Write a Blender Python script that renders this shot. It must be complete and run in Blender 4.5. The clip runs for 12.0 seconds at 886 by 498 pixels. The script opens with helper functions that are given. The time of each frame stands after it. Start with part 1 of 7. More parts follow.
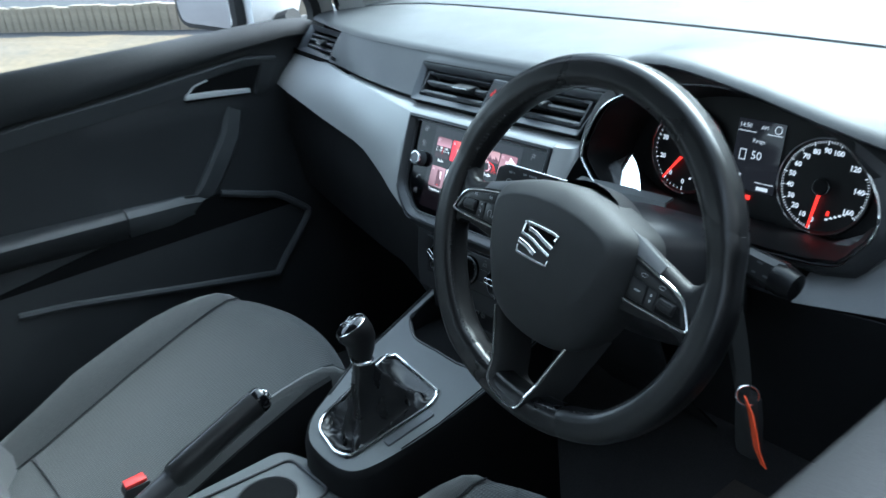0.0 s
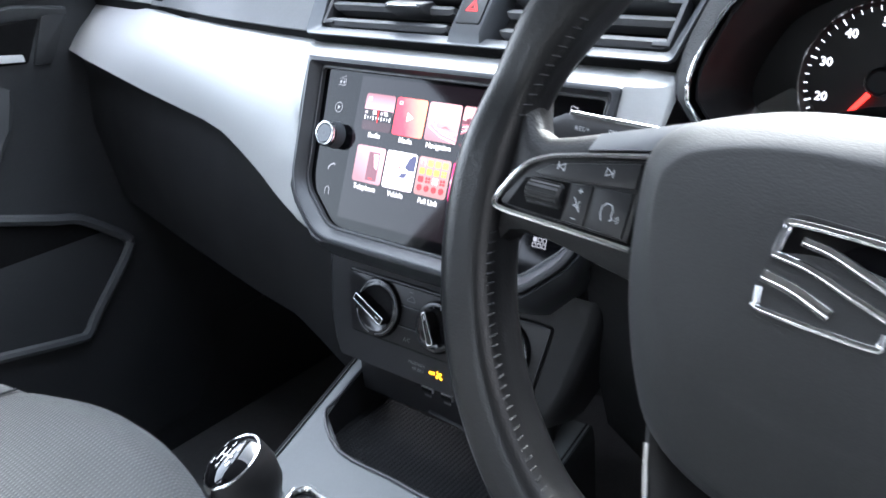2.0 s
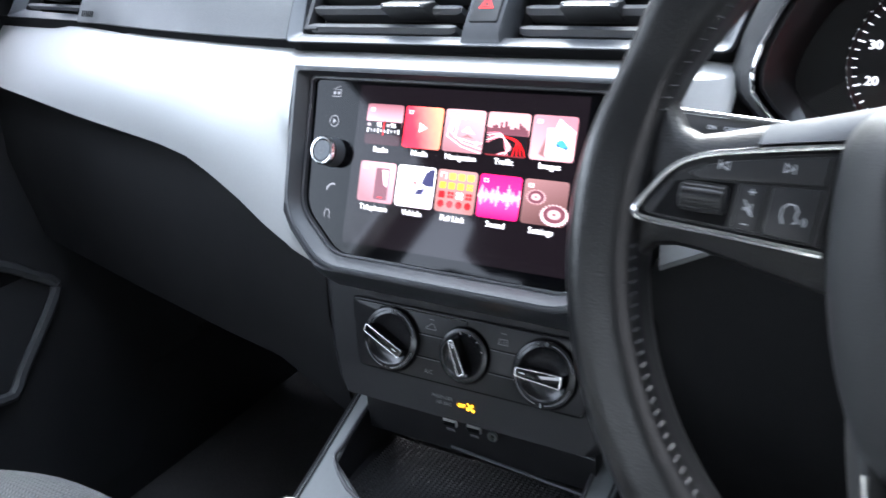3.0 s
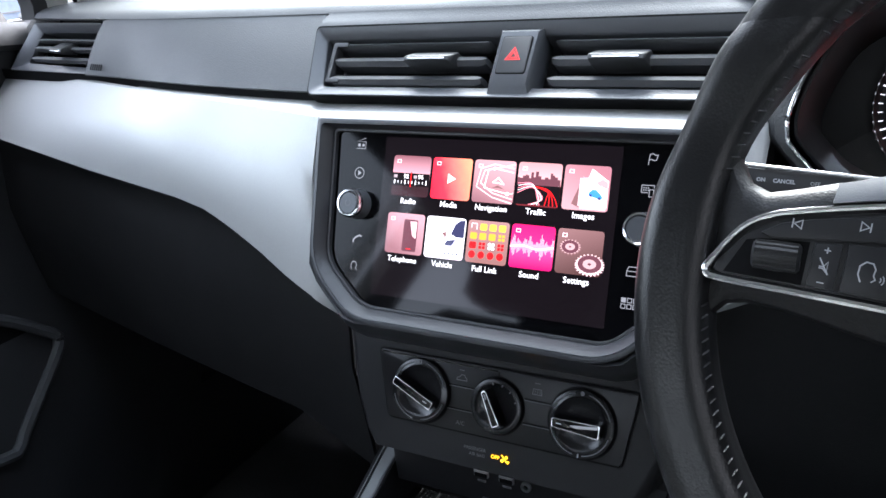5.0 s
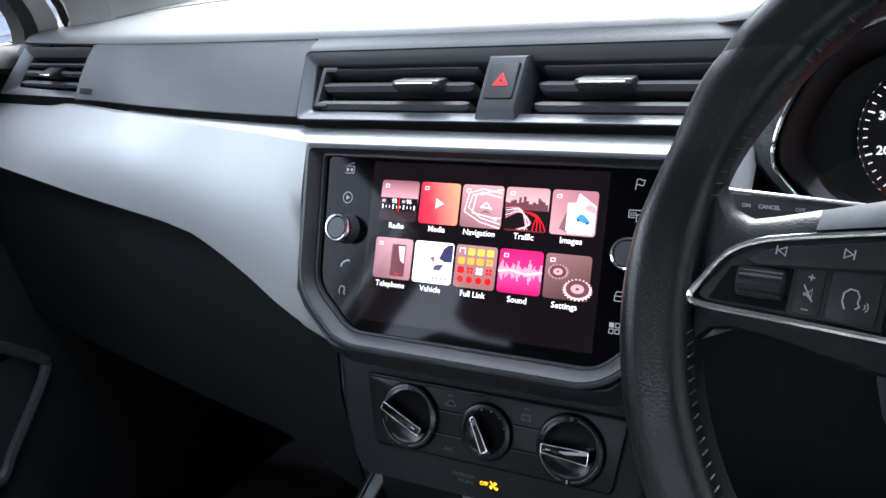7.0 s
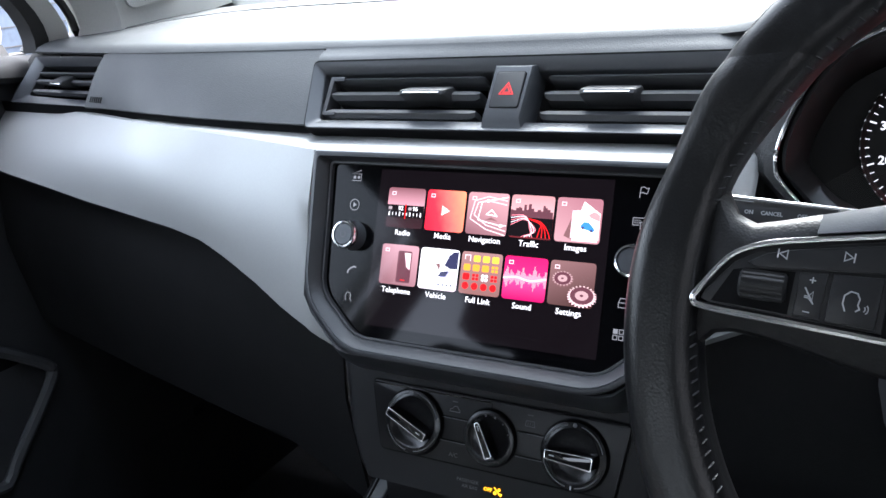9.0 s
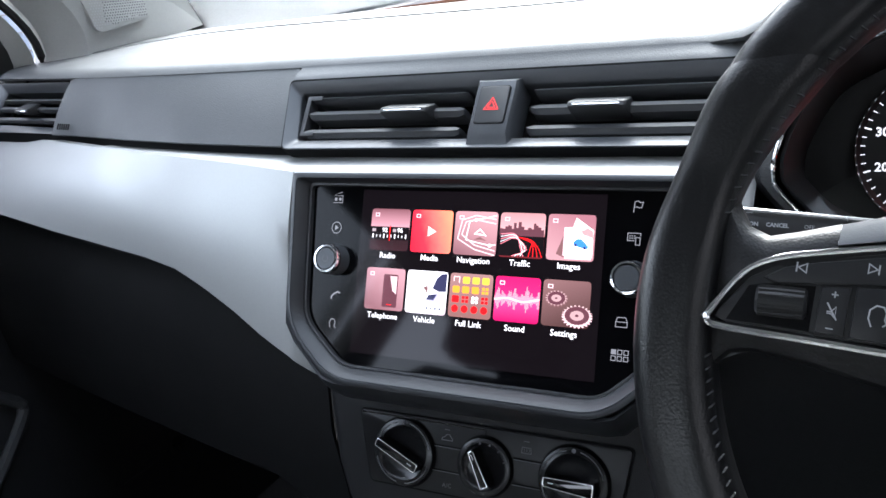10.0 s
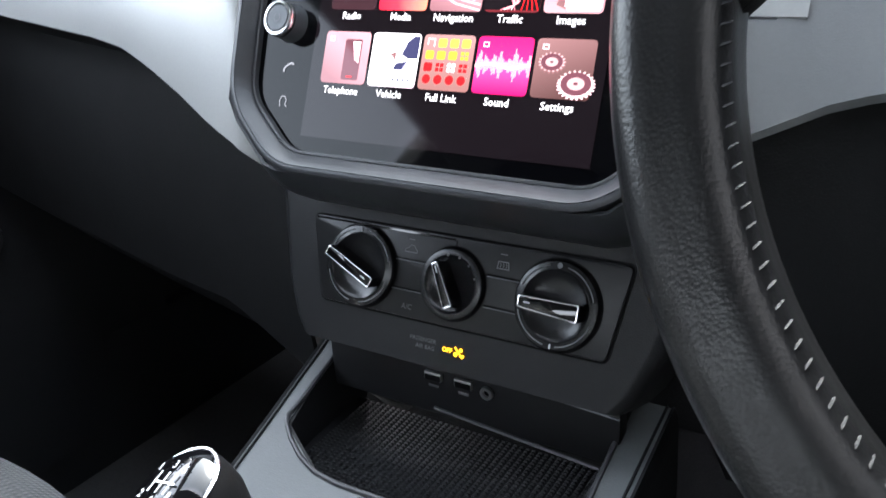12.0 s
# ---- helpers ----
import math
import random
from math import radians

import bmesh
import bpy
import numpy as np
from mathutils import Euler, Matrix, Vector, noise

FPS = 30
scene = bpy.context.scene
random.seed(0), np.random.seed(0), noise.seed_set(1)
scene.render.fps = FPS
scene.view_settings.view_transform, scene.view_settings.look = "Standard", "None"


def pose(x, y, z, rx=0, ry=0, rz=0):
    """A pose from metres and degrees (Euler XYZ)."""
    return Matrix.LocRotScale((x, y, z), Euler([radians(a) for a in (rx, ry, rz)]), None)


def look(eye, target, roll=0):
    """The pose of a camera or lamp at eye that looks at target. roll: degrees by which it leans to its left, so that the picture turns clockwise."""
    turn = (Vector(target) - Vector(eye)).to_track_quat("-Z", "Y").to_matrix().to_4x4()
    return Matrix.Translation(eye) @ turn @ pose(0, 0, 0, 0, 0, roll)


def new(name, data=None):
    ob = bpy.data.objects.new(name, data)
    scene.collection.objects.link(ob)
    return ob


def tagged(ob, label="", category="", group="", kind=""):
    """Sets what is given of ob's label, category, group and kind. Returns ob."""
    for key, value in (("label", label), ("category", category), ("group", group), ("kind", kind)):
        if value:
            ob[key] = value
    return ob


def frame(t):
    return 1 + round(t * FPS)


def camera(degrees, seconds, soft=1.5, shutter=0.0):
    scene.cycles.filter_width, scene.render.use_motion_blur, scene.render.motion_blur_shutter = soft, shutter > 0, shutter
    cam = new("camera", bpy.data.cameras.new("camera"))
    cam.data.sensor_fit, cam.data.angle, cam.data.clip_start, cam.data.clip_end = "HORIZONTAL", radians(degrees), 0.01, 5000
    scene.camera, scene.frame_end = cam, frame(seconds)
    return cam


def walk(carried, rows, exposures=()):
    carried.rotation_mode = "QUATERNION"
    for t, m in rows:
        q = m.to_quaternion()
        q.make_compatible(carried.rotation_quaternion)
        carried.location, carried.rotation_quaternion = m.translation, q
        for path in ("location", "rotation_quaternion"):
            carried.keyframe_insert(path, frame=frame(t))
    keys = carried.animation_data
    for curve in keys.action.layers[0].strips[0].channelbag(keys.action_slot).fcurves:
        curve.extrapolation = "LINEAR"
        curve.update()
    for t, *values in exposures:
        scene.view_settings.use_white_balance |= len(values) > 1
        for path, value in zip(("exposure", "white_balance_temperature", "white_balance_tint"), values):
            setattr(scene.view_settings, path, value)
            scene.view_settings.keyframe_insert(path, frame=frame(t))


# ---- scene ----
cam = camera(55.3, 12.0, 1.5, 0.5)
PATH = [
    (0, (0.839, 0.284, 1.304), (-0.625, 1.373, 0.484), -5.6),
    (0.5, (0.695, 0.359, 1.252), (-0.697, 1.51, 0.395), -5.2),
    (0.8, (0.622, 0.451, 1.213), (-0.795, 1.525, 0.298), -5.0),
    (1, (0.562, 0.502, 1.183), (-0.843, 1.532, 0.202), -5.0),
    (1.2, (0.512, 0.529, 1.158), (-0.871, 1.556, 0.144), -6.7),
    (1.5, (0.455, 0.53, 1.127), (-0.853, 1.698, 0.164), -6.3),
    (1.6, (0.442, 0.523, 1.122), (-0.831, 1.759, 0.202), -6.25),
    (2, (0.394, 0.512, 1.111), (-0.808, 1.895, 0.311), -4.0),
    (2.5, (0.337, 0.509, 1.102), (-0.745, 1.994, 0.313), -3.6),
    (3, (0.283, 0.499, 1.099), (-0.714, 2.044, 0.312), -4.9),
    (3.2, (0.264, 0.497, 1.098), (-0.727, 2.056, 0.331), -4.7),
    (5, (0.251, 0.488, 1.112), (-0.717, 2.084, 0.395), -5.7),
    (5.5, (0.253, 0.487, 1.111), (-0.713, 2.094, 0.415), -5.5),
    (6, (0.252, 0.489, 1.111), (-0.711, 2.104, 0.431), -5.4),
    (6.5, (0.25, 0.493, 1.108), (-0.706, 2.113, 0.43), -5.4),
    (7, (0.253, 0.491, 1.113), (-0.705, 2.114, 0.443), -5.5),
    (9, (0.255, 0.484, 1.111), (-0.713, 2.113, 0.471), -5.2),
    (9.5, (0.239, 0.489, 1.11), (-0.711, 2.138, 0.495), -5.7),
    (10, (0.238, 0.499, 1.106), (-0.684, 2.169, 0.505), -6.3),
    (10.5, (0.244, 0.513, 1.074), (-0.711, 2.169, 0.486), -5.0),
    (11, (0.244, 0.551, 1.03), (-0.753, 2.171, 0.414), -6.5),
    (11.5, (0.243, 0.574, 1.003), (-0.77, 2.144, 0.29), -5.2),
    (12, (0.234, 0.586, 0.986), (-0.775, 2.138, 0.228), -3.4),
]
walk(cam, [(t, look(eye, target, roll)) for t, eye, target, roll in PATH], [(0.0, 3.20, 5250, 0), (0.6, 3.75, 5600, 3), (1.0, 4.20, 5850, 10), (1.5, 4.78, 6000, 13), (2.0, 4.57, 5900, 13), (2.5, 4.57, 5900, 13), (3.2, 4.49, 5900, 13), (4.8, 4.04, 5900, 13), (8.8, 3.66, 5900, 13), (10.0, 3.67, 5950, 13), (11.0, 3.60, 6000, 13), (12.0, 4.36, 6150, 12)])


# world, light ---------------------------------------------------------------
SUN_EL, SUN_ROT = 42.0, -12.0
world = bpy.data.worlds.new("overcast_sky")
world.use_nodes = True
scene.world = world
wn = world.node_tree.nodes
sky = wn.new("ShaderNodeTexSky")
sky.sky_type, sky.sun_disc = "NISHITA", False
sky.sun_elevation, sky.sun_rotation = radians(SUN_EL), radians(SUN_ROT)
sky.dust_density, sky.air_density, sky.ozone_density = 5.0, 1.2, 1.0
wn["Background"].inputs["Strength"].default_value = 0.15
cloud = wn.new("ShaderNodeHueSaturation")
cloud.inputs["Saturation"].default_value = 0.35
world.node_tree.links.new(sky.outputs["Color"], cloud.inputs["Color"])
world.node_tree.links.new(cloud.outputs["Color"], wn["Background"].inputs["Color"])
sun = new("sun", bpy.data.lights.new("sun", "SUN"))
sun.data.energy, sun.data.angle, sun.data.color = 0.5, radians(50), (1.0, 0.97, 0.93)
sun.matrix_world = look((0, 0, 0), (-math.sin(radians(SUN_ROT)) * math.cos(radians(SUN_EL)), -math.cos(radians(SUN_ROT)) * math.cos(radians(SUN_EL)), -math.sin(radians(SUN_EL))))


# materials --------------------------------------------------------------------
def material(name, color, rough=0.5, metal=0.0, grain=0.0, scale=600.0, blotch=0.12, kind="noise", spec=0.5, coat=0.0, wear=0.0, patch=9.0, sheen=0.0):
    """A principled material: colour that drifts at two scales, a grain relief and uneven gloss."""
    m = bpy.data.materials.new(name)
    m.use_nodes = True
    t = m.node_tree
    n, l = t.nodes, t.links
    b = n["Principled BSDF"]
    b.inputs["Metallic"].default_value = metal
    b.inputs["Specular IOR Level"].default_value = spec
    b.inputs["Coat Weight"].default_value = coat
    b.inputs["Coat Roughness"].default_value = 0.08
    b.inputs["Sheen Weight"].default_value = sheen
    co = n.new("ShaderNodeTexCoord")
    big = n.new("ShaderNodeTexNoise")
    big.inputs["Scale"].default_value, big.inputs["Detail"].default_value = patch, 5.0
    l.new(co.outputs["Object"], big.inputs["Vector"])
    fine = n.new("ShaderNodeTexNoise")
    fine.inputs["Scale"].default_value, fine.inputs["Detail"].default_value = scale * 0.4, 3.0
    l.new(co.outputs["Object"], fine.inputs["Vector"])
    add = n.new("ShaderNodeMath")
    add.operation = "ADD"
    l.new(big.outputs["Fac"], add.inputs[0])
    l.new(fine.outputs["Fac"], add.inputs[1])
    ramp = n.new("ShaderNodeMapRange")
    ramp.inputs["From Min"].default_value, ramp.inputs["From Max"].default_value = 0.6, 1.4
    ramp.inputs["To Min"].default_value, ramp.inputs["To Max"].default_value = 1 - blotch, 1 + blotch
    l.new(add.outputs[0], ramp.inputs["Value"])
    mul = n.new("ShaderNodeVectorMath")
    mul.operation = "SCALE"
    mul.inputs[0].default_value = color
    l.new(ramp.outputs[0], mul.inputs["Scale"])
    l.new(mul.outputs[0], b.inputs["Base Color"])
    rr = n.new("ShaderNodeMapRange")
    rr.inputs["From Min"].default_value, rr.inputs["From Max"].default_value = 0.3, 0.7
    rr.inputs["To Min"].default_value, rr.inputs["To Max"].default_value = max(0.02, rough * (0.9 - wear)), min(1.0, rough * (1.1 + wear))
    l.new(big.outputs["Fac"], rr.inputs["Value"])
    l.new(rr.outputs[0], b.inputs["Roughness"])
    if grain:
        bump = n.new("ShaderNodeBump")
        bump.inputs["Strength"].default_value, bump.inputs["Distance"].default_value = grain, 0.0006
        if kind == "leather":
            v = n.new("ShaderNodeTexVoronoi")
            v.feature = "SMOOTH_F1"
            v.inputs["Smoothness"].default_value = 0.25
            v.inputs["Scale"].default_value = scale
            w = n.new("ShaderNodeMapRange")
            w.inputs["To Min"].default_value, w.inputs["To Max"].default_value = 1.0, 0.0
            l.new(co.outputs["Object"], v.inputs["Vector"])
            l.new(v.outputs["Distance"], w.inputs["Value"])
            l.new(w.outputs[0], bump.inputs["Height"])
        elif kind == "weave":
            x = n.new("ShaderNodeTexWave")
            x.inputs["Scale"].default_value, x.inputs["Distortion"].default_value = scale / 6.3, 0.6
            x.bands_direction = "X"
            y = n.new("ShaderNodeTexWave")
            y.inputs["Scale"].default_value, y.inputs["Distortion"].default_value = scale / 6.3, 0.6
            y.bands_direction = "Y"
            p = n.new("ShaderNodeMath")
            p.operation = "MULTIPLY"
            for wv, i in ((x, 0), (y, 1)):
                l.new(co.outputs["Object"], wv.inputs["Vector"])
                l.new(wv.outputs["Fac"], p.inputs[i])
            l.new(p.outputs[0], bump.inputs["Height"])
        else:
            g = n.new("ShaderNodeTexNoise")
            g.inputs["Scale"].default_value, g.inputs["Detail"].default_value = scale, 2.0
            l.new(co.outputs["Object"], g.inputs["Vector"])
            l.new(g.outputs["Fac"], bump.inputs["Height"])
        l.new(bump.outputs[0], b.inputs["Normal"])
    return m


def glow(name, color, strength=1.0):
    m = bpy.data.materials.new(name)
    m.use_nodes = True
    b = m.node_tree.nodes["Principled BSDF"]
    b.inputs["Base Color"].default_value = (0.002, 0.002, 0.002, 1)
    b.inputs["Roughness"].default_value = 0.06
    b.inputs["Specular IOR Level"].default_value = 0.2
    b.inputs["Emission Color"].default_value = (*color, 1)
    b.inputs["Emission Strength"].default_value = strength * GLOW
    return m


def glow_ramp(name, stops, direction=(0, 1), scale=1.0, offset=0.0, noisy=0.0):
    """A lit picture whose colour runs along one direction of its own plane."""
    m = glow(name, (0, 0, 0))
    n, l = m.node_tree.nodes, m.node_tree.links
    co = n.new("ShaderNodeTexCoord")
    dot = n.new("ShaderNodeVectorMath")
    dot.operation = "DOT_PRODUCT"
    dot.inputs[1].default_value = (direction[0] * scale, direction[1] * scale, 0)
    l.new(co.outputs["Object"], dot.inputs[0])
    add = n.new("ShaderNodeMath")
    add.inputs[1].default_value = offset
    l.new(dot.outputs["Value"], add.inputs[0])
    value = add.outputs[0]
    if noisy:
        ns = n.new("ShaderNodeTexNoise")
        ns.inputs["Scale"].default_value = 180.0
        l.new(co.outputs["Object"], ns.inputs["Vector"])
        ma = n.new("ShaderNodeMath")
        ma.operation = "MULTIPLY_ADD"
        ma.inputs[1].default_value = noisy
        l.new(ns.outputs["Fac"], ma.inputs[0])
        l.new(value, ma.inputs[2])
        value = ma.outputs[0]
    ramp = n.new("ShaderNodeValToRGB")
    els = ramp.color_ramp.elements
    while len(els) < len(stops):
        els.new(0.5)
    for e, (p, c) in zip(els, stops):
        e.position, e.color = p, (*c, 1)
    l.new(value, ramp.inputs["Fac"])
    b = n["Principled BSDF"]
    l.new(ramp.outputs["Color"], b.inputs["Emission Color"])
    b.inputs["Emission Strength"].default_value = GLOW
    return m


def clear_glass(name, tint=(0.95, 0.98, 0.96), ior=1.3):
    m = bpy.data.materials.new(name)
    m.use_nodes = True
    n, l = m.node_tree.nodes, m.node_tree.links
    n.remove(n["Principled BSDF"])
    tr = n.new("ShaderNodeBsdfTransparent")
    tr.inputs["Color"].default_value = (*tint, 1)
    gl = n.new("ShaderNodeBsdfGlossy")
    gl.inputs["Roughness"].default_value = 0.01
    fr = n.new("ShaderNodeFresnel")
    fr.inputs["IOR"].default_value = ior
    mix = n.new("ShaderNodeMixShader")
    l.new(fr.outputs[0], mix.inputs["Fac"])
    l.new(tr.outputs[0], mix.inputs[1])
    l.new(gl.outputs[0], mix.inputs[2])
    l.new(mix.outputs[0], n["Material Output"].inputs["Surface"])
    return m


GLOW = 0.20
DASH = material("dash_soft_grey_plastic", (0.074, 0.077, 0.081), 0.54, grain=0.35, scale=900, blotch=0.10, wear=0.08)
# darker than black plastic itself, to deepen the shade low in the cabin
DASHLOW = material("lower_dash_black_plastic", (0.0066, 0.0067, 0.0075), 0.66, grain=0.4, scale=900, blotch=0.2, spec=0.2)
SILVER = material("satin_silver_trim", (0.345, 0.35, 0.345), 0.46, metal=0.35, grain=0.05, scale=1500, blotch=0.04, wear=0.08)
CHIN = material("dark_anthracite_bezel", (0.030, 0.0315, 0.035), 0.36, metal=0.2, grain=0.06, scale=1500, blotch=0.06)
BEZEL = material("anthracite_bezel", (0.072, 0.076, 0.083), 0.36, metal=0.3, grain=0.06, scale=1500, blotch=0.06)
TAB = material("tab_dark_plastic", (0.032, 0.033, 0.035), 0.55, grain=0.12, scale=1200, blotch=0.08, spec=0.35)
SLAT = material("slat_dark_plastic", (0.058, 0.060, 0.064), 0.42, grain=0.12, scale=1200, blotch=0.08)
VENT = material("vent_black_plastic", (0.035, 0.035, 0.038), 0.36, grain=0.15, scale=1200, blotch=0.12)
# near-black that stands in for the shade in hollows and gaps
HOLE = material("hollow_shade_black", (0.006, 0.006, 0.0065), 0.85, blotch=0.2, spec=0.1)
PIANO = material("gloss_black_glass", (0.002, 0.002, 0.0025), 0.04, spec=0.5, blotch=0.1, wear=0.3)
SCREENGLASS = material("coated_display_glass", (0.0015, 0.0015, 0.002), 0.05, spec=0.15, blotch=0.1, wear=0.2)
PIANOKEY = material("satin_black_switch", (0.007, 0.007, 0.008), 0.32, grain=0.08, scale=1500, blotch=0.1, spec=0.3)
SWITCHKEY = material("satin_switch_plastic", (0.017, 0.0173, 0.0185), 0.36, grain=0.08, scale=1500, blotch=0.08, spec=0.45)
CHROME = material("satin_chrome", (0.78, 0.79, 0.80), 0.14, metal=1.0, blotch=0.04, wear=0.3)
BRIGHT = material("satin_bright_metal", (0.82, 0.83, 0.84), 0.40, metal=0.35, blotch=0.04, wear=0.1)
SILLPAD = material("sill_grey_plastic", (0.029, 0.0305, 0.032), 0.85, grain=0.35, scale=900, blotch=0.12, spec=0.12)
DULLCHROME = material("brushed_chrome", (0.55, 0.56, 0.57), 0.28, metal=1.0, blotch=0.05, wear=0.2)
LEATHER = material("black_grained_leather", (0.0070, 0.0070, 0.0077), 0.33, grain=0.14, scale=950, blotch=0.12, kind="leather", wear=0.06, patch=22, spec=0.5)
SMOOTHLEATHER = material("smooth_black_leather", (0.0075, 0.0075, 0.0082), 0.30, grain=0.08, scale=1100, blotch=0.12, kind="leather", wear=0.05, patch=25, spec=0.5)
SPOKELEATHER = material("grained_spoke_leather", (0.013, 0.013, 0.014), 0.48, grain=0.24, scale=900, blotch=0.12, kind="leather", wear=0.05, patch=25, spec=0.3)
SPOKECAP = material("satin_grey_spoke_cap", (0.095, 0.098, 0.103), 0.46, grain=0.12, scale=1300, blotch=0.08, wear=0.06)
GAITER = material("black_soft_leather", (0.0095, 0.0095, 0.0105), 0.33, grain=0.14, scale=1300, blotch=0.2, kind="leather", wear=0.2, patch=40)
HUBSKIN = material("hub_grey_vinyl", (0.0290, 0.0300, 0.0310), 0.62, grain=0.14, scale=1200, blotch=0.08, kind="leather", spec=0.35)
THREAD = material("grey_thread", (0.030, 0.030, 0.033), 0.8, blotch=0.2)
FABRIC = material("grey_seat_fabric", (0.051, 0.0535, 0.054), 0.95, grain=0.9, scale=420, blotch=0.12, kind="weave", sheen=0.3)
FABRIC2 = material("light_grey_bolster_fabric", (0.095, 0.0965, 0.097), 0.95, grain=0.5, scale=700, blotch=0.10, kind="weave", sheen=0.3)
FABRIC3 = material("striped_seat_fabric", (0.032, 0.034, 0.036), 0.95, grain=1.0, scale=300, blotch=0.12, kind="weave", sheen=0.2)
CARPET = material("black_carpet", (0.062, 0.061, 0.061), 0.98, grain=1.0, scale=900, blotch=0.3)
MAT = material("brown_grey_floor_mat", (0.12, 0.105, 0.09), 0.95, grain=1.0, scale=700, blotch=0.2)
CONSOLE = material("console_grey_plastic", (0.086, 0.092, 0.094), 0.44, grain=0.2, scale=1000, blotch=0.07, wear=0.1)
# darker copy of the silver trim, with the shade put into its colour
DRIVERTRIM = material("silver_trim_shaded", (0.155, 0.16, 0.163), 0.48, grain=0.1, scale=1200, blotch=0.05)
CREAM = material("pale_pillar_trim", (0.46, 0.465, 0.45), 0.6, grain=0.3, scale=900, blotch=0.05)
STACK = material("stack_black_plastic", (0.0088, 0.0088, 0.0100), 0.48, grain=0.2, scale=1200, blotch=0.12, spec=0.3)
RUBBER = material("black_rubber", (0.012, 0.012, 0.012), 0.6, blotch=0.2)
DOORSKIN = material("door_black_plastic", (0.026, 0.0275, 0.030), 0.46, grain=0.4, scale=900, blotch=0.12, wear=0.1)
DOORGREY = material("door_armrest_grey", (0.052, 0.055, 0.059), 0.50, grain=0.3, scale=900, blotch=0.1)
WHITEPAINT = material("white_car_paint", (0.78, 0.79, 0.78), 0.25, coat=0.6, blotch=0.03)
REDPLASTIC = material("red_plastic", (0.55, 0.03, 0.025), 0.4, blotch=0.1)
ORANGE = material("orange_tag", (0.85, 0.10, 0.03), 0.45, blotch=0.12)
PRINT = material("pale_print", (0.42, 0.43, 0.45), 0.5, blotch=0.05)
DIMPRINT = material("dim_grey_print", (0.10, 0.10, 0.107), 0.5, blotch=0.1)
MIRROR = material("mirror_glass", (0.85, 0.86, 0.87), 0.02, metal=1.0, blotch=0.01)
GLASS = clear_glass("window_glass")
LENS = clear_glass("lens_plastic", (0.97, 0.97, 0.97), 1.6)
TINTED = clear_glass("windscreen_glass", (0.65, 0.69, 0.67))
DIALBLACK = material("dial_black", (0.004, 0.004, 0.0045), 0.5, blotch=0.15)
CLUSTERWALL = material("cluster_grained_grey", (0.026, 0.027, 0.029), 0.5, grain=0.45, scale=700, blotch=0.12, kind="leather")


# building helpers ---------------------------------------------------------------
def part(name, bm, mat, parent=None, label="", smooth=35, shift=None):
    """Links a bmesh as one mesh object, under a thing or under a part."""
    bmesh.ops.recalc_face_normals(bm, faces=bm.faces)
    me = bpy.data.meshes.new(name)
    bm.to_mesh(me)
    bm.free()
    me.materials.append(mat)
    if smooth:
        me.polygons.foreach_set("use_smooth", [True] * len(me.polygons))
        me.set_sharp_from_angle(angle=radians(smooth))
    ob = new(name, me)
    ob.parent = parent
    if shift is not None:
        ob.matrix_basis = shift
    return tagged(ob, label)


def thing(name, label, category, group="", kind="", at=(0, 0, 0)):
    ob = new(name)
    ob.empty_display_size = 0.02
    return tagged(ob, label, category, group, kind)


def basis(origin, tilt, roll=0.0, yaw=0.0):
    """A plane that faces the rear and leans back by tilt degrees: its x to the right, y up the slope, z towards the driver."""
    a = radians(tilt)
    u, v, n = Vector((1, 0, 0)), Vector((0, math.sin(a), math.cos(a))), Vector((0, -math.cos(a), math.sin(a)))
    m = Matrix((u, v, n)).transposed().to_4x4()
    return Matrix.Translation(origin) @ Matrix.Rotation(radians(yaw), 4, "Z") @ m @ Matrix.Rotation(radians(roll), 4, "Z")


def put(bm, m):
    bm.transform(m)
    return bm


def bevelled(bm, width, segs=2, angle=25):
    es = [e for e in bm.edges if e.is_manifold and e.calc_face_angle(0) > radians(angle)]
    if es and width:
        bmesh.ops.bevel(bm, geom=es, offset=width, segments=segs, profile=0.6, affect="EDGES", clamp_overlap=True)
    return bm


def box(c, s, bev=0.001, segs=2, m=None):
    bm = bmesh.new()
    bmesh.ops.create_cube(bm, size=1, matrix=Matrix.Translation(c) @ Matrix.Diagonal((*s, 1)))
    bevelled(bm, bev, segs)
    return put(bm, m) if m else bm


def prism(poly, z0, z1, bev=0.0, segs=2, m=None, taper=1.0):
    """A flat outline in its plane, from z0 to z1 (the face), bevelled."""
    bm = bmesh.new()
    cx, cy = sum(p[0] for p in poly) / len(poly), sum(p[1] for p in poly) / len(poly)
    a = [bm.verts.new((x, y, z0)) for x, y in poly]
    b = [bm.verts.new((cx + (x - cx) * taper, cy + (y - cy) * taper, z1)) for x, y in poly]
    bm.faces.new(a[::-1])
    bm.faces.new(b)
    for i in range(len(poly)):
        j = (i + 1) % len(poly)
        bm.faces.new((a[i], a[j], b[j], b[i]))
    bmesh.ops.recalc_face_normals(bm, faces=bm.faces)
    if bev:
        top = [e for e in bm.edges if all(v in b for v in e.verts)]
        bmesh.ops.bevel(bm, geom=top, offset=bev, segments=segs, profile=0.6, affect="EDGES", clamp_overlap=True)
    return put(bm, m) if m else bm


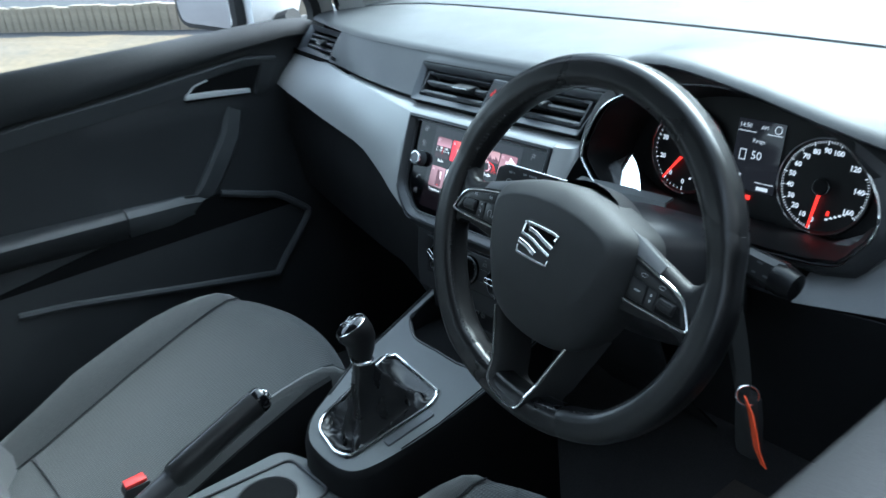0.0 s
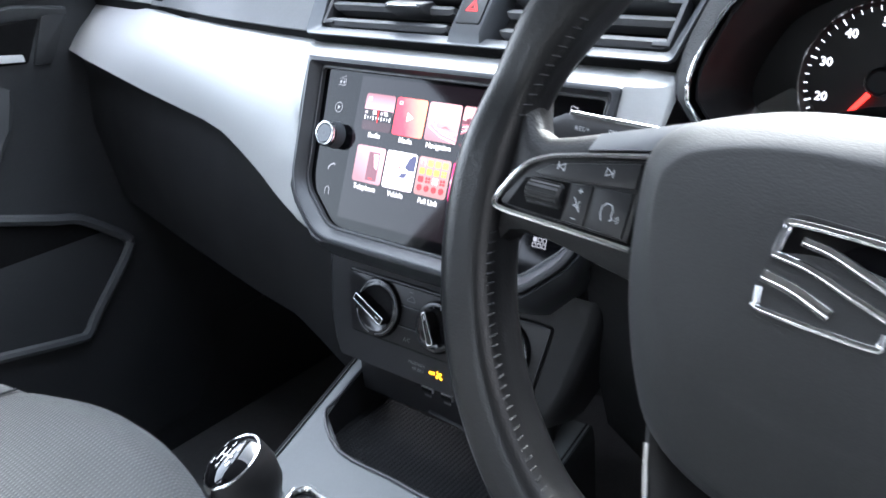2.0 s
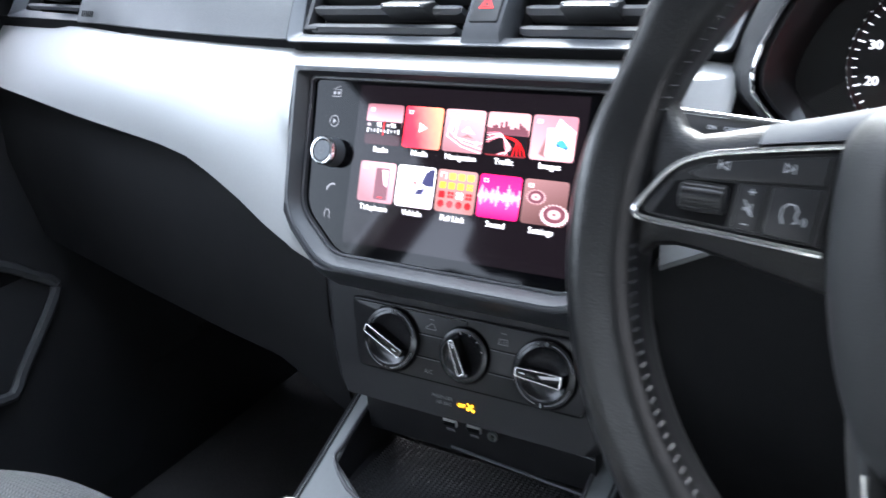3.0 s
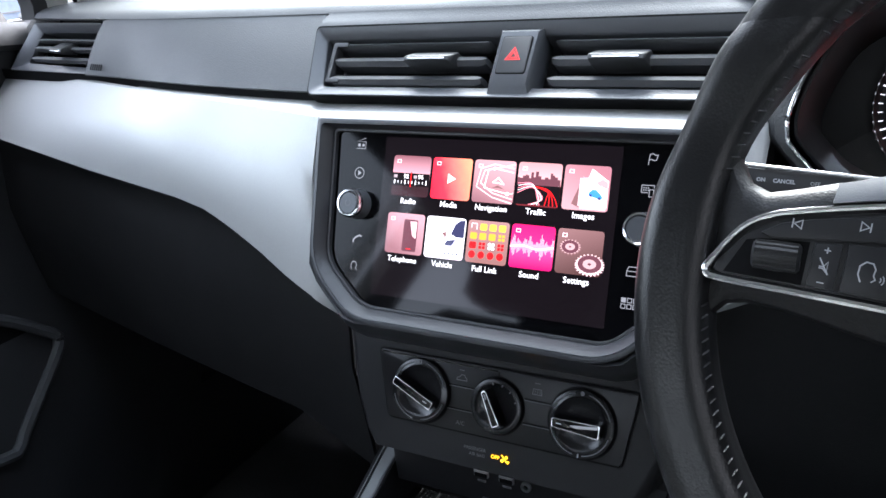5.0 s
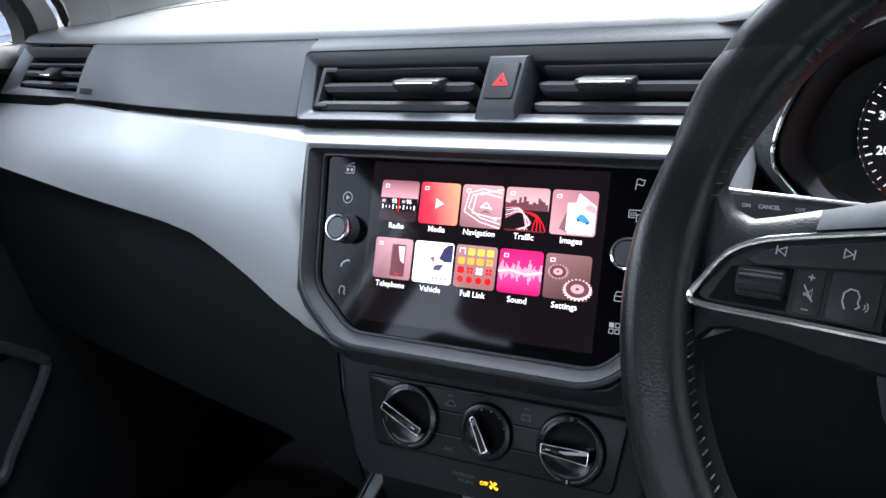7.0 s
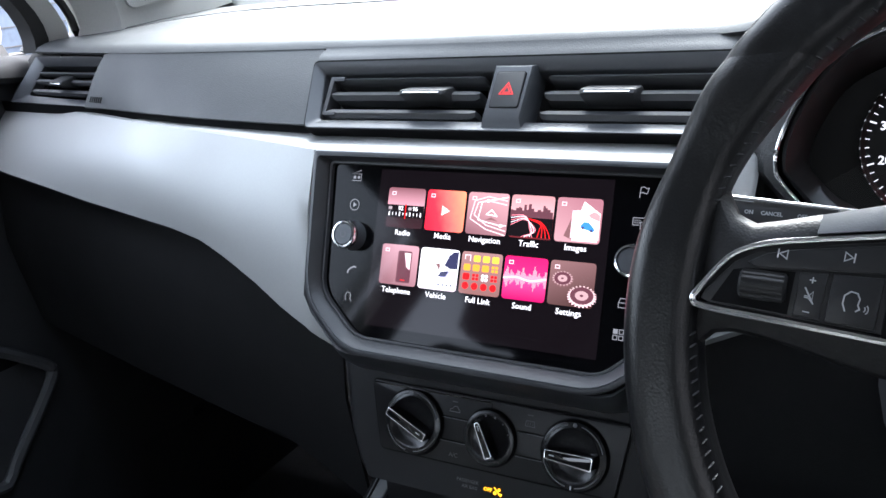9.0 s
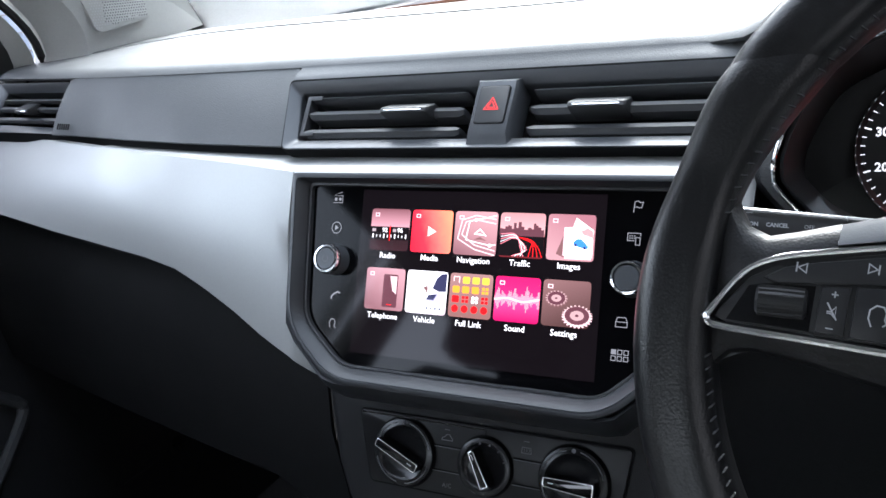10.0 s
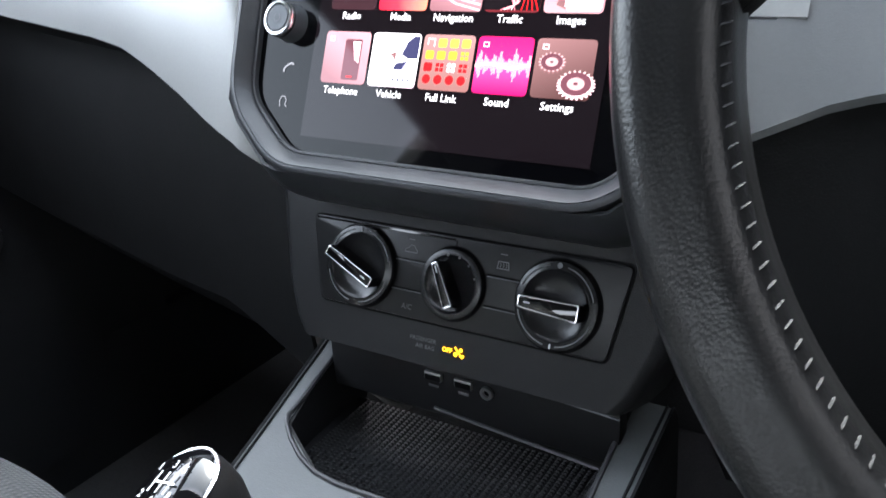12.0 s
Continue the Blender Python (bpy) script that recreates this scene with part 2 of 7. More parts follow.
def ring(outer, inner, z0, z1, bev=0.0, m=None, zi=None):
    """A frame between two outlines with as many points each; zi: the height of its inner edge."""
    bm = bmesh.new()
    zi = z1 if zi is None else zi
    n = len(outer)
    rows = [[bm.verts.new((x, y, z)) for x, y in o] for o, z in ((outer, z0), (outer, z1), (inner, zi), (inner, z0))]
    for k in range(4):
        r, q = rows[k], rows[(k + 1) % 4]
        for i in range(n):
            j = (i + 1) % n
            bm.faces.new((r[i], r[j], q[j], q[i]))
    bmesh.ops.recalc_face_normals(bm, faces=bm.faces)
    if bev:
        es = [e for e in bm.edges if (e.verts[0] in rows[1] and e.verts[1] in rows[1]) or (e.verts[0] in rows[2] and e.verts[1] in rows[2])]
        bmesh.ops.bevel(bm, geom=es, offset=bev, segments=2, profile=0.6, affect="EDGES", clamp_overlap=True)
    return put(bm, m) if m else bm


def rounded(poly, r, steps=4):
    """An outline with its corners rounded."""
    out = []
    n = len(poly)
    for i in range(n):
        p, a, b = Vector(poly[i]), Vector(poly[i - 1]), Vector(poly[(i + 1) % n])
        rr = r[i] if isinstance(r, (list, tuple)) else r
        da, db = (a - p), (b - p)
        k = min(rr, da.length * 0.48, db.length * 0.48)
        s, e = p + da.normalized() * k, p + db.normalized() * k
        for q in range(steps + 1):
            f = q / steps
            out.append(tuple(s * (1 - f) ** 2 + p * 2 * f * (1 - f) + e * f ** 2))
    return out


def rect(cx, cy, w, h, r=0.0, steps=3):
    p = [(cx - w / 2, cy - h / 2), (cx + w / 2, cy - h / 2), (cx + w / 2, cy + h / 2), (cx - w / 2, cy + h / 2)]
    return rounded(p, r, steps) if r else p


def circle(cx, cy, r, n=32):
    return [(cx + r * math.cos(2 * math.pi * i / n), cy + r * math.sin(2 * math.pi * i / n)) for i in range(n)]


def offset_poly(poly, d):
    """An outline (counter-clockwise) moved inwards by d."""
    out = []
    n = len(poly)
    for i in range(n):
        p, a, b = Vector(poly[i]), Vector(poly[i - 1]), Vector(poly[(i + 1) % n])
        e1, e2 = (p - a).normalized(), (b - p).normalized()
        n1, n2 = Vector((-e1.y, e1.x)), Vector((-e2.y, e2.x))
        k = max(0.35, 1 + n1.dot(n2))
        out.append(tuple(p + (n1 + n2) * (d / k)))
    return out


def lathe(profile, n=36, m=None):
    """Turns (radius, height) pairs about z."""
    bm = bmesh.new()
    rows = []
    for r, z in profile:
        rows.append([bm.verts.new((r * math.cos(2 * math.pi * i / n), r * math.sin(2 * math.pi * i / n), z)) for i in range(n)] if r > 1e-6 else [bm.verts.new((0, 0, z))])
    for a, b in zip(rows, rows[1:]):
        for i in range(n):
            j = (i + 1) % n
            vs = [a[i % len(a)], a[j % len(a)], b[j % len(b)], b[i % len(b)]]
            vs = list(dict.fromkeys(vs))
            if len(vs) > 2:
                bm.faces.new(vs)
    return put(bm, m) if m else bm


def loft(rows, closed=False, thick=0.0, caps=False, m=None):
    """A skin through rows of points; thick gives it a back."""
    bm = bmesh.new()
    vs = [[bm.verts.new(p) for p in r] for r in rows]
    k = len(rows[0])
    for a, b in zip(vs, vs[1:]):
        for i in range(k if closed else k - 1):
            j = (i + 1) % k
            bm.faces.new((a[i], a[j], b[j], b[i]))
    if caps:
        bm.faces.new(vs[0][::-1])
        bm.faces.new(vs[-1])
    if thick:
        bmesh.ops.recalc_face_normals(bm, faces=bm.faces)
        bmesh.ops.solidify(bm, geom=bm.faces[:], thickness=thick)
    return put(bm, m) if m else bm


def tube(path, radius, n=10, closed=False, m=None, flat=1.0, up=(0, 0, 1)):
    """A bar along a path; radius may be a list; flat squeezes it along the up direction."""
    pts = [Vector(p) for p in path]
    k = len(pts)
    rows = []
    for i, p in enumerate(pts):
        a = pts[i - 1] if (i or closed) else p
        b = pts[(i + 1) % k] if (i < k - 1 or closed) else p
        d = (b - a).normalized()
        s = d.cross(Vector(up))
        s = s.normalized() if s.length > 1e-5 else d.orthogonal().normalized()
        w = s.cross(d).normalized()
        r = radius[i] if isinstance(radius, (list, tuple)) else radius
        rows.append([p + s * (r * math.cos(2 * math.pi * j / n)) + w * (r * flat * math.sin(2 * math.pi * j / n)) for j in range(n)])
    if closed:
        rows.append(rows[0])
    bm = loft(rows, closed=True, caps=not closed)
    if closed:
        bmesh.ops.remove_doubles(bm, verts=bm.verts, dist=1e-6)
    return put(bm, m) if m else bm


def bez(points, steps=8):
    """A smooth line through points (Catmull-Rom)."""
    p = [Vector(q) for q in points]
    p = [2 * p[0] - p[1]] + p + [2 * p[-1] - p[-2]]
    out = []
    for i in range(1, len(p) - 2):
        for s in range(steps):
            t = s / steps
            out.append(0.5 * ((2 * p[i]) + (p[i + 1] - p[i - 1]) * t + (2 * p[i - 1] - 5 * p[i] + 4 * p[i + 1] - p[i + 2]) * t ** 2 + (3 * p[i] - p[i - 1] - 3 * p[i + 1] + p[i + 2]) * t ** 3))
    out.append(p[-2])
    return out


def stroke(points, width, z, m, h=0.0002):
    """A flat line of some width in a plane, mitred at its bends."""
    p = [Vector(q) for q in points]
    p = [q for k, q in enumerate(p) if not k or (q - p[k - 1]).length > 1e-7]
    loop = len(p) > 3 and (p[0] - p[-1]).length < 1e-6
    bm = bmesh.new()
    n = len(p)
    pairs = []
    for k in range(n):
        a = p[k - 1] if k else (p[-2] if loop else None)
        b = p[k + 1] if k < n - 1 else (p[1] if loop else None)
        d1 = (p[k] - a).normalized() if a is not None else None
        d2 = (b - p[k]).normalized() if b is not None else None
        d1, d2 = d1 or d2, d2 or d1
        n1, n2 = Vector((-d1.y, d1.x)), Vector((-d2.y, d2.x))
        s = (n1 + n2) * (width / 2 / max(0.5, 1 + n1.dot(n2)))
        pairs.append([bm.verts.new((*(p[k] - s), z)), bm.verts.new((*(p[k] + s), z))])
    for a, b in zip(pairs, pairs[1:]):
        bm.faces.new((a[0], b[0], b[1], a[1]))
    return put(bm, m)


def flat(polys, z, m):
    bm = bmesh.new()
    for p in polys:
        bm.faces.new([bm.verts.new((x, y, z)) for x, y in p])
    return put(bm, m)


def words(text, size, x, y, z, m, mat, parent, align="CENTER", bold=0.0, name="lettering"):
    """Lettering in the built-in font, as a mesh, in a plane."""
    cu = bpy.data.curves.new("letters", "FONT")
    cu.body, cu.size, cu.align_x, cu.align_y, cu.offset, cu.resolution_u = text, size, align, "CENTER", bold, 2
    tmp = bpy.data.objects.new("letters", cu)
    scene.collection.objects.link(tmp)
    me = bpy.data.meshes.new_from_object(tmp.evaluated_get(bpy.context.evaluated_depsgraph_get()))
    bpy.data.objects.remove(tmp)
    bpy.data.curves.remove(cu)
    me.transform(m @ Matrix.Translation((x, y, z)))
    me.materials.clear()
    me.materials.append(mat)
    me.name = name
    ob = new(name, me)
    ob.parent = parent
    return ob


def lerp(x, xs, ys):
    return float(np.interp(x, xs, ys))


# outside ------------------------------------------------------------------------
GRASS = material("dry_grass", (0.066, 0.045, 0.020), 0.95, grain=1.0, scale=40, blotch=0.45, patch=1.2)
ASPHALT = material("grey_asphalt", (0.045, 0.045, 0.047), 1.0, grain=0.8, scale=60, blotch=0.2, patch=0.8, spec=0.1)
CONCRETE = material("pale_concrete", (0.16, 0.134, 0.100), 0.9, grain=0.6, scale=30, blotch=0.3, patch=2.0)
# brick and mortar are coloured darker, to carry the shade on the house wall
BRICK = material("red_brick_shaded", (0.13, 0.048, 0.022), 0.9, grain=0.6, scale=30, blotch=0.35, patch=3.0)
MORTAR = material("pale_mortar", (0.17, 0.15, 0.13), 0.95, grain=0.5, scale=40, blotch=0.2)
BLUEGREY = material("blue_grey_block", (0.20, 0.23, 0.28), 0.85, grain=0.4, scale=20, blotch=0.2, patch=1.5)
DARKWOOD = material("dark_timber", (0.06, 0.05, 0.045), 0.8, grain=0.4, scale=30, blotch=0.3)

gr = thing("ground", "grey asphalt ground that reaches to the horizon", "ground", kind="structure")
part("asphalt", loft([[(-600, y, 0.0), (600, y, 0.0)] for y in (-600, 600)]), ASPHALT, gr)
rnd = random.Random(4)
# direction of the wall behind the grass
LN = Vector((0.884, 0.468, 0)).normalized()
rows = []
for i in range(21):
    rows.append([(LN.x * (0.5 * j - 9) + 0.435 * (3.3 * i / 20 + 0.06) - 9.05 + rnd.uniform(-0.02, 0.02), LN.y * (0.5 * j - 9) - 0.9 * (3.3 * i / 20 + 0.06) + 3.18 + rnd.uniform(-0.02, 0.02), -0.02 + 0.06 * math.sin(math.pi * i / 20) ** 0.6 + rnd.uniform(-0.02, 0.02)) for j in range(61)])
tagged(part("grass_verge", loft(rows), GRASS), "strip of dry yellow-brown grass along the parking space", "grass", kind="stuff")
wall = thing("edging_wall", "low wall of pale upright concrete slabs behind the grass", "wall")
slab = None
for i in range(160):
    m = Matrix.Translation(Vector((-9.05, 3.20, rnd.uniform(-0.015, 0.01))) + LN * (0.115 * i - 9)) @ Matrix.Rotation(math.atan2(LN.y, LN.x) + math.pi / 2 + rnd.uniform(-0.02, 0.02), 4, "Z")
    if slab is None:
        slab = part("slab", box((0, 0, 0.13), (0.08, 0.105, 0.30), 0.012), CONCRETE, wall, shift=m)
    else:
        s2 = slab.copy()
        scene.collection.objects.link(s2)
        s2.matrix_basis = m
house = thing("brick_house", "red brick house wall seen through the windscreen", "house", kind="structure")
part("wall", box((-13.0, 20.2, 2.2), (16.0, 0.3, 4.4), 0.0), MORTAR, house)
bm = bmesh.new()
for r in range(34):
    for c in range(68):
        x = -20.6 + 0.2255 * c + (0.11 if r % 2 else 0)
        bmesh.ops.create_cube(bm, size=1, matrix=Matrix.Translation((x, 20.045 + rnd.uniform(0, 0.004), 0.04 + 0.075 * r)) @ Matrix.Diagonal((0.2155, 0.03, 0.065, 1)))
tagged(part("brickwork", bm, BRICK, house, smooth=0), kind="stuff")
tagged(part("post", box((-13.2, 19.7, 1.5), (0.3, 0.2, 3.0), 0.01), DARKWOOD), "dark timber post in front of the brick house", "post")
gw = thing("block_building", "blue-grey block building beyond the passenger window", "building", kind="structure")
part("wall", box((-17.0, 12.0, 2.5), (0.4, 9.0, 5.0), 0.0), BLUEGREY, gw)
for r in range(12):
    part("joint", box((-16.795, 12.0, 0.4 * r + 0.2), (0.02, 9.0, 0.02), 0.0), MORTAR, gw, smooth=0)

# unseen plain wall, added to cut the light from the driver's side
side = thing("shade_wall", "unseen plain grey wall added to shade the driver's side", "wall", kind="structure")
RENDERED = material("grey_render", (0.20, 0.197, 0.19), 0.9, grain=0.6, scale=60, blotch=0.15, patch=1.5)
part("wall", box((2.1, -0.4, 1.5), (0.2, 9.0, 3.0), 0.01), RENDERED, side)

# car shell ----------------------------------------------------------------------
shell = thing("car_body", "white hatchback body around the cabin, driver's window open", "car body", kind="structure")
LINER = material("pale_grey_headliner", (0.44, 0.44, 0.425), 0.95, grain=0.4, scale=700, blotch=0.05)
part("floor", box((0, 0.1, 0.27), (1.46, 3.4, 0.03), 0.004), CARPET, shell, "black carpeted floor")
rows = []
for i in range(15):
    x = -0.62 + 1.24 * i / 14
    rows.append([(x, y, z - 0.10 * (x / 0.62) ** 4 * 0.5) for y, z in ((0.72, 1.375), (0.45, 1.41), (0.1, 1.425), (-0.4, 1.42), (-0.9, 1.39), (-1.25, 1.33))])
part("roof", loft(rows, thick=0.03), LINER, shell, "pale grey cloth headliner")
for s in (-1, 1):
    part("sill", box((s * 0.75, 0.0, 0.36), (0.08, 3.2, 0.22), 0.01), DOORSKIN, shell)
    part("rear_side_panel", box((s * 0.75, -0.72, 0.72), (0.06, 1.55, 0.70), 0.01), DOORSKIN, shell)
    part("b_pillar", loft([[(s * (0.735 - 0.11 * f - w), y + 0.03 * f - 0.05 * f, 1.05 + 0.36 * f) for y, w in ((0.02, 0), (0.12, 0), (0.12, 0.04), (0.02, 0.04))] for f in (0, 0.33, 0.66, 1)], closed=True, caps=True), CREAM, shell)
    part("c_pillar", loft([[(s * (0.735 - 0.11 * f - w), y - 0.05 * f, 1.05 + 0.33 * f) for y, w in ((-1.3, 0), (-0.95, 0), (-0.95, 0.04), (-1.3, 0.04))] for f in (0, 0.5, 1)], closed=True, caps=True), CREAM, shell)
    part("roof_rail", tube(bez([(s * 0.60, 0.74, 1.37), (s * 0.625, 0.4, 1.40), (s * 0.63, -0.2, 1.41), (s * 0.61, -0.9, 1.38), (s * 0.58, -1.25, 1.33)]), 0.032, 10), CREAM, shell)
part("rear_panel", box((0, -1.5, 0.66), (1.5, 0.06, 0.80), 0.01), DOORSKIN, shell)
part("tailgate_frame", loft([[(-0.62, -1.26, 1.33), (0.62, -1.26, 1.33)], [(-0.62, -1.27, 1.26), (0.62, -1.27, 1.26)]], thick=0.03), CREAM, shell)
for s in (-1, 1):
    part("kick_panel", box((s * 0.752, 1.45, 0.66), (0.04, 0.48, 0.80), 0.004), CARPET, shell)
part("front_bulkhead", box((0, 1.62, 0.65), (1.5, 0.05, 0.84), 0.01), CARPET, shell)
part("bonnet", loft([[(x, y, z) for x in (-0.7, -0.35, 0, 0.35, 0.7)] for y, z in ((1.72, 1.02), (2.1, 0.98), (2.45, 0.92), (2.62, 0.80), (2.68, 0.4))], thick=0.02), WHITEPAINT, shell, "white bonnet")
glassrows = []
for i in range(13):
    x = -0.66 + 1.32 * i / 12
    k = (x / 0.66) ** 2
    glassrows.append([(x * (1 - 0.12 * f), (1.66 - 0.2 * k) * (1 - f) + (0.76 - 0.04 * k) * f, 1.085 * (1 - f) + 1.385 * f - 0.02 * k) for f in (0, 0.25, 0.5, 0.75, 1)])
ws = tagged(part("windscreen", loft(glassrows), TINTED), "clear curved glass windscreen", "windscreen", kind="structure")
part("frit_band", loft([[(x, y + 0.004, z + 0.004) for x, y, z in (r[0], tuple(Vector(r[0]).lerp(Vector(r[1]), 0.03)))] for r in glassrows]), RUBBER, ws, "black band along the foot of the glass")

# pillar trims at the front
def lean(a, b, f):
    """A point on the curve from a pillar's foot, upright at first, back to its head."""
    a, b = Vector(a), Vector(b)
    return tuple(a * (1 - f) ** 2 + (a + Vector((0, 0.03, 0.12))) * 2 * f * (1 - f) + b * f * f)


for s, nm in ((-1, "passenger"), (1, "driver")):
    foot = [(s * 0.70, 1.215, 1.060), (s * 0.662, 1.202, 1.062), (s * 0.622, 1.232, 1.066), (s * 0.60, 1.37, 1.078), (s * 0.63, 1.46, 1.085), (s * 0.70, 1.44, 1.08)]
    head = [(s * 0.655, 0.66, 1.375), (s * 0.63, 0.665, 1.378), (s * 0.60, 0.69, 1.385), (s * 0.585, 0.72, 1.388), (s * 0.60, 0.75, 1.392), (s * 0.65, 0.72, 1.39)]
    rows = []
    for f in (0, 0.05, 0.1, 0.15, 0.2, 0.3, 0.45, 0.6, 0.8, 1.0):
        rows.append([lean(a, b, f) for a, b in zip(foot, head)])
    pil = tagged(part("pillar_trim", loft(rows, closed=True, caps=True), CREAM), "pale cream plastic windscreen pillar trim", "pillar trim", "pillar trims", "structure")
    if s < 0:
        # perforated tweeter cover low on the trim
        c = Vector((-0.609, 1.285, 1.118))
        nrm = Vector((0.988, -0.152, 0.03)).normalized()
        u = Vector((0, 0, 1)).cross(nrm).normalized()
        v = nrm.cross(u)
        M = Matrix((u, v, nrm)).transposed().to_4x4()
        M.translation = c
        grille = part("tweeter_grille", prism(rounded([(-0.040, -0.029), (0.040, -0.016), (0.030, 0.022), (-0.015, 0.044), (-0.058, 0.026)], 0.010), -0.006, 0.0015, 0.001, m=M), CREAM, pil, "perforated tweeter cover")
        hb = bmesh.new()
        for a in range(-12, 13):
            for b in range(-8, 9):
                x, y = a * 0.0036 + (0.0018 if b % 2 else 0), b * 0.0032
                if -0.046 < x < 0.034 and -0.022 + 0.14 * (x + 0.03) < y < 0.027 - abs(x) * 0.25:
                    hb.faces.new([hb.verts.new((x + 0.0010 * math.cos(q * 1.047), y + 0.0010 * math.sin(q * 1.047), 0.0018)) for q in range(6)])
        tagged(part("perforation", put(hb, M), DULLCHROME, grille), kind="stuff")
    part("door_seal", tube([lean((s * 0.666, 1.198, 1.055), (s * 0.655, 0.655, 1.37), f / 16) for f in range(17)], 0.0048, 8), RUBBER, pil, "black rubber door seal")

# passenger door -----------------------------------------------------------------
DX = -0.715
door = thing("passenger_door", "closed black plastic passenger door panel with grab handle and pocket", "car door")
# inner skin: sections along the car from rear to front, outline from the window sill down to the floor
ys = [-0.02, 0.2, 0.4, 0.55, 0.7, 0.85, 1.0, 1.1, 1.2, 1.3]
sill_prof = [(-0.062, 1.046), (-0.048, 1.0535), (-0.034, 1.0550), (-0.020, 1.0525), (-0.008, 1.047), (0.003, 1.038), (0.011, 1.026), (0.014, 1.013), (0.010, 1.004), (-0.004, 1.000)]
prof = [(-0.018, 1.004), (-0.016, 0.99), (-0.012, 0.975), (-0.012, 0.90), (-0.012, 0.80), (-0.004, 0.74), (0.004, 0.66), (0.010, 0.55), (0.010, 0.42), (0.0, 0.34)]


def pad_foot(y):
    return lerp(y, [-0.02, 0.40, 0.63, 0.75, 0.89, 1.04, 1.16, 1.3], [0.945, 0.962, 0.974, 0.987, 1.000, 1.016, 1.022, 1.018])


rows = []
for y in ys:
    rows.append([(DX - 0.018 - (0.02 if y > 1.15 else 0), y, pad_foot(y) + 0.006)] + [(DX + dx - (0.02 if y > 1.15 else 0), y, min(z, pad_foot(y)) - (0.012 if y > 1.15 else 0)) for dx, z in prof[1:]])
part("inner_panel", loft(rows, thick=0.012), DOORSKIN, door)
part("sill_pad", loft([[(DX + dx - (0.02 if y > 1.15 else 0), y, (z if z > 1.0530 else 1.0530 + (z - 1.0530) * (1.0530 - pad_foot(y)) / 0.053) - (0.012 if y > 1.15 else 0)) for dx, z in sill_prof] for y in ys], thick=0.003), SILLPAD, door, "rounded grey window sill pad")
part("outer_skin", loft([[(-0.80, y, 1.03), (-0.845, y, 0.95), (-0.86, y, 0.75), (-0.845, y, 0.5), (-0.80, y, 0.3)] for y in (-0.02, 0.4, 0.8, 1.3)], thick=0.006), WHITEPAINT, door, "white painted outer skin")
part("window_seal", tube([(-0.779, -0.02, 1.040), (-0.779, 0.6, 1.042), (-0.779, 1.2, 1.042)], 0.006, 8), RUBBER, door, "black rubber sill seal")
# raised styling band that runs down towards the rear, then frames the recess of the release lever
band = [(-0.02, 0.928), (0.40, 0.955), (0.63, 0.970), (0.75, 0.977), (0.886, 0.989), (0.985, 0.9975), (1.012, 0.997), (1.069, 0.988)]
rows = []
for y, z in [(q.x, q.y) for q in bez([(a, b, 0) for a, b in band], 6)]:
    w = lerp(y, [0.84, 0.872, 0.93, 1.0, 1.07], [0.030, 0.030, 0.014, 0.015, 0.012])
    rows.append([(DX - 0.006, y, z + 0.004), (DX + 0.004, y, z + 0.003), (DX + 0.007, y, z), (DX + 0.0065, y, z - 0.003), (DX + 0.001, y, z - w), (DX - 0.013, y, z - w - 0.003)])
part("styling_band", loft(rows, thick=0.004), DOORGREY, door, "grey styling band")
MD = Matrix(((0, 0, 1, DX), (1, 0, 0, 0), (0, 1, 0, 0), (0, 0, 0, 1)))
# the recess is not cut: a black sheet on the panel paints its shade
part("recess_shade", prism(rounded([(0.866, 0.948), (0.918, 0.976), (1.034, 0.983), (1.006, 0.929), (0.868, 0.941)], 0.004), -0.03, 0.0012, 0.0, m=MD), HOLE, door, "flat black sheet for the shade in the recess")
part("recess_frame", prism(rounded([(1.012, 0.926), (1.036, 0.924), (1.072, 0.985), (1.036, 0.984)], 0.004), -0.010, 0.0045, 0.002, m=MD), DOORSKIN, door)
part("release_lever", prism(rounded([(0.865, 0.9470), (0.873, 0.9565), (0.93, 0.9515), (1.000, 0.9415), (1.001, 0.9325), (0.93, 0.9405)], 0.0015), -0.004, 0.006, 0.002, m=MD), BRIGHT, door, "bright chrome release lever")
part("lever_edge", tube([(DX + 0.003, y, z) for y, z in ((0.868, 0.9515), (0.889, 0.9685), (0.918, 0.9745))], 0.0014, 8), BRIGHT, door, "thin chrome edge")
part("recess_lip", tube([(DX - 0.009, y, z) for y, z in ((0.867, 0.932), (0.94, 0.924), (1.008, 0.913))], 0.005, 8), DOORGREY, door)
# grab handle: a slanting flat blade
gp = [(0.963, 0.908), (0.944, 0.862), (0.909, 0.815), (0.875, 0.770), (0.857, 0.752)]
rows = []
for i, (y, z) in enumerate(gp):
    w = 0.020 if i else 0.018
    out = (0.002, 0.011, 0.015, 0.014, 0.008)[i]
    rows.append([(DX - 0.03, y - w, z + 0.010), (DX + out - 0.006, y - w * 0.9, z + 0.010), (DX + out, y - w * 0.6, z + 0.006), (DX + out, y + w * 0.6, z - 0.006), (DX + out - 0.006, y + w * 0.9, z - 0.010), (DX - 0.03, y + w, z - 0.010)])
part("grab_handle", bevelled(loft(rows, closed=True, caps=True), 0.002), DOORGREY, door, "slanted grey grab handle")
# arm rest


def rest_row(y, z, o):
    return [(DX - 0.01, y, z + 0.004), (DX + o * 0.6, y, z + 0.003), (DX + o - 0.006, y, z - 0.001), (DX + o, y, z - 0.010), (DX + o - 0.004, y, z - 0.030), (DX + o * 0.4, y, z - 0.055), (DX - 0.01, y, z - 0.07)]


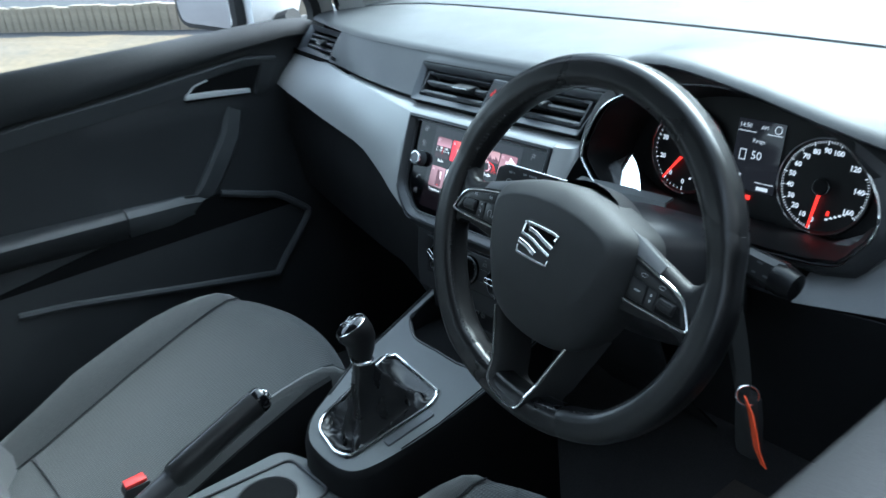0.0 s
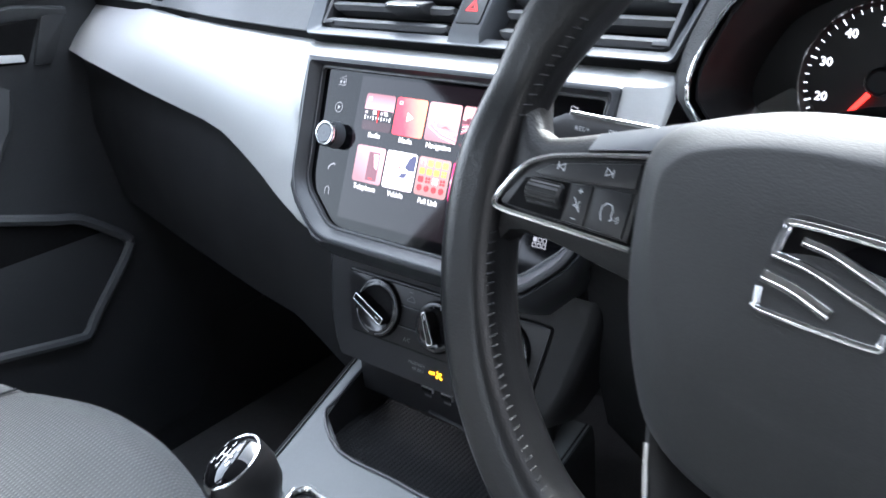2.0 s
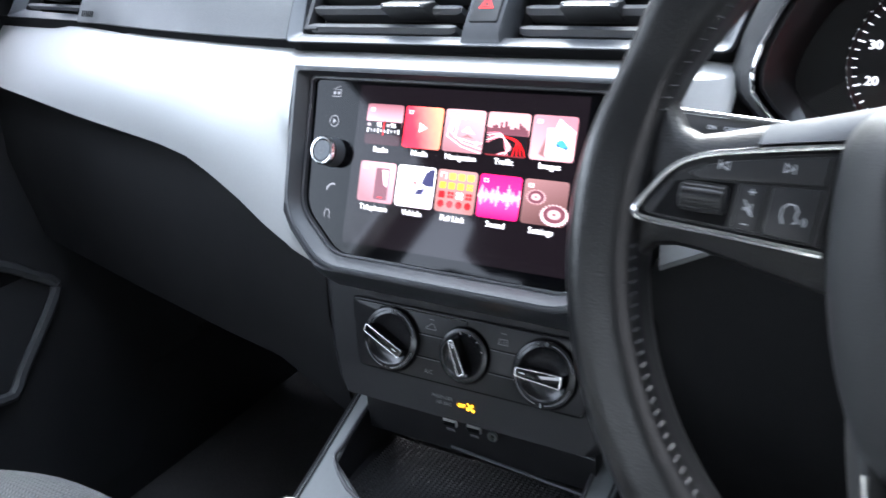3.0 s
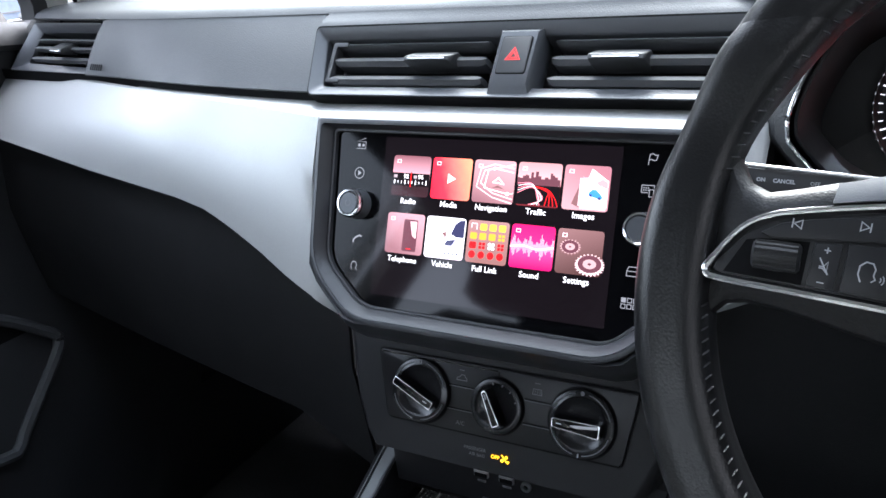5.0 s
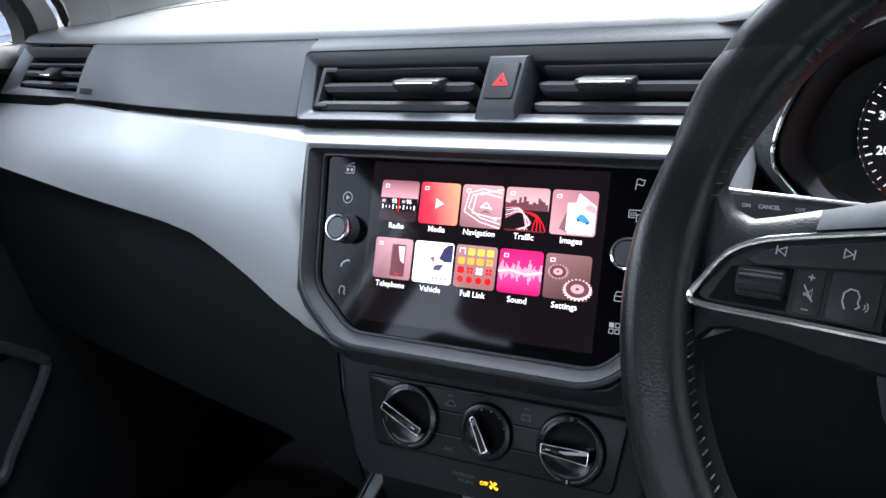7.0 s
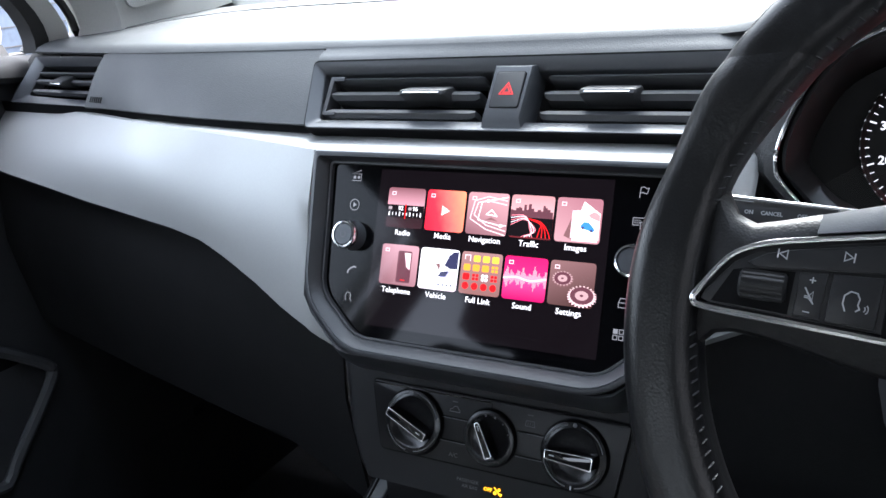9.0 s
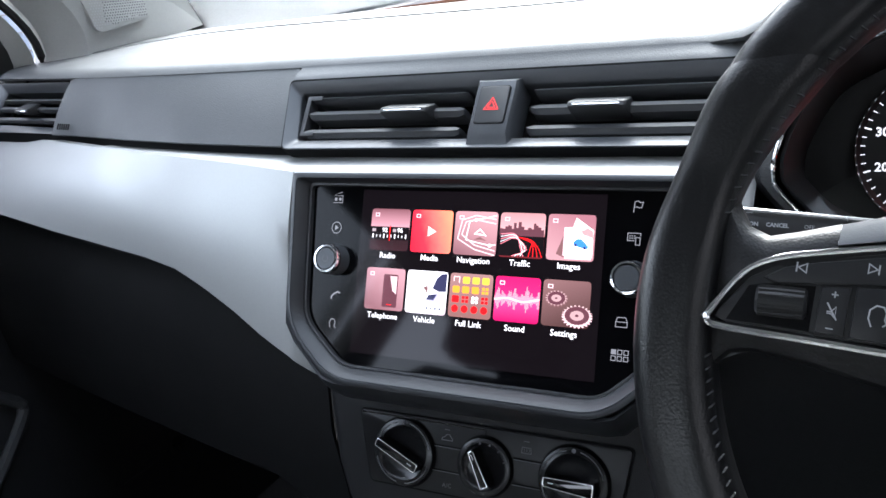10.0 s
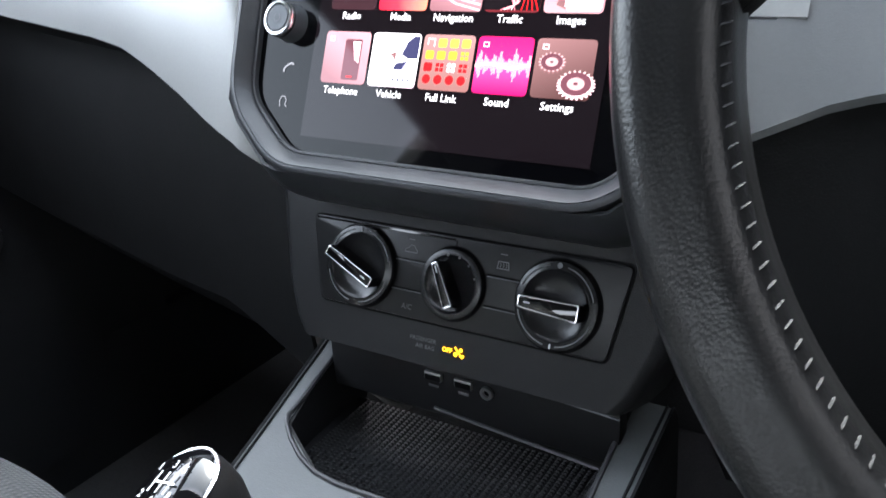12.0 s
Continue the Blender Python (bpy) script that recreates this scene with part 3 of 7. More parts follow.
part("arm_rest", loft([rest_row(*q) for q in ((-0.02, 0.805, 0.055), (0.3, 0.797, 0.055), (0.49, 0.789, 0.045), (0.700, 0.775, 0.031))], closed=True, caps=True), DOORSKIN, door, "padded black arm rest")
part("arm_rest_end", loft([rest_row(*q) for q in ((0.703, 0.7738, 0.0295), (0.715, 0.773, 0.029), (0.82, 0.765, 0.02), (0.895, 0.750, 0.006))], closed=True, caps=True), DOORGREY, door, "grey plastic end of the arm rest")
part("bag_hook", box((DX - 0.010, 0.838, 0.789), (0.016, 0.03, 0.006), 0.002), RUBBER, door)
# door pocket with its lip; a flat black sheet stands in for the shade inside
pk = [(0.578, 0.632), (0.977, 0.551), (1.074, 0.664), (1.010, 0.720), (0.895, 0.755), (0.5, 0.70), (0.2, 0.66), (0.2, 0.64)]
part("pocket_shade", prism(rounded(pk, 0.02), -0.03, 0.0135, 0.0, m=MD), HOLE, door, "flat black sheet for the shade in the door pocket")
lip = [q + Vector((0, -0.011, 0.008)) for q in bez([(DX + 0.017, 0.49, 0.638), (DX + 0.020, 0.585, 0.625), (DX + 0.030, 0.80, 0.583)], 4)[:-1] + bez([(DX + 0.030, 0.80, 0.583), (DX + 0.032, 0.965, 0.549), (DX + 0.030, 0.99, 0.548), (DX + 0.026, 1.01, 0.567), (DX + 0.024, 1.075, 0.635), (DX + 0.022, 1.086, 0.656)], 4)[:-1] + bez([(DX + 0.022, 1.086, 0.656), (DX + 0.020, 1.075, 0.668), (DX + 0.018, 1.025, 0.707), (DX + 0.016, 0.99, 0.718), (DX + 0.014, 0.905, 0.746)], 4)]
part("pocket_lip", tube(lip, [0.007 if i < 9 else 0.0075 for i in range(len(lip))], 8), DOORGREY, door, "rounded grey pocket lip")
# upper frame of the door, with the channel of the glass
part("window_frame", loft([[lean((-0.70, 1.150, 1.05), (-0.665, 0.63, 1.365), f / 16), lean((-0.684, 1.155, 1.05), (-0.66, 0.635, 1.366), f / 16), lean((-0.676, 1.195, 1.05), (-0.657, 0.65, 1.369), f / 16), lean((-0.70, 1.200, 1.05), (-0.665, 0.655, 1.372), f / 16)] for f in range(17)]), CREAM, door, "pale painted window frame")
part("glass_channel", loft([[lean((-0.70, 1.146, 1.05), (-0.668, 0.625, 1.365), f / 16), lean((-0.680, 1.149, 1.05), (-0.656, 0.628, 1.365), f / 16), lean((-0.678, 1.167, 1.05), (-0.655, 0.64, 1.367), f / 16), lean((-0.70, 1.170, 1.05), (-0.664, 0.645, 1.368), f / 16)] for f in range(17)]), RUBBER, door, "black rubber glass channel")
tagged(part("passenger_window", loft([[(-0.775, y, 1.05), (-0.74, y - 0.03, 1.2), (-0.66, y - 0.08 if y > 0.5 else y, 1.385)] for y in (0.10, 0.6, 0.9)]), GLASS), "clear raised passenger door glass", "window", kind="structure")

# driver's door, its window lowered
dd = thing("driver_door", "closed black plastic driver's door with lowered window", "car door")
part("inner_panel", loft([[(-DX - dx, y, z) for dx, z in prof] for y in ys], thick=0.012), DOORSKIN, dd)
part("sill_pad", loft([[(-DX - dx, y, z) for dx, z in sill_prof] for y in ys], thick=0.003), SILLPAD, dd, "rounded grey window sill pad")
part("outer_skin", loft([[(0.80, y, 1.03), (0.845, y, 0.95), (0.86, y, 0.75), (0.845, y, 0.5), (0.80, y, 0.3)] for y in (-0.02, 0.4, 0.8, 1.3)], thick=0.006), WHITEPAINT, dd, "white painted outer skin")
part("sill_cap", loft([[(0.690, y, 1.030), (0.692, y, 1.048), (0.703, y, 1.060), (0.725, y, 1.066), (0.76, y, 1.066), (0.785, y, 1.060), (0.806, y, 1.050), (0.815, y, 1.030)] for y in (-0.02, 0.4, 0.8, 1.2)], thick=0.008), SILLPAD, dd, "grey window sill cap")
part("arm_rest", loft([[(0.725, y, 0.789), (0.66, y, 0.786), (0.645, y, 0.77), (0.66, y, 0.735), (0.725, y, 0.715)] for y in (-0.02, 0.4, 0.8)], closed=True, caps=True), DOORGREY, dd)

# passenger door mirror, outside
mir = thing("door_mirror", "black-framed passenger door mirror outside the window", "mirror")
MM = Matrix.Translation((-0.895, 1.020, 1.110)) @ Matrix.Rotation(radians(23), 4, "Z") @ Matrix.Rotation(radians(90), 4, "X")
mo = rounded([(-0.080, -0.068), (0.085, -0.085), (0.085, 0.07), (-0.09, 0.07)], 0.035, 5)
part("housing", prism(mo, -0.075, 0.004, 0.012, m=MM, taper=1.0), RUBBER, mir)
part("mirror_glass", prism(offset_poly(mo, 0.013), 0.002, 0.006, 0.001, m=MM), MIRROR, mir, "mirror glass")
part("cap", prism(offset_poly(mo, 0.004), -0.10, -0.076, 0.0, m=MM), WHITEPAINT, mir, "white painted cap")
part("arm_cover", loft([[(-0.825 + a * k, 1.075 + 0.02 * a + f * 0.12, 1.125 + b * k) for a, b in ((-0.03, -0.085), (0.03, -0.085), (0.035, 0.0), (0.02, 0.06), (-0.03, 0.06))] for f, k in ((0, 1.0), (0.5, 1.0), (0.9, 0.85), (1.0, 0.6))], closed=True, caps=True), WHITEPAINT, mir, "white painted inner cover")
part("foot", tube([(-0.87, 1.10, 1.03), (-0.82, 1.13, 1.03), (-0.76, 1.15, 1.045)], 0.025, 10), RUBBER, mir)


# dashboard ----------------------------------------------------------------------
def pad_y(x):
    if x > -0.44:
        return 1.0 + 0.31 * x * x
    d = min(-0.44 - x, 0.09)
    return 1.06 + 0.273 * d - 0.57 * d * d + 0.17 * max(0.0, -0.53 - x)


def crease_y(x):
    return 1.053 + 0.15 * x * x + 0.1 * max(0.0, -x - 0.42)


dash = thing("dashboard", "grey soft plastic dashboard with satin silver trim", "dashboard")
xs = [-0.735 + 1.47 * i / 56 for i in range(57)]
HX = [0.15, 0.19, 0.228, 0.265, 0.302, 0.349, 0.416, 0.478, 0.539, 0.60]
HZ = [1.058, 1.076, 1.094, 1.107, 1.114, 1.110, 1.096, 1.077, 1.053, 1.05]
HY = [1.05, 1.015, 0.985, 0.972, 0.968, 0.966, 0.968, 0.975, 1.0, 1.09]


def top_row(x):
    """The dash top from the windscreen back to its rear edge."""
    yc = crease_y(x)
    yg = 1.287 - 0.137 * x * x
    up = lerp(x, [-0.735, -0.626, -0.54, -0.46, -0.37, -0.1, 0.15, 0.735], [1.062, 1.067, 1.0745, 1.0785, 1.079, 1.076, 1.0755, 1.0755]) - 1.0755
    yw = 1.64 - 0.33 * x * x
    ze, rise = 1.052, 0.0
    if 0.15 < x < 0.60:
        yc, ze = lerp(x, HX, HY), lerp(x, HX, HZ) - 0.006
        rise = ze - 1.052
    pts = [(yw, 1.076), ((yw + yg) / 2, 1.0785), (yg + 0.006, 1.0765 + up), (yg + 0.0025, 1.0755 + up), (yg + 0.002, 1.068 + up), (yg - 0.002, 1.068 + up), (yg - 0.0025, 1.0735 + up), (yg - 0.007, 1.0745 + up)]
    for f in (0.25, 0.5, 0.75):
        y = yg - 0.007 + (yc + 0.02 - yg + 0.007) * f
        pts.append((y, 1.0745 - 0.0125 * f + up * (1 - f) + rise * f ** 1.1))
    pts += [(yc + 0.014, 1.060 + rise * 0.99), (yc + 0.004, 1.0565 + rise), (yc, 1.052 + rise)]
    return [(x, y, z) for y, z in pts]


part("top_pad", loft([top_row(x) for x in xs], thick=0.004), DASH, dash, "grained grey top pad")


def front_row(x):
    yc, y0 = crease_y(x), pad_y(x)
    pts = [(yc + 0.0005, 1.0515)]
    for f in (0.25, 0.5, 0.75):
        pts.append((yc + (y0 - yc) * f - 0.003 * math.sin(math.pi * f), 1.0515 + (0.999 - 1.0515) * f))
    pts += [(y0, 0.999), (y0 + 0.0008, 0.9978), (y0 + 0.003, 0.9972), (y0 + 0.008, 0.9972)]
    return [(x, y, z) for y, z in pts]


part("airbag_pad", loft([[(-0.521 + 0.019 * max(0.0, z - 0.9975) / 0.054, y, z) for x, y, z in front_row(-0.512)]] + [front_row(-0.490 + (0.490 - 0.187) * i / 15) for i in range(16)] + [[(-0.1712 - 0.0110 * max(0.0, z - 0.9975) / 0.054, y, z) for x, y, z in front_row(-0.174)]], thick=0.003), DASH, dash, "grained grey passenger airbag cover")
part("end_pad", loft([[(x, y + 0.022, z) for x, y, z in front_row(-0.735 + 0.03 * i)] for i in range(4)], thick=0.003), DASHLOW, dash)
part("vent_lid", loft([[(x, crease_y(x) + 0.0005, 1.0515), (x, crease_y(x) - 0.0012, 1.0492), (x, 1.0478, 1.0455), (x, 1.0440, 1.0420), (x, 1.0428, 1.0404), (x, 1.0450, 1.0390)] for x in [-0.178 + 0.0356 * i for i in range(11)]], thick=0.003), DASH, dash, "grey strip above the centre vents")
part("right_pad", loft([front_row(x) for x in (0.562, 0.60, 0.65, 0.70, 0.735)], thick=0.003), DASH, dash)
# dark strip painted in for the shade under the pad
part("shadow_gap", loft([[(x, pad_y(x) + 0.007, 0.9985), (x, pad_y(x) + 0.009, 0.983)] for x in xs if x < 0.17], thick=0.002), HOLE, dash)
# cover letters at the airbag, too small to read: plain bars
for i in range(6):
    x = -0.506 + 0.0042 * i
    r = front_row(x)
    a, b = Vector(r[4]).lerp(Vector(r[3]), 0.35), Vector(r[4]).lerp(Vector(r[3]), 0.78)
    part("embossed_mark", tube([a + Vector((-0.0008, -0.0029, 0.001)), b + Vector((0.0012, -0.0029, 0.001))], 0.0007, 6), DASHLOW, dash)

# silver trim, passenger side
TX = [-0.735, -0.591, -0.40, -0.30, -0.22, -0.145]
TY = [1.132, 1.102, 1.040, 1.015, 0.997, 0.981]
TZ = [0.993, 0.9915, 0.9915, 0.9905, 0.989, 0.986]
BX = [-0.735, -0.65, -0.469, -0.32, -0.275, -0.24, -0.205, -0.17, -0.145]
BY = [1.068, 1.049, 1.014, 0.985, 0.974, 0.965, 0.957, 0.947, 0.941]
BZ = [0.938, 0.931, 0.917, 0.909, 0.905, 0.895, 0.881, 0.866, 0.857]


def trim_row(x, k=9):
    a, b = Vector((x, lerp(x, TX, TY), lerp(x, TX, TZ))), Vector((x, lerp(x, BX, BY), lerp(x, BX, BZ)))
    r = []
    for i in range(k):
        f = i / (k - 1)
        p = a.lerp(b, f)
        p.y -= 0.006 * math.sin(math.pi * f) * min(1, (b - a).length / 0.08)
        r.append(tuple(p))
    return r


sx = [-0.735 + (0.735 - 0.1445) * i / 40 for i in range(41)]
SPM = basis((0, 0.966, 0.928), 23.63)
trim_rows = [trim_row(x) for x in sx]
for u, v, bx, by, bz in ((-0.1425, 0.02, -0.140, 0.940, 0.8545), (-0.1405, -0.035, -0.134, 0.9395, 0.852), (-0.1375, -0.051, -0.126, 0.939, 0.849), (-0.127, -0.062, -0.119, 0.9385, 0.8465), (-0.115, -0.0725, -0.111, 0.938, 0.844), (-0.103, -0.083, -0.102, 0.937, 0.842)):
    a, b = SPM @ Vector((u, v, 0.004)), Vector((bx, by, bz))
    trim_rows.append([tuple(a.lerp(b, i / 8) + Vector((0, -0.006 * math.sin(math.pi * i / 8) * min(1, (b - a).length / 0.08), 0))) for i in range(9)])
part("silver_trim", loft([[tuple(Vector(r[0]) + Vector((0, 0.006, 0.0005)))] + r + [tuple(Vector(r[-1]) + Vector((0, 0.012, -0.004)))] for r in trim_rows], thick=0.0022), SILVER, dash, "broad satin silver trim panel")
# the silver ledge over the display
rows = []
for i in range(30):
    x = -0.42 + (0.42 + 0.1432) * i / 29
    f = min(1.0, max(0.0, (x + 0.42) / 0.26))
    yb, zb = pad_y(x) + 0.009, 0.9905
    yf, zf = (lerp(x, TX, TY), lerp(x, TX, TZ) + 0.0006) if x < -0.145 else (0.981, 0.9866)
    rows.append([(x, yb, zb), (x, yb * 0.5 + yf * 0.5, zb * 0.55 + zf * 0.45 + 0.0003), (x, yf + 0.002, zf + 0.0004), (x, yf - 0.0006, zf - 0.002)])
part("silver_ledge", loft(rows, thick=0.002), SILVER, dash, "narrow satin silver ledge over the display")
# cheek right of the display; the trim below it, under the instruments, is coloured darker for shade
def cheek_z(x):
    return lerp(x, [0.143, 0.190, 0.222, 0.31], [0.877, 0.9005, 0.9075, 0.912])


rows = []
for x, yo in ((0.143, 0.0), (0.152, 0.001), (0.160, 0.003), (0.166, 0.007), (0.170, 0.013), (0.172, 0.024)):
    rows.append([(x, 1.006 + yo, 0.992), (x, 0.982 + yo, 0.986), (x, 0.968 + yo * 0.18, 0.955), (x, 0.9615, 0.935), (x, 0.9625, 0.934)])
part("silver_cheek", loft(rows, thick=0.003), SILVER, dash, "satin silver cheek beside the display")
rows = []
for x in (0.143, 0.152, 0.160, 0.172, 0.185, 0.20, 0.22, 0.25, 0.28, 0.31):
    zb, yo, zt = cheek_z(x), 0.06 * max(0.0, x - 0.172), lerp(x, [0.166, 0.176], [0.9335, 0.955])
    rows.append([(x, 0.985 + yo, zt + 0.002), (x, 0.9612 + 0.5 * (zt - 0.9335) + yo, zt), (x, 0.957 + yo, 0.92), (x, 0.951 + yo, zb + 0.004), (x, 0.953 + yo, zb), (x, 0.975 + yo, zb - 0.002)])
part("lower_trim", loft(rows, thick=0.003), DRIVERTRIM, dash, "trim under the instruments, coloured grey for shade")
# driver's side trim, right of the instruments, its silver greyed to stand in for shade
rows = []
for x in (0.47, 0.50, 0.53, 0.56, 0.60, 0.65, 0.70, 0.735):
    yt, zt = 1.03 + 0.10 * (x - 0.47) / 0.26, lerp(x, [0.47, 0.53, 0.58, 0.735], [0.935, 0.965, 0.995, 0.995])
    yb, zb = 0.965 + 0.09 * (x - 0.47) / 0.26, 0.897
    rows.append([(x, yt + 0.008, zt), (x, yt, zt)] + [(x, yt + (yb - yt) * f - 0.008 * math.sin(math.pi * f), zt + (zb - zt) * f) for f in (0.25, 0.5, 0.75)] + [(x, yb, zb), (x, yb + 0.012, zb - 0.003)])
part("driver_trim", loft(rows, thick=0.003), DRIVERTRIM, dash, "trim beside the instruments, coloured grey for shade")
# lower dash and glove box
rows = []
for x in sx:
    b = Vector(trim_row(x)[-1])
    zc = min(b.z - 0.022, lerp(x, [-0.735, -0.2, -0.145], [0.897, 0.872, 0.850]))
    yb = lerp(x, [-0.735, -0.65, -0.469, -0.32, -0.145], [1.068, 1.049, 1.014, 0.988, 0.966])
    rows.append([(x, b.y + 0.008, b.z - 0.001), (x, b.y + 0.016, b.z - 0.005), (x, yb + 0.0215, b.z * 0.6 + zc * 0.4), (x, yb + 0.0215, zc + 0.009), (x, yb + 0.0212, zc + 0.002), (x, yb + 0.0185, zc - 0.010), (x, yb + 0.014, zc - 0.06), (x, yb + 0.03, zc - 0.17), (x, yb + 0.12, zc - 0.26), (x, 1.5, zc - 0.28)])
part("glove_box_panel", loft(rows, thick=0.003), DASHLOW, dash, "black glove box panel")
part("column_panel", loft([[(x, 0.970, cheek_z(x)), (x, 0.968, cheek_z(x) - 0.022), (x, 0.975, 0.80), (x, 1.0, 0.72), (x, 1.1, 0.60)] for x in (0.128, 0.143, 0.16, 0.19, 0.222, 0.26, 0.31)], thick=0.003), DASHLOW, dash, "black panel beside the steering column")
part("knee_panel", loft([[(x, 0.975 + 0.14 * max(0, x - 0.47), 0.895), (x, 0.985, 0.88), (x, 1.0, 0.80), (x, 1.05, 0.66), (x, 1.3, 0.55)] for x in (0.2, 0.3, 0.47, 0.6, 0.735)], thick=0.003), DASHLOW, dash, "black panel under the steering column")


# air vents -----------------------------------------------------------------------
def vent(name, label, m, w0, w1, h, slats, tab_x, left_pin=True, slant=0.0):
    """w0, w1: left and right end; h: height; built flat, then laid on the dash."""
    v = thing(name, label, "air vent", "dashboard air vents")
    # black sheet behind the slats stands in for the dark of the duct
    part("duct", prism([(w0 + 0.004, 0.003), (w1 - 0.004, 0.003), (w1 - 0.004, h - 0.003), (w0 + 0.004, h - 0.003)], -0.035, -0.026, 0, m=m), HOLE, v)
    for s, (a, b) in enumerate(slats):
        y0, y1 = a, b
        for e0, e1 in ((w0 + 0.008, w1 - 0.006),):
            rows = []
            for x in (e0, e0 + 0.004, e1 - 0.004, e1):
                q = 0.55 if x in (e0, e1) else 1.0
                c = (y0 + y1) / 2
                hh = (y1 - y0) / 2 * q
                rows.append([(x, c - hh, -0.006), (x, c - hh * 0.3, -0.003), (x, c + hh * 0.5, -0.005), (x, c + hh, -0.012), (x, c + hh * 0.6, -0.024), (x, c - hh * 0.6, -0.020)])
            part("slat", loft(rows, closed=True, caps=True, m=m), SLAT, v)
    if tab_x is not None:
        c = sum(slats[len(slats) // 2]) / 2
        sc = tab_x[1]
        side = [(c + 0.0062, -0.012), (c + 0.0058, -0.004), (c - 0.0030, 0.0068), (c - 0.0042, 0.0076), (c - 0.0070, 0.0074), (c - 0.0078, 0.0058), (c - 0.0058, -0.012)]
        tb = part("thumb_tab", loft([[(tab_x[0] + sc * e, c + (y - c) * k, z * k if z > 0 else z) for y, z in side] for e, k in ((-1.03, 0.80), (-1.0, 0.93), (-0.95, 1.0), (0.95, 1.0), (1.0, 0.93), (1.03, 0.80))], closed=True, caps=True, m=m), TAB, v, "grey sliding thumb tab")
        part("chrome_edge", box((tab_x[0], c - 0.0060, 0.0079), (sc * 1.66, 0.0013, 0.0010), 0.0004, m=m), CHROME, tb, "thin chrome strip")
    return v


VA = math.degrees(math.atan2(0.043, 0.050))
CV = basis((0, 1.0005, 0.9975), VA)
hh = 0.059
vl = vent("centre_air_vent", "wide black centre air vent with slats and thumb tab", CV, -0.163, -0.018, hh, [(0.0130, 0.0225), (0.0285, 0.0380), (0.0440, 0.0495)], (-0.066, 0.0185))
vr = vent("centre_air_vent", "wide black centre air vent with slats and thumb tab", CV, 0.018, 0.163, hh, [(0.0130, 0.0225), (0.0285, 0.0380), (0.0440, 0.0495)], (0.074, 0.0185))
vo = rounded([(-0.1665, 0.0), (0.1665, 0.0), (0.1775, hh), (-0.1775, hh)], 0.005)
vi = rounded([(-0.159, 0.0105), (0.159, 0.0105), (0.168, hh - 0.008), (-0.168, hh - 0.008)], 0.003)
vg = rounded([(-0.1680, -0.0004), (0.1680, -0.0004), (0.1792, hh + 0.0022), (-0.1792, hh + 0.0022)], 0.005)
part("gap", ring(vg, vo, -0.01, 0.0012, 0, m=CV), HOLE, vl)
part("frame", ring(vo, vi, -0.03, 0.003, 0.0012, m=CV, zi=-0.004), BEZEL, vl, "anthracite surround of both centre vents")
pinp = [(-0.1585, 0.0140), (-0.146, 0.0140), (-0.146, 0.0172), (-0.1550, 0.0172), (-0.1565, 0.0445), (-0.147, 0.0445), (-0.147, 0.0485), (-0.1605, 0.0485)]
part("bracket", prism(pinp, -0.012, -0.003, 0.0006, m=CV), VENT, vl)
part("bracket", prism([(-x, y) for x, y in pinp][::-1], -0.012, -0.003, 0.0006, m=CV), VENT, vr)

# hazard switch between the vents
hz = thing("hazard_switch", "grey hazard warning switch with red triangle", "switch")
part("body", loft([[(-0.0135, 0.003, -0.02), (0.0165, 0.003, -0.02), (0.0172, 0.053, -0.02), (-0.0142, 0.053, -0.02)], [(-0.0135, 0.003, 0.001), (0.0165, 0.003, 0.001), (0.0172, 0.053, 0.001), (-0.0142, 0.053, 0.001)], [(-0.0120, 0.0095, 0.0046), (0.0150, 0.0095, 0.0046), (0.0150, 0.0500, 0.0036), (-0.0120, 0.0500, 0.0036)]], closed=True, caps=True, m=CV), BEZEL, hz)
part("gap", prism(rect(0.0015, 0.0310, 0.0222, 0.0292, 0.002), 0.0030, 0.0047, 0, m=CV), HOLE, hz)
part("button", prism(rect(0.0015, 0.0310, 0.0212, 0.0282, 0.002), 0.0035, 0.0053, 0.0005, m=CV), TAB, hz, "dark square button")
TRI = glow("hazard_red", (0.9, 0.05, 0.05), 0.9)
for k, wd in ((0.0060, 0.0007), (0.0031, 0.0006)):
    t3 = [(0.0015 + k * math.cos(a), 0.0310 + k * math.sin(a) - 0.001) for a in (math.pi / 2, math.pi * 7 / 6, math.pi * 11 / 6)]
    part("triangle", stroke(t3 + [t3[0]], wd, 0.0056, CV), TRI, hz, "red warning triangle", smooth=0)

# passenger side vent, at the end of the dash
SV = Matrix.Translation((-0.58, 1.0945, 0.998)) @ Matrix.Rotation(math.atan(-0.17), 4, "Z") @ basis((0, 0, 0), 25)
sv = vent("side_air_vent", "black side air vent at the end of the dashboard", SV, -0.090, 0.066, 0.052, [(0.0115, 0.0195), (0.0240, 0.0312), (0.0338, 0.0398)], (-0.010, 0.013))
so = rounded([(-0.1175, -0.001), (0.060, -0.0005), (0.069, 0.0538), (-0.0770, 0.0545)], 0.003)
si = rounded([(-0.088, 0.0095), (0.0575, 0.0073), (0.0655, 0.0446), (-0.066, 0.0446)], 0.003)
part("frame", ring(so, si, -0.03, 0.003, 0.001, m=SV, zi=-0.004), BEZEL, sv, "anthracite surround")

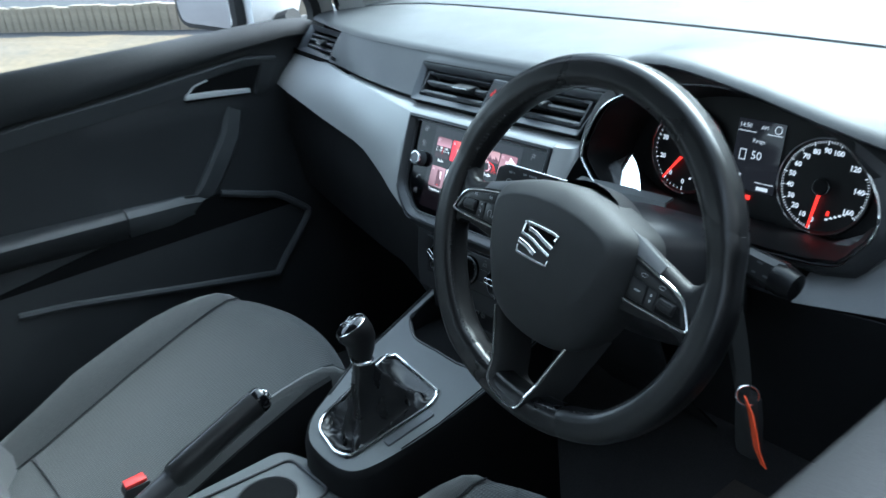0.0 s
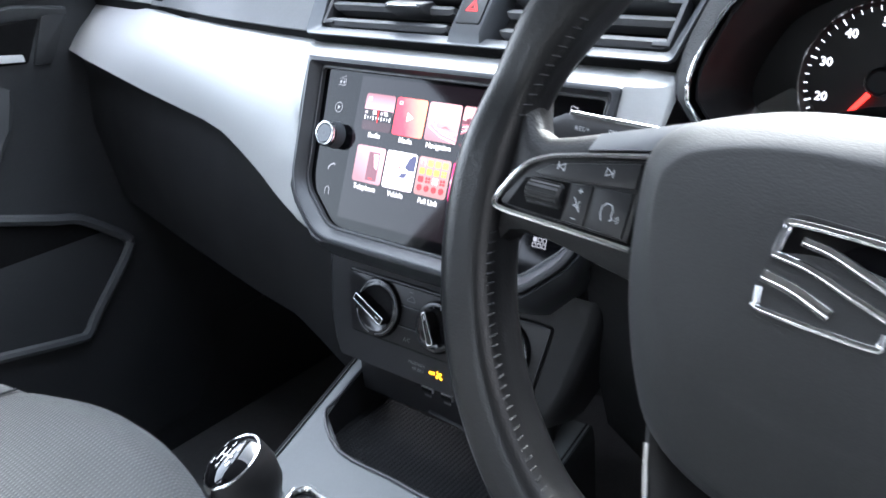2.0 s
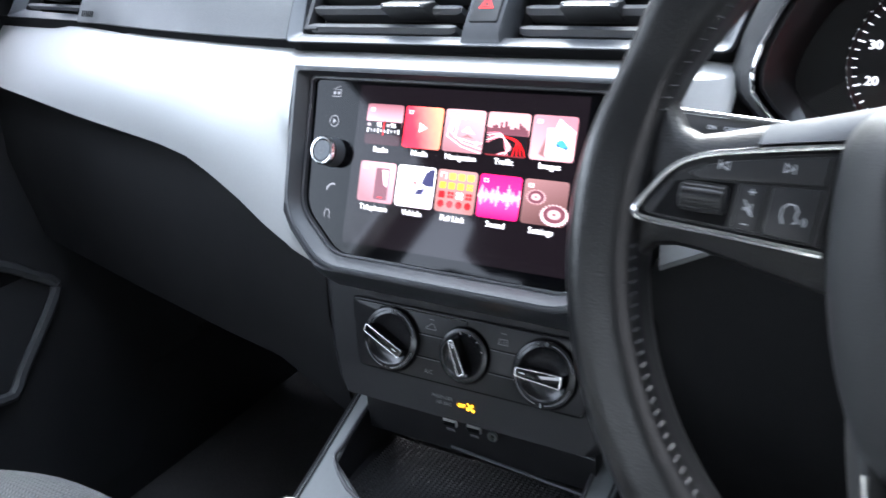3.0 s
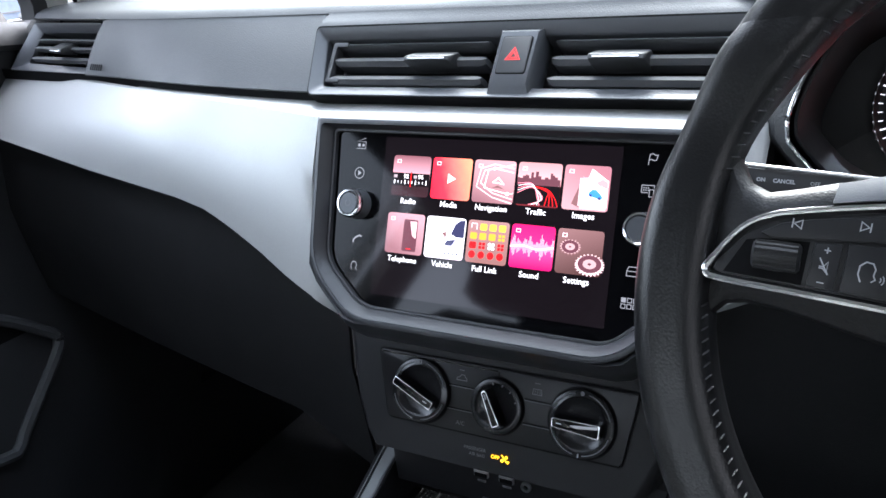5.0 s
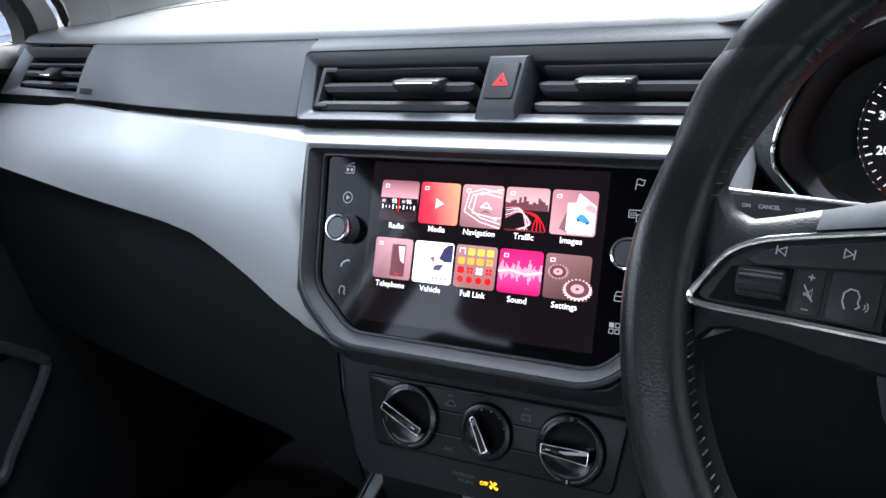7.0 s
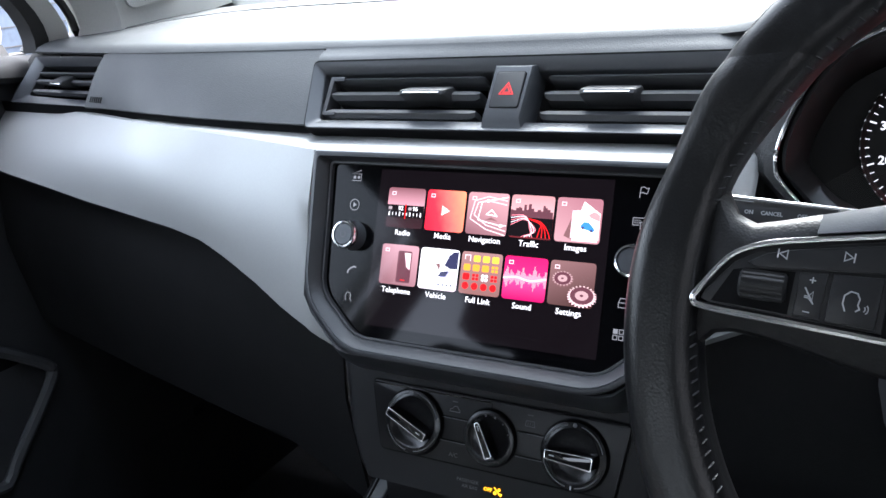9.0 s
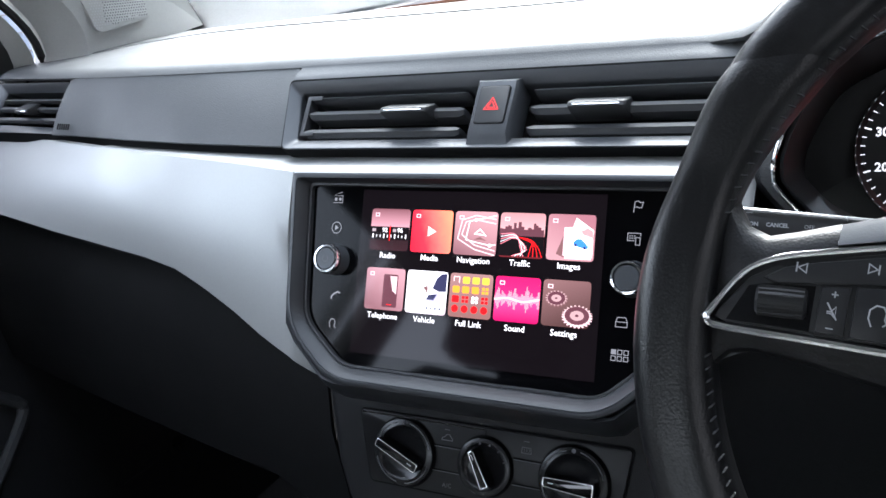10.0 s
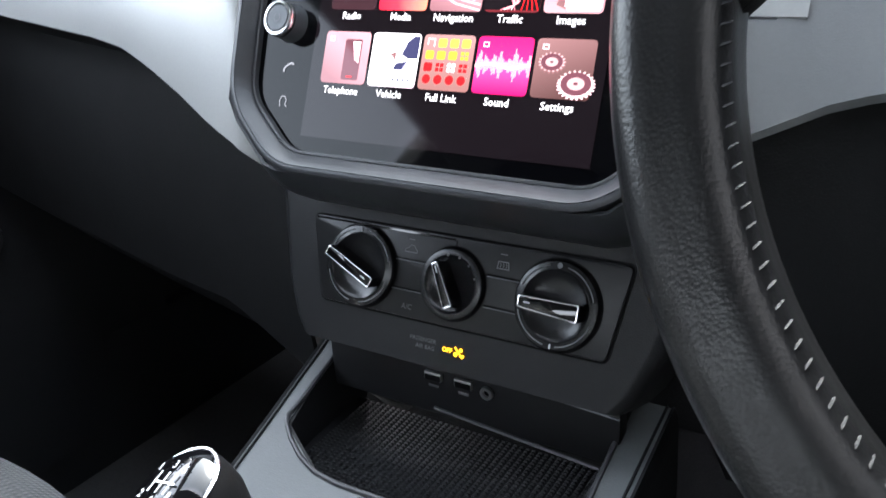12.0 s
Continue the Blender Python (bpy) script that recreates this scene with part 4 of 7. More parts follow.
# infotainment display -------------------------------------------------------------
SP = basis((0, 0.966, 0.928), 23.63)
info = thing("infotainment_display", "glossy black touch display with lit red tiles in grey bezel", "display")
gp2 = [(-0.092, -0.0745), (0.092, -0.0745), (0.126, -0.045), (0.131, 0.0505), (-0.131, 0.0505), (-0.126, -0.045)]
bo = [(-0.098, -0.088), (0.098, -0.088), (0.138, -0.052), (0.1435, 0.0585), (-0.1435, 0.0585), (-0.138, -0.052)]
ro = rounded(bo, [0.018, 0.018, 0.02, 0.004, 0.004, 0.02], 6)
rm = rounded(offset_poly(bo, 0.0042), [0.017, 0.017, 0.02, 0.004, 0.004, 0.02], 6)
rin = rounded(offset_poly(gp2, -0.002), [0.012, 0.012, 0.014, 0.004, 0.004, 0.014], 6)
rg = rounded(gp2, [0.010, 0.010, 0.012, 0.004, 0.004, 0.012], 6)
part("glass", prism(rg, -0.02, 0.0, 0.0, m=SP), SCREENGLASS, info, "glossy black glass front")
part("bezel", ring(rm, rin, -0.01, 0.0125, 0.0012, m=SP, zi=0.004), CHIN, info, "anthracite bezel sloping in to the glass")
part("bezel_inner_lip", ring(rin, rg, -0.01, 0.0035, 0.0006, m=SP), VENT, info)
part("bezel_rim", ring(ro, rm, -0.03, 0.0115, 0.0014, m=SP, zi=0.0125), CHIN, info)
# rounded chin below the display, back to the heater panel
rows = []
chin = [(-0.1428, 0.02), (-0.1385, -0.050), (-0.130, -0.0625), (-0.104, -0.0855), (-0.094, -0.0880), (0.094, -0.0880), (0.104, -0.0855), (0.130, -0.0625), (0.1385, -0.050), (0.1428, 0.02)]
for sc, dz, n in ((1.0, 0.0, 0.0095), (1.012, -0.002, 0.006), (1.018, -0.006, -0.001), (1.01, -0.011, -0.012), (0.985, -0.013, -0.03), (0.97, -0.012, -0.05)):
    rows.append([tuple(SP @ Vector((x * (1 + (sc - 1) * w), y + dz * w, 0.0095 + (n - 0.0095) * w))) for (x, y), w in zip(chin, (0.03, 0.3, 0.8, 1, 1, 1, 1, 0.8, 0.3, 0.03))])
part("chin", loft(rows, thick=0.002), CHIN, info, "rounded anthracite lower edge")

# the lit picture area, its menu tiles and their captions
LCD = glow_ramp("screen_backlight", [(0.0, (0.0012, 0.0010, 0.0018)), (0.5, (0.0022, 0.0015, 0.0024)), (1.0, (0.0034, 0.0022, 0.0030))], (0, 1), 9.0, 0.5)
scr = part("screen", flat([rect(0, -0.009, 0.176, 0.114)], 0.0003, SP), LCD, info, "dark lit screen area")
WHITE = glow("ui_white", (1.0, 0.97, 0.97), 1.0)
KEYICON = glow("ui_key_icon", (0.16, 0.16, 0.17), 1.0)
TW, TH = 0.0326, 0.0288


def tile(col, row, ramp, name):
    cx, cy = -0.0640 + 0.03265 * col, 0.0207 - 0.0410 * row
    m = SP @ Matrix.Translation((cx, cy, 0.0006))
    t = part("menu_tile", flat([rect(0, 0, TW * 0.945, TH, 0.0025, 4)], 0, Matrix.Identity(4)), ramp, scr, name, smooth=0, shift=m)
    return t


def on(t, bm, mat, name, label=""):
    """A mark on a tile, in the tile's own plane."""
    o = part(name, bm, mat, t, label, smooth=0)
    return o


I4 = Matrix.Identity(4)
UI = {}
for nm, c in {"red": (0.75, 0.01, 0.012), "deepred": (0.35, 0.01, 0.01), "orange": (0.95, 0.30, 0.03), "yellow": (0.80, 0.44, 0.05), "pink": (0.75, 0.36, 0.40), "plum": (0.10, 0.035, 0.045), "black": (0.006, 0.004, 0.005), "grey": (0.30, 0.24, 0.25), "blue": (0.05, 0.20, 0.75), "lilac": (0.42, 0.38, 0.62), "navy": (0.03, 0.03, 0.07), "hot": (0.95, 0.25, 0.30), "white": (0.95, 0.92, 0.92), "rose": (0.80, 0.52, 0.54), "cream": (0.95, 0.78, 0.70), "dust": (0.42, 0.25, 0.25), "brown": (0.17, 0.08, 0.08), "steel": (0.55, 0.36, 0.35)}.items():
    UI[nm] = glow("ui_" + nm, c)
Z1, Z2, Z3 = 0.0002, 0.0004, 0.0006
hw, hv = TW * 0.4725, TH / 2

t = tile(0, 0, glow_ramp("ui_radio", [(0, (0.03, 0.012, 0.015)), (0.4, (0.02, 0.01, 0.012)), (0.55, (0.50, 0.24, 0.27)), (1, (0.16, 0.06, 0.07))], (0, 1), 34.0, 0.5), "radio tile")
on(t, flat([rect(0, -0.0025, 2 * hw, 0.009)], Z1, I4), UI["black"], "dial_band")
on(t, flat([rect(-0.013 + 0.0029 * i, -0.0045, 0.0005 if i % 3 else 0.0009, 0.002 if i % 3 else 0.003) for i in range(10)], Z2, I4), WHITE, "scale_marks")
on(t, flat([rect(0.0005, -0.0025, 0.0007, 0.0105)], Z3, I4), UI["red"], "tuning_line")
for s, x in (("92", -0.0035), ("96", 0.0085)):
    words(s, 0.0042, x, -0.0005, Z3, I4, WHITE, t, bold=0.0001)
on(t, flat([rect(-0.0125, -0.0005, 0.003, 0.0022), rect(0.004, -0.0005, 0.0028, 0.0022)], Z2, I4), UI["grey"], "unreadable_number")
t = tile(1, 0, glow_ramp("ui_media", [(0, (0.58, 0.01, 0.03)), (0.35, (0.74, 0.03, 0.05)), (0.6, (0.86, 0.12, 0.10)), (1, (0.93, 0.27, 0.13))], (1.0, 0.3), 24.0, 0.45, noisy=0.15), "media tile")
on(t, flat([[(-0.0025, -0.0035), (0.0038, 0.0), (-0.0025, 0.0035)]], Z2, I4), UI["cream"], "play_mark")
t = tile(2, 0, glow_ramp("ui_navigation", [(0, (0.20, 0.09, 0.10)), (0.5, (0.36, 0.18, 0.19)), (1, (0.46, 0.24, 0.25))], (0.3, 1), 30.0, 0.5), "navigation tile")
for o in (0.0, 0.0028):
    on(t, stroke([(-0.0125 + o, -0.004 + o), (-0.010 + o, 0.0085 - o * 0.4), (0.000, 0.0118 - o), (0.0145, 0.0095 - o)], 0.0008, Z2, I4), UI["rose"], "road_line")
    on(t, stroke([(-0.0125 + o, -0.004 + o), (0.000, -0.0105 + o), (0.0148, -0.0138 + o)], 0.0008, Z2, I4), UI["rose"], "road_line")
on(t, stroke([(-0.0065, -0.0045), (-0.0045, 0.0078), (0.0145, 0.0120)], 0.0006, Z2, I4), UI["white"], "road_line")
on(t, stroke([(-0.0065, -0.0045), (0.0105, -0.0075), (0.0150, -0.0070)], 0.0006, Z2, I4), UI["white"], "road_line")
on(t, flat([circle(0.0, 0.0088, 0.0011, 12), circle(0.0110, -0.0076, 0.0012, 12)], Z3, I4), UI["white"], "waypoint")
on(t, flat([[(-0.001, -0.0042), (0.0035, -0.0022), (0.0085, -0.0048), (0.004, -0.0040)]], Z2, I4), UI["brown"], "arrow_shadow")
on(t, stroke([(-0.0005, -0.0005), (0.0035, 0.0028), (0.0080, -0.0015), (0.0038, -0.0006), (-0.0005, -0.0005)], 0.0008, Z3, I4), WHITE, "arrow")
t = tile(3, 0, glow_ramp("ui_traffic", [(0, (0.10, 0.012, 0.015)), (0.45, (0.18, 0.03, 0.035)), (0.6, (0.55, 0.30, 0.30)), (1, (0.42, 0.20, 0.20))], (0, 1), 34.0, 0.5), "traffic tile")
sk = [(-hw, 0.001)]
rr = random.Random(7)
xx = -hw
while xx < hw - 0.001:
    w = rr.uniform(0.0012, 0.0026)
    h = rr.uniform(0.0035, 0.0088)
    sk += [(xx, h), (min(hw, xx + w), h)]
    xx += w
sk += [(hw, 0.001)]
bmq = bmesh.new()
for a, b in zip(sk[1::2], sk[2::2]):
    bmq.faces.new([bmq.verts.new((x, y, Z1)) for x, y in ((a[0], -0.0005), (b[0], -0.0005), (b[0], b[1]), (a[0], a[1]))])
on(t, bmq, UI["plum"], "skyline")
on(t, flat([[(-hw, -hv + 0.001), (hw, -hv + 0.001), (hw, -0.0005), (-hw, -0.0005)]], Z1 * 0.7, I4), UI["black"], "road")
for i in range(5):
    on(t, stroke([tuple(p)[:2] for p in bez([(-hw + 0.001, -0.006 + 0.0016 * i, 0), (-0.004, -0.002 + 0.0006 * i, 0), (0.004 - 0.001 * i, -0.009, 0), (-0.006 + 0.002 * i, -hv + 0.001, 0)], 5)], 0.00038, Z2, I4), UI["white" if i % 2 else "hot"], "light_trail")
for i in range(4):
    on(t, stroke([tuple(p)[:2] for p in bez([(-0.002, -0.0012, 0), (0.007, -0.003 - 0.0005 * i, 0), (0.012 - 0.0018 * i, -0.008, 0), (0.0145 - 0.003 * i, -hv + 0.001, 0)], 5)], 0.0006, Z2, I4), UI["red"], "light_trail")
t = tile(4, 0, glow_ramp("ui_images", [(0, (0.42, 0.22, 0.23)), (1, (0.30, 0.12, 0.14))], (0.5, 1), 30.0, 0.5), "images tile")
on(t, flat([[(-0.0090, -0.0105), (-0.0040, -0.0125), (0.0010, 0.0010), (-0.0040, 0.0030)]], Z1, I4), UI["brown"], "photo")
on(t, flat([[(-0.0045, -0.0115), (0.0060, -0.0115), (0.0060, 0.0070), (-0.0045, 0.0062)]], Z1 + 0.0001, I4), UI["rose"], "photo")
on(t, flat([[(0.0030, 0.0125), (0.0145, 0.0050), (0.0145, -0.0120), (-0.0020, -0.0040)]], Z2, I4), UI["cream"], "photo")
on(t, flat([[(0.0065, 0.0040), (0.0105, 0.0062), (0.0142, 0.0042), (0.0145, -0.0010), (0.0095, 0.0000)]], Z2 + 0.00005, I4), UI["dust"], "photo_shade")
on(t, flat([[(-0.0030, -0.0132), (0.0138, -0.0132), (0.0142, 0.0000), (-0.0018, 0.0052)]], Z2 + 0.0001, I4), UI["white"], "photo")
on(t, flat([[(0.0020, -0.0030), (0.0022, -0.0048), (0.0105, -0.0070), (0.0118, -0.0055), (0.0095, -0.0030), (0.0070, -0.0008), (0.0042, -0.0008)]], Z3, I4), UI["blue"], "car_shape")
on(t, flat([circle(0.0036, -0.0046, 0.0009, 10), circle(0.0094, -0.0062, 0.0009, 10)], Z3 + 0.0001, I4), UI["navy"], "car_wheel")
t = tile(0, 1, glow_ramp("ui_telephone", [(0, (0.42, 0.22, 0.24)), (1, (0.20, 0.09, 0.10))], (-0.6, -1), 30.0, 0.5), "telephone tile")
on(t, flat([rect(0.0045, -0.001, 0.0115, 0.0225, 0.0012)], Z1, I4), UI["plum"], "phone")
on(t, flat([[(0.004, 0.009), (0.0095, 0.009), (0.0095, -0.003), (0.0065, -0.001)]], Z2, I4), UI["rose"], "reflection")
on(t, flat([rect(0.0045, -0.0105, 0.004, 0.0006)], Z3, I4), UI["red"], "phone_light")
t = tile(1, 1, glow_ramp("ui_vehicle", [(0, (0.62, 0.45, 0.50)), (0.4, (0.95, 0.90, 0.90)), (1, (0.9, 0.86, 0.86))], (-0.3, 1), 30.0, 0.55), "vehicle tile")
on(t, flat([[(0.0045, 0.0030), (0.0075, 0.0100), (0.0110, 0.0128), (0.0148, 0.0132), (0.0148, 0.0012), (0.0090, 0.0010)]], Z1, I4), UI["navy"], "car_window")
on(t, flat([[(-0.0005, -0.0130), (0.0000, -0.0075), (0.0050, -0.0010), (0.0148, 0.0005), (0.0148, -0.0132)]], Z1, I4), UI["lilac"], "car_flank")
on(t, flat([[(0.0000, -0.0050), (0.0020, -0.0015), (0.0085, -0.0005), (0.0060, -0.0048)]], Z2, I4), UI["navy"], "car_bonnet")
on(t, flat([[(-0.0030, 0.0030), (0.0008, 0.0045), (0.0012, 0.0020), (0.0002, -0.0010), (-0.0008, 0.0018)]], Z2, I4), UI["brown"], "mirror_shape")
on(t, flat([rect(0.0015 + 0.0032 * i, -0.0105, 0.0024, 0.0026) for i in range(4)], Z2, I4), UI["white"], "lamp_shape")
on(t, flat([rect(0.0015 + 0.0032 * i, -0.0105, 0.0014, 0.0014) for i in range(4)], Z3, I4), UI["navy"], "lamp_shape")
t = tile(2, 1, glow_ramp("ui_full_link", [(0, (0.20, 0.09, 0.08)), (1, (0.28, 0.15, 0.14))], (0, 1), 34.0, 0.5), "full link tile")
for r in range(4):
    for c in range(4):
        x, y = -0.0105 + 0.007 * c, 0.010 - 0.0063 * r
        col = ("yellow", "orange", "red", "red")[r]
        if r == 0 and c == 0:
            on(t, stroke([(x - 0.002, y - 0.001), (x - 0.002, y + 0.002), (x + 0.002, y + 0.002), (x + 0.002, y - 0.002)], 0.0007, Z2, I4), UI["rose"], "icon")
        elif (r == 1 and c == 3) or (r == 2 and c in (1, 3)):
            on(t, flat([rect(x + a, y + b, 0.0021, 0.0019) for a in (-0.0013, 0.0013) for b in (-0.0012, 0.0012)], Z2, I4), UI[col], "icon")
        elif r == 2 and c == 2:
            on(t, flat([circle(x + a, y + b, 0.0012, 10) for a in (-0.0013, 0.0013) for b in (-0.0012, 0.0012)], Z2, I4), UI["white"], "icon")
        else:
            on(t, flat([rect(x, y, 0.0052, 0.0046, 0.0011) if r < 3 else circle(x, y, 0.0025, 14)], Z2, I4), UI[col], "icon")
t = tile(3, 1, glow_ramp("ui_sound", [(0, (0.40, 0.004, 0.08)), (0.47, (0.72, 0.05, 0.20)), (0.52, (0.80, 0.18, 0.34)), (0.6, (0.64, 0.02, 0.13)), (1, (0.60, 0.01, 0.10))], (0, 1), 34.0, 0.5), "sound tile")
bmq = bmesh.new()
rr = random.Random(3)
for i in range(44):
    x = -hw + 0.0007 * i
    h = 0.0015 + 0.007 * abs(math.sin(i * 0.55) * math.sin(i * 0.23 + 0.6)) * rr.uniform(0.5, 1.1)
    bmq.faces.new([bmq.verts.new((a, b, Z1)) for a, b in ((x, -h * 0.9), (x + 0.0006, -h * 0.9), (x + 0.0006, h), (x, h))])
on(t, bmq, UI["hot"], "sound_wave")
on(t, stroke([tuple(p)[:2] for p in bez([(-hw, -0.0006, 0), (-0.006, 0.0006, 0), (0.004, -0.0012, 0), (hw, 0.0010, 0)], 5)], 0.0012, Z2, I4), UI["rose"], "sound_line")
t = tile(4, 1, glow_ramp("ui_settings", [(0, (0.05, 0.022, 0.02)), (1, (0.19, 0.095, 0.092))], (-0.4, 1), 28.0, 0.5), "settings tile")


def gear(cx, cy, r, teeth):
    p = []
    for i in range(teeth * 4):
        a = 2 * math.pi * i / (teeth * 4)
        q = r if i % 4 < 2 else r * 0.83
        p.append((cx + q * math.cos(a), cy + q * 0.92 * math.sin(a)))
    return p


for gx_, gy_, gr, nt, tone in ((-0.0062, 0.0030, 0.0072, 18, "dust"), (0.0078, -0.0068, 0.0098, 22, "steel")):
    on(t, flat([[(x, gy_ - gr * 0.12 + (y - gy_) * 0.72) for x, y in gear(gx_, gy_, gr, nt)]], Z1, I4), UI["brown" if tone == "dust" else "rose"], "gear_shade")
    on(t, flat([[(x, gy_ + (y - gy_) * 0.72) for x, y in gear(gx_, gy_, gr, nt)]], Z2, I4), UI[tone], "gear_wheel")
    on(t, flat([[(gx_ + gr * 0.80 * math.cos(q), gy_ + gr * 0.57 * math.sin(q)) for q in [2 * math.pi * i / 24 for i in range(24)]]], Z2 + 0.0001, I4), UI["plum"], "gear_hole")
    on(t, flat([[(gx_ + gr * 0.46 * math.cos(q), gy_ + gr * 0.31 * math.sin(q)) for q in [2 * math.pi * i / 20 for i in range(20)]]], Z3, I4), UI["dust"], "gear_hub")
    on(t, flat([[(gx_ + gr * 0.12 * math.cos(q), gy_ + gr * 0.08 * math.sin(q)) for q in [2 * math.pi * i / 12 for i in range(12)]]], Z3 + 0.0001, I4), UI["plum"], "gear_hole")
for i, s in enumerate(("Radio", "Media", "Navigation", "Traffic", "Images")):
    words(s, 0.0056, -0.0640 + 0.03265 * i, 0.0027, 0.0009, SP, WHITE, scr, bold=0.00003, name="caption")
for i, s in enumerate(("Telephone", "Vehicle", "Full Link", "Sound", "Settings")):
    words(s, 0.0056, -0.0640 + 0.03265 * i, -0.0388, 0.0009, SP, WHITE, scr, bold=0.00003, name="caption")


for col_ in range(5):
    for row_ in range(2):
        if (col_, row_) not in ((1, 1), (2, 1)):
            cx, cy = -0.0640 + 0.03265 * col_ - 0.0105, 0.0207 - 0.0410 * row_ + 0.0102
            part("corner_mark", stroke([(cx - 0.0014, cy - 0.0010), (cx - 0.0014, cy + 0.0010), (cx + 0.0014, cy + 0.0010), (cx + 0.0014, cy - 0.0010), (cx - 0.0014, cy - 0.0010)], 0.0006, 0.0011, SP), UI["rose"], scr, smooth=0)
# touch keys at both sides of the screen: line icons
def icon(bm):
    part("touch_key", bm, KEYICON, info, smooth=0)


zk = 0.0004
icon(stroke([(-0.1135, 0.0385), (-0.1055, 0.0385), (-0.1055, 0.0435), (-0.1135, 0.0435), (-0.1060, 0.0462)], 0.0005, zk, SP))
icon(flat([rect(-0.1112, 0.0410, 0.0022, 0.0022), circle(-0.1076, 0.0410, 0.0012, 10)], zk, SP))
icon(stroke([(x, y) for x, y in circle(-0.1085, 0.0205, 0.0040, 20)] + [(-0.1045, 0.0205)], 0.0006, zk, SP))
icon(flat([[(-0.1097, 0.0185), (-0.1066, 0.0205), (-0.1097, 0.0225)]], zk, SP))
icon(stroke([(-0.1075, -0.0305), (-0.1075, -0.0285), (-0.1055, -0.0265), (-0.1025, -0.0250), (-0.1005, -0.0258)], 0.0012, zk, SP))
icon(stroke([(-0.1065, -0.0505), (-0.1072, -0.0470), (-0.1060, -0.0445), (-0.1035, -0.0445), (-0.1022, -0.0468), (-0.1030, -0.0490), (-0.1015, -0.0505)], 0.0006, zk, SP))
icon(stroke([(0.1045, 0.0375), (0.1050, 0.0440), (0.1068, 0.0445), (0.1085, 0.0435), (0.1100, 0.0438), (0.1092, 0.0405), (0.1078, 0.0403), (0.1062, 0.0410), (0.1048, 0.0405)], 0.0005, zk, SP))
icon(stroke([(0.1062, 0.0205), (0.1020, 0.0205), (0.1020, 0.0250), (0.1098, 0.0250), (0.1098, 0.0232)], 0.0005, zk, SP))
icon(flat([rect(0.1034 + 0.0014 * i, 0.0220 + 0.0014 * j, 0.0008, 0.0008) for i in range(3) for j in range(2)], zk, SP))
icon(stroke([(0.1070, 0.0180), (0.1096, 0.0180), (0.1096, 0.0224), (0.1070, 0.0224), (0.1070, 0.0180)], 0.0005, zk, SP))
icon(stroke([(0.0985, -0.0285), (0.0995, -0.0258), (0.1045, -0.0258), (0.1055, -0.0285), (0.1055, -0.0315), (0.0985, -0.0315), (0.0985, -0.0285), (0.1055, -0.0285)], 0.0005, zk, SP))
icon(flat([rect(0.0985, -0.0465, 0.003, 0.003)], zk, SP))
for i in range(3):
    for j in range(2):
        if i or j != 1:
            icon(stroke([(0.0972 + 0.0038 * i + a, -0.0516 + 0.0038 * j + b) for a, b in ((0, 0), (0.0026, 0), (0.0026, 0.0026), (0, 0.0026), (0, 0))], 0.0005, zk, SP))
# rotary knobs
for x in (-0.1065, 0.1065):
    m = SP @ Matrix.Translation((x, -0.0025, 0.0))
    k = part("rotary_knob", lathe([(0.0, 0.0135), (0.0070, 0.0135), (0.0076, 0.0130), (0.0078, 0.0120), (0.0094, 0.0120), (0.0101, 0.0112), (0.0104, 0.0095), (0.0104, 0.002), (0.0112, 0.0)], 40, m), BEZEL, info, "black rotary knob with chrome ring")
    part("chrome_ring", lathe([(0.0079, 0.0126), (0.0084, 0.0138), (0.0096, 0.0136), (0.0103, 0.0122), (0.0106, 0.0100), (0.0104, 0.0095)], 40, m), CHROME, k, "bright chrome ring")
    if x < 0:
        part("power_mark", stroke([(0.0022 * math.cos(a), 0.0022 * math.sin(a)) for a in [math.pi * (0.65 + 1.7 * i / 10) for i in range(11)]], 0.0005, 0.0138, m), DIMPRINT, k, smooth=0)

# heater panel ---------------------------------------------------------------------
CP = basis((0.004, 0.9475, 0.790), 20.1)
hp = thing("heater_panel", "black heater control panel with three rotary dials", "control panel")
stack = [(-0.1345, 0.052), (-0.1335, 0.036), (-0.1205, -0.017), (-0.1105, -0.040), (-0.103, -0.050), (0.103, -0.050), (0.1105, -0.040), (0.1205, -0.017), (0.1335, 0.036), (0.1345, 0.052)]
part("surround", loft([[tuple(CP @ Vector((x * s, y, n))) for x, y in stack[::-1]] for s, n in ((1.02, -0.05), (1.012, -0.014), (1.004, -0.006), (0.988, -0.0035), (0.958, -0.0008), (0.940, 0.0))], closed=True, caps=True), STACK, hp, "dark surround")
pf = rounded([(-0.0885, -0.0250), (0.0940, -0.0240), (0.1020, 0.0262), (-0.1005, 0.0250)], 0.0035)
part("panel_gap", prism(offset_poly(pf, -0.0013), -0.004, 0.0006, 0, m=CP), HOLE, hp)
part("faceplate", prism(pf, -0.004, 0.0022, 0.0008, m=CP), PIANOKEY, hp, "satin black faceplate")
part("gloss_strip", flat([[(-0.0985, 0.0232), (0.0, 0.0236), (0.0, 0.0247), (-0.0985, 0.0244)]], 0.0026, CP), PIANO, hp)
for x0, x1 in ((-0.0385, -0.0165), (0.0220, 0.0430)):
    for y in (0.0085, -0.0085):
        part("groove", box(((x0 + x1) / 2, y, 0.0022), (x1 - x0, 0.0011, 0.0006), 0, m=CP), HOLE, hp, smooth=0)
        part("groove_edge", box(((x0 + x1) / 2, y - 0.0009, 0.0022), (x1 - x0, 0.0006, 0.0007), 0.0002, m=CP), BEZEL, hp)
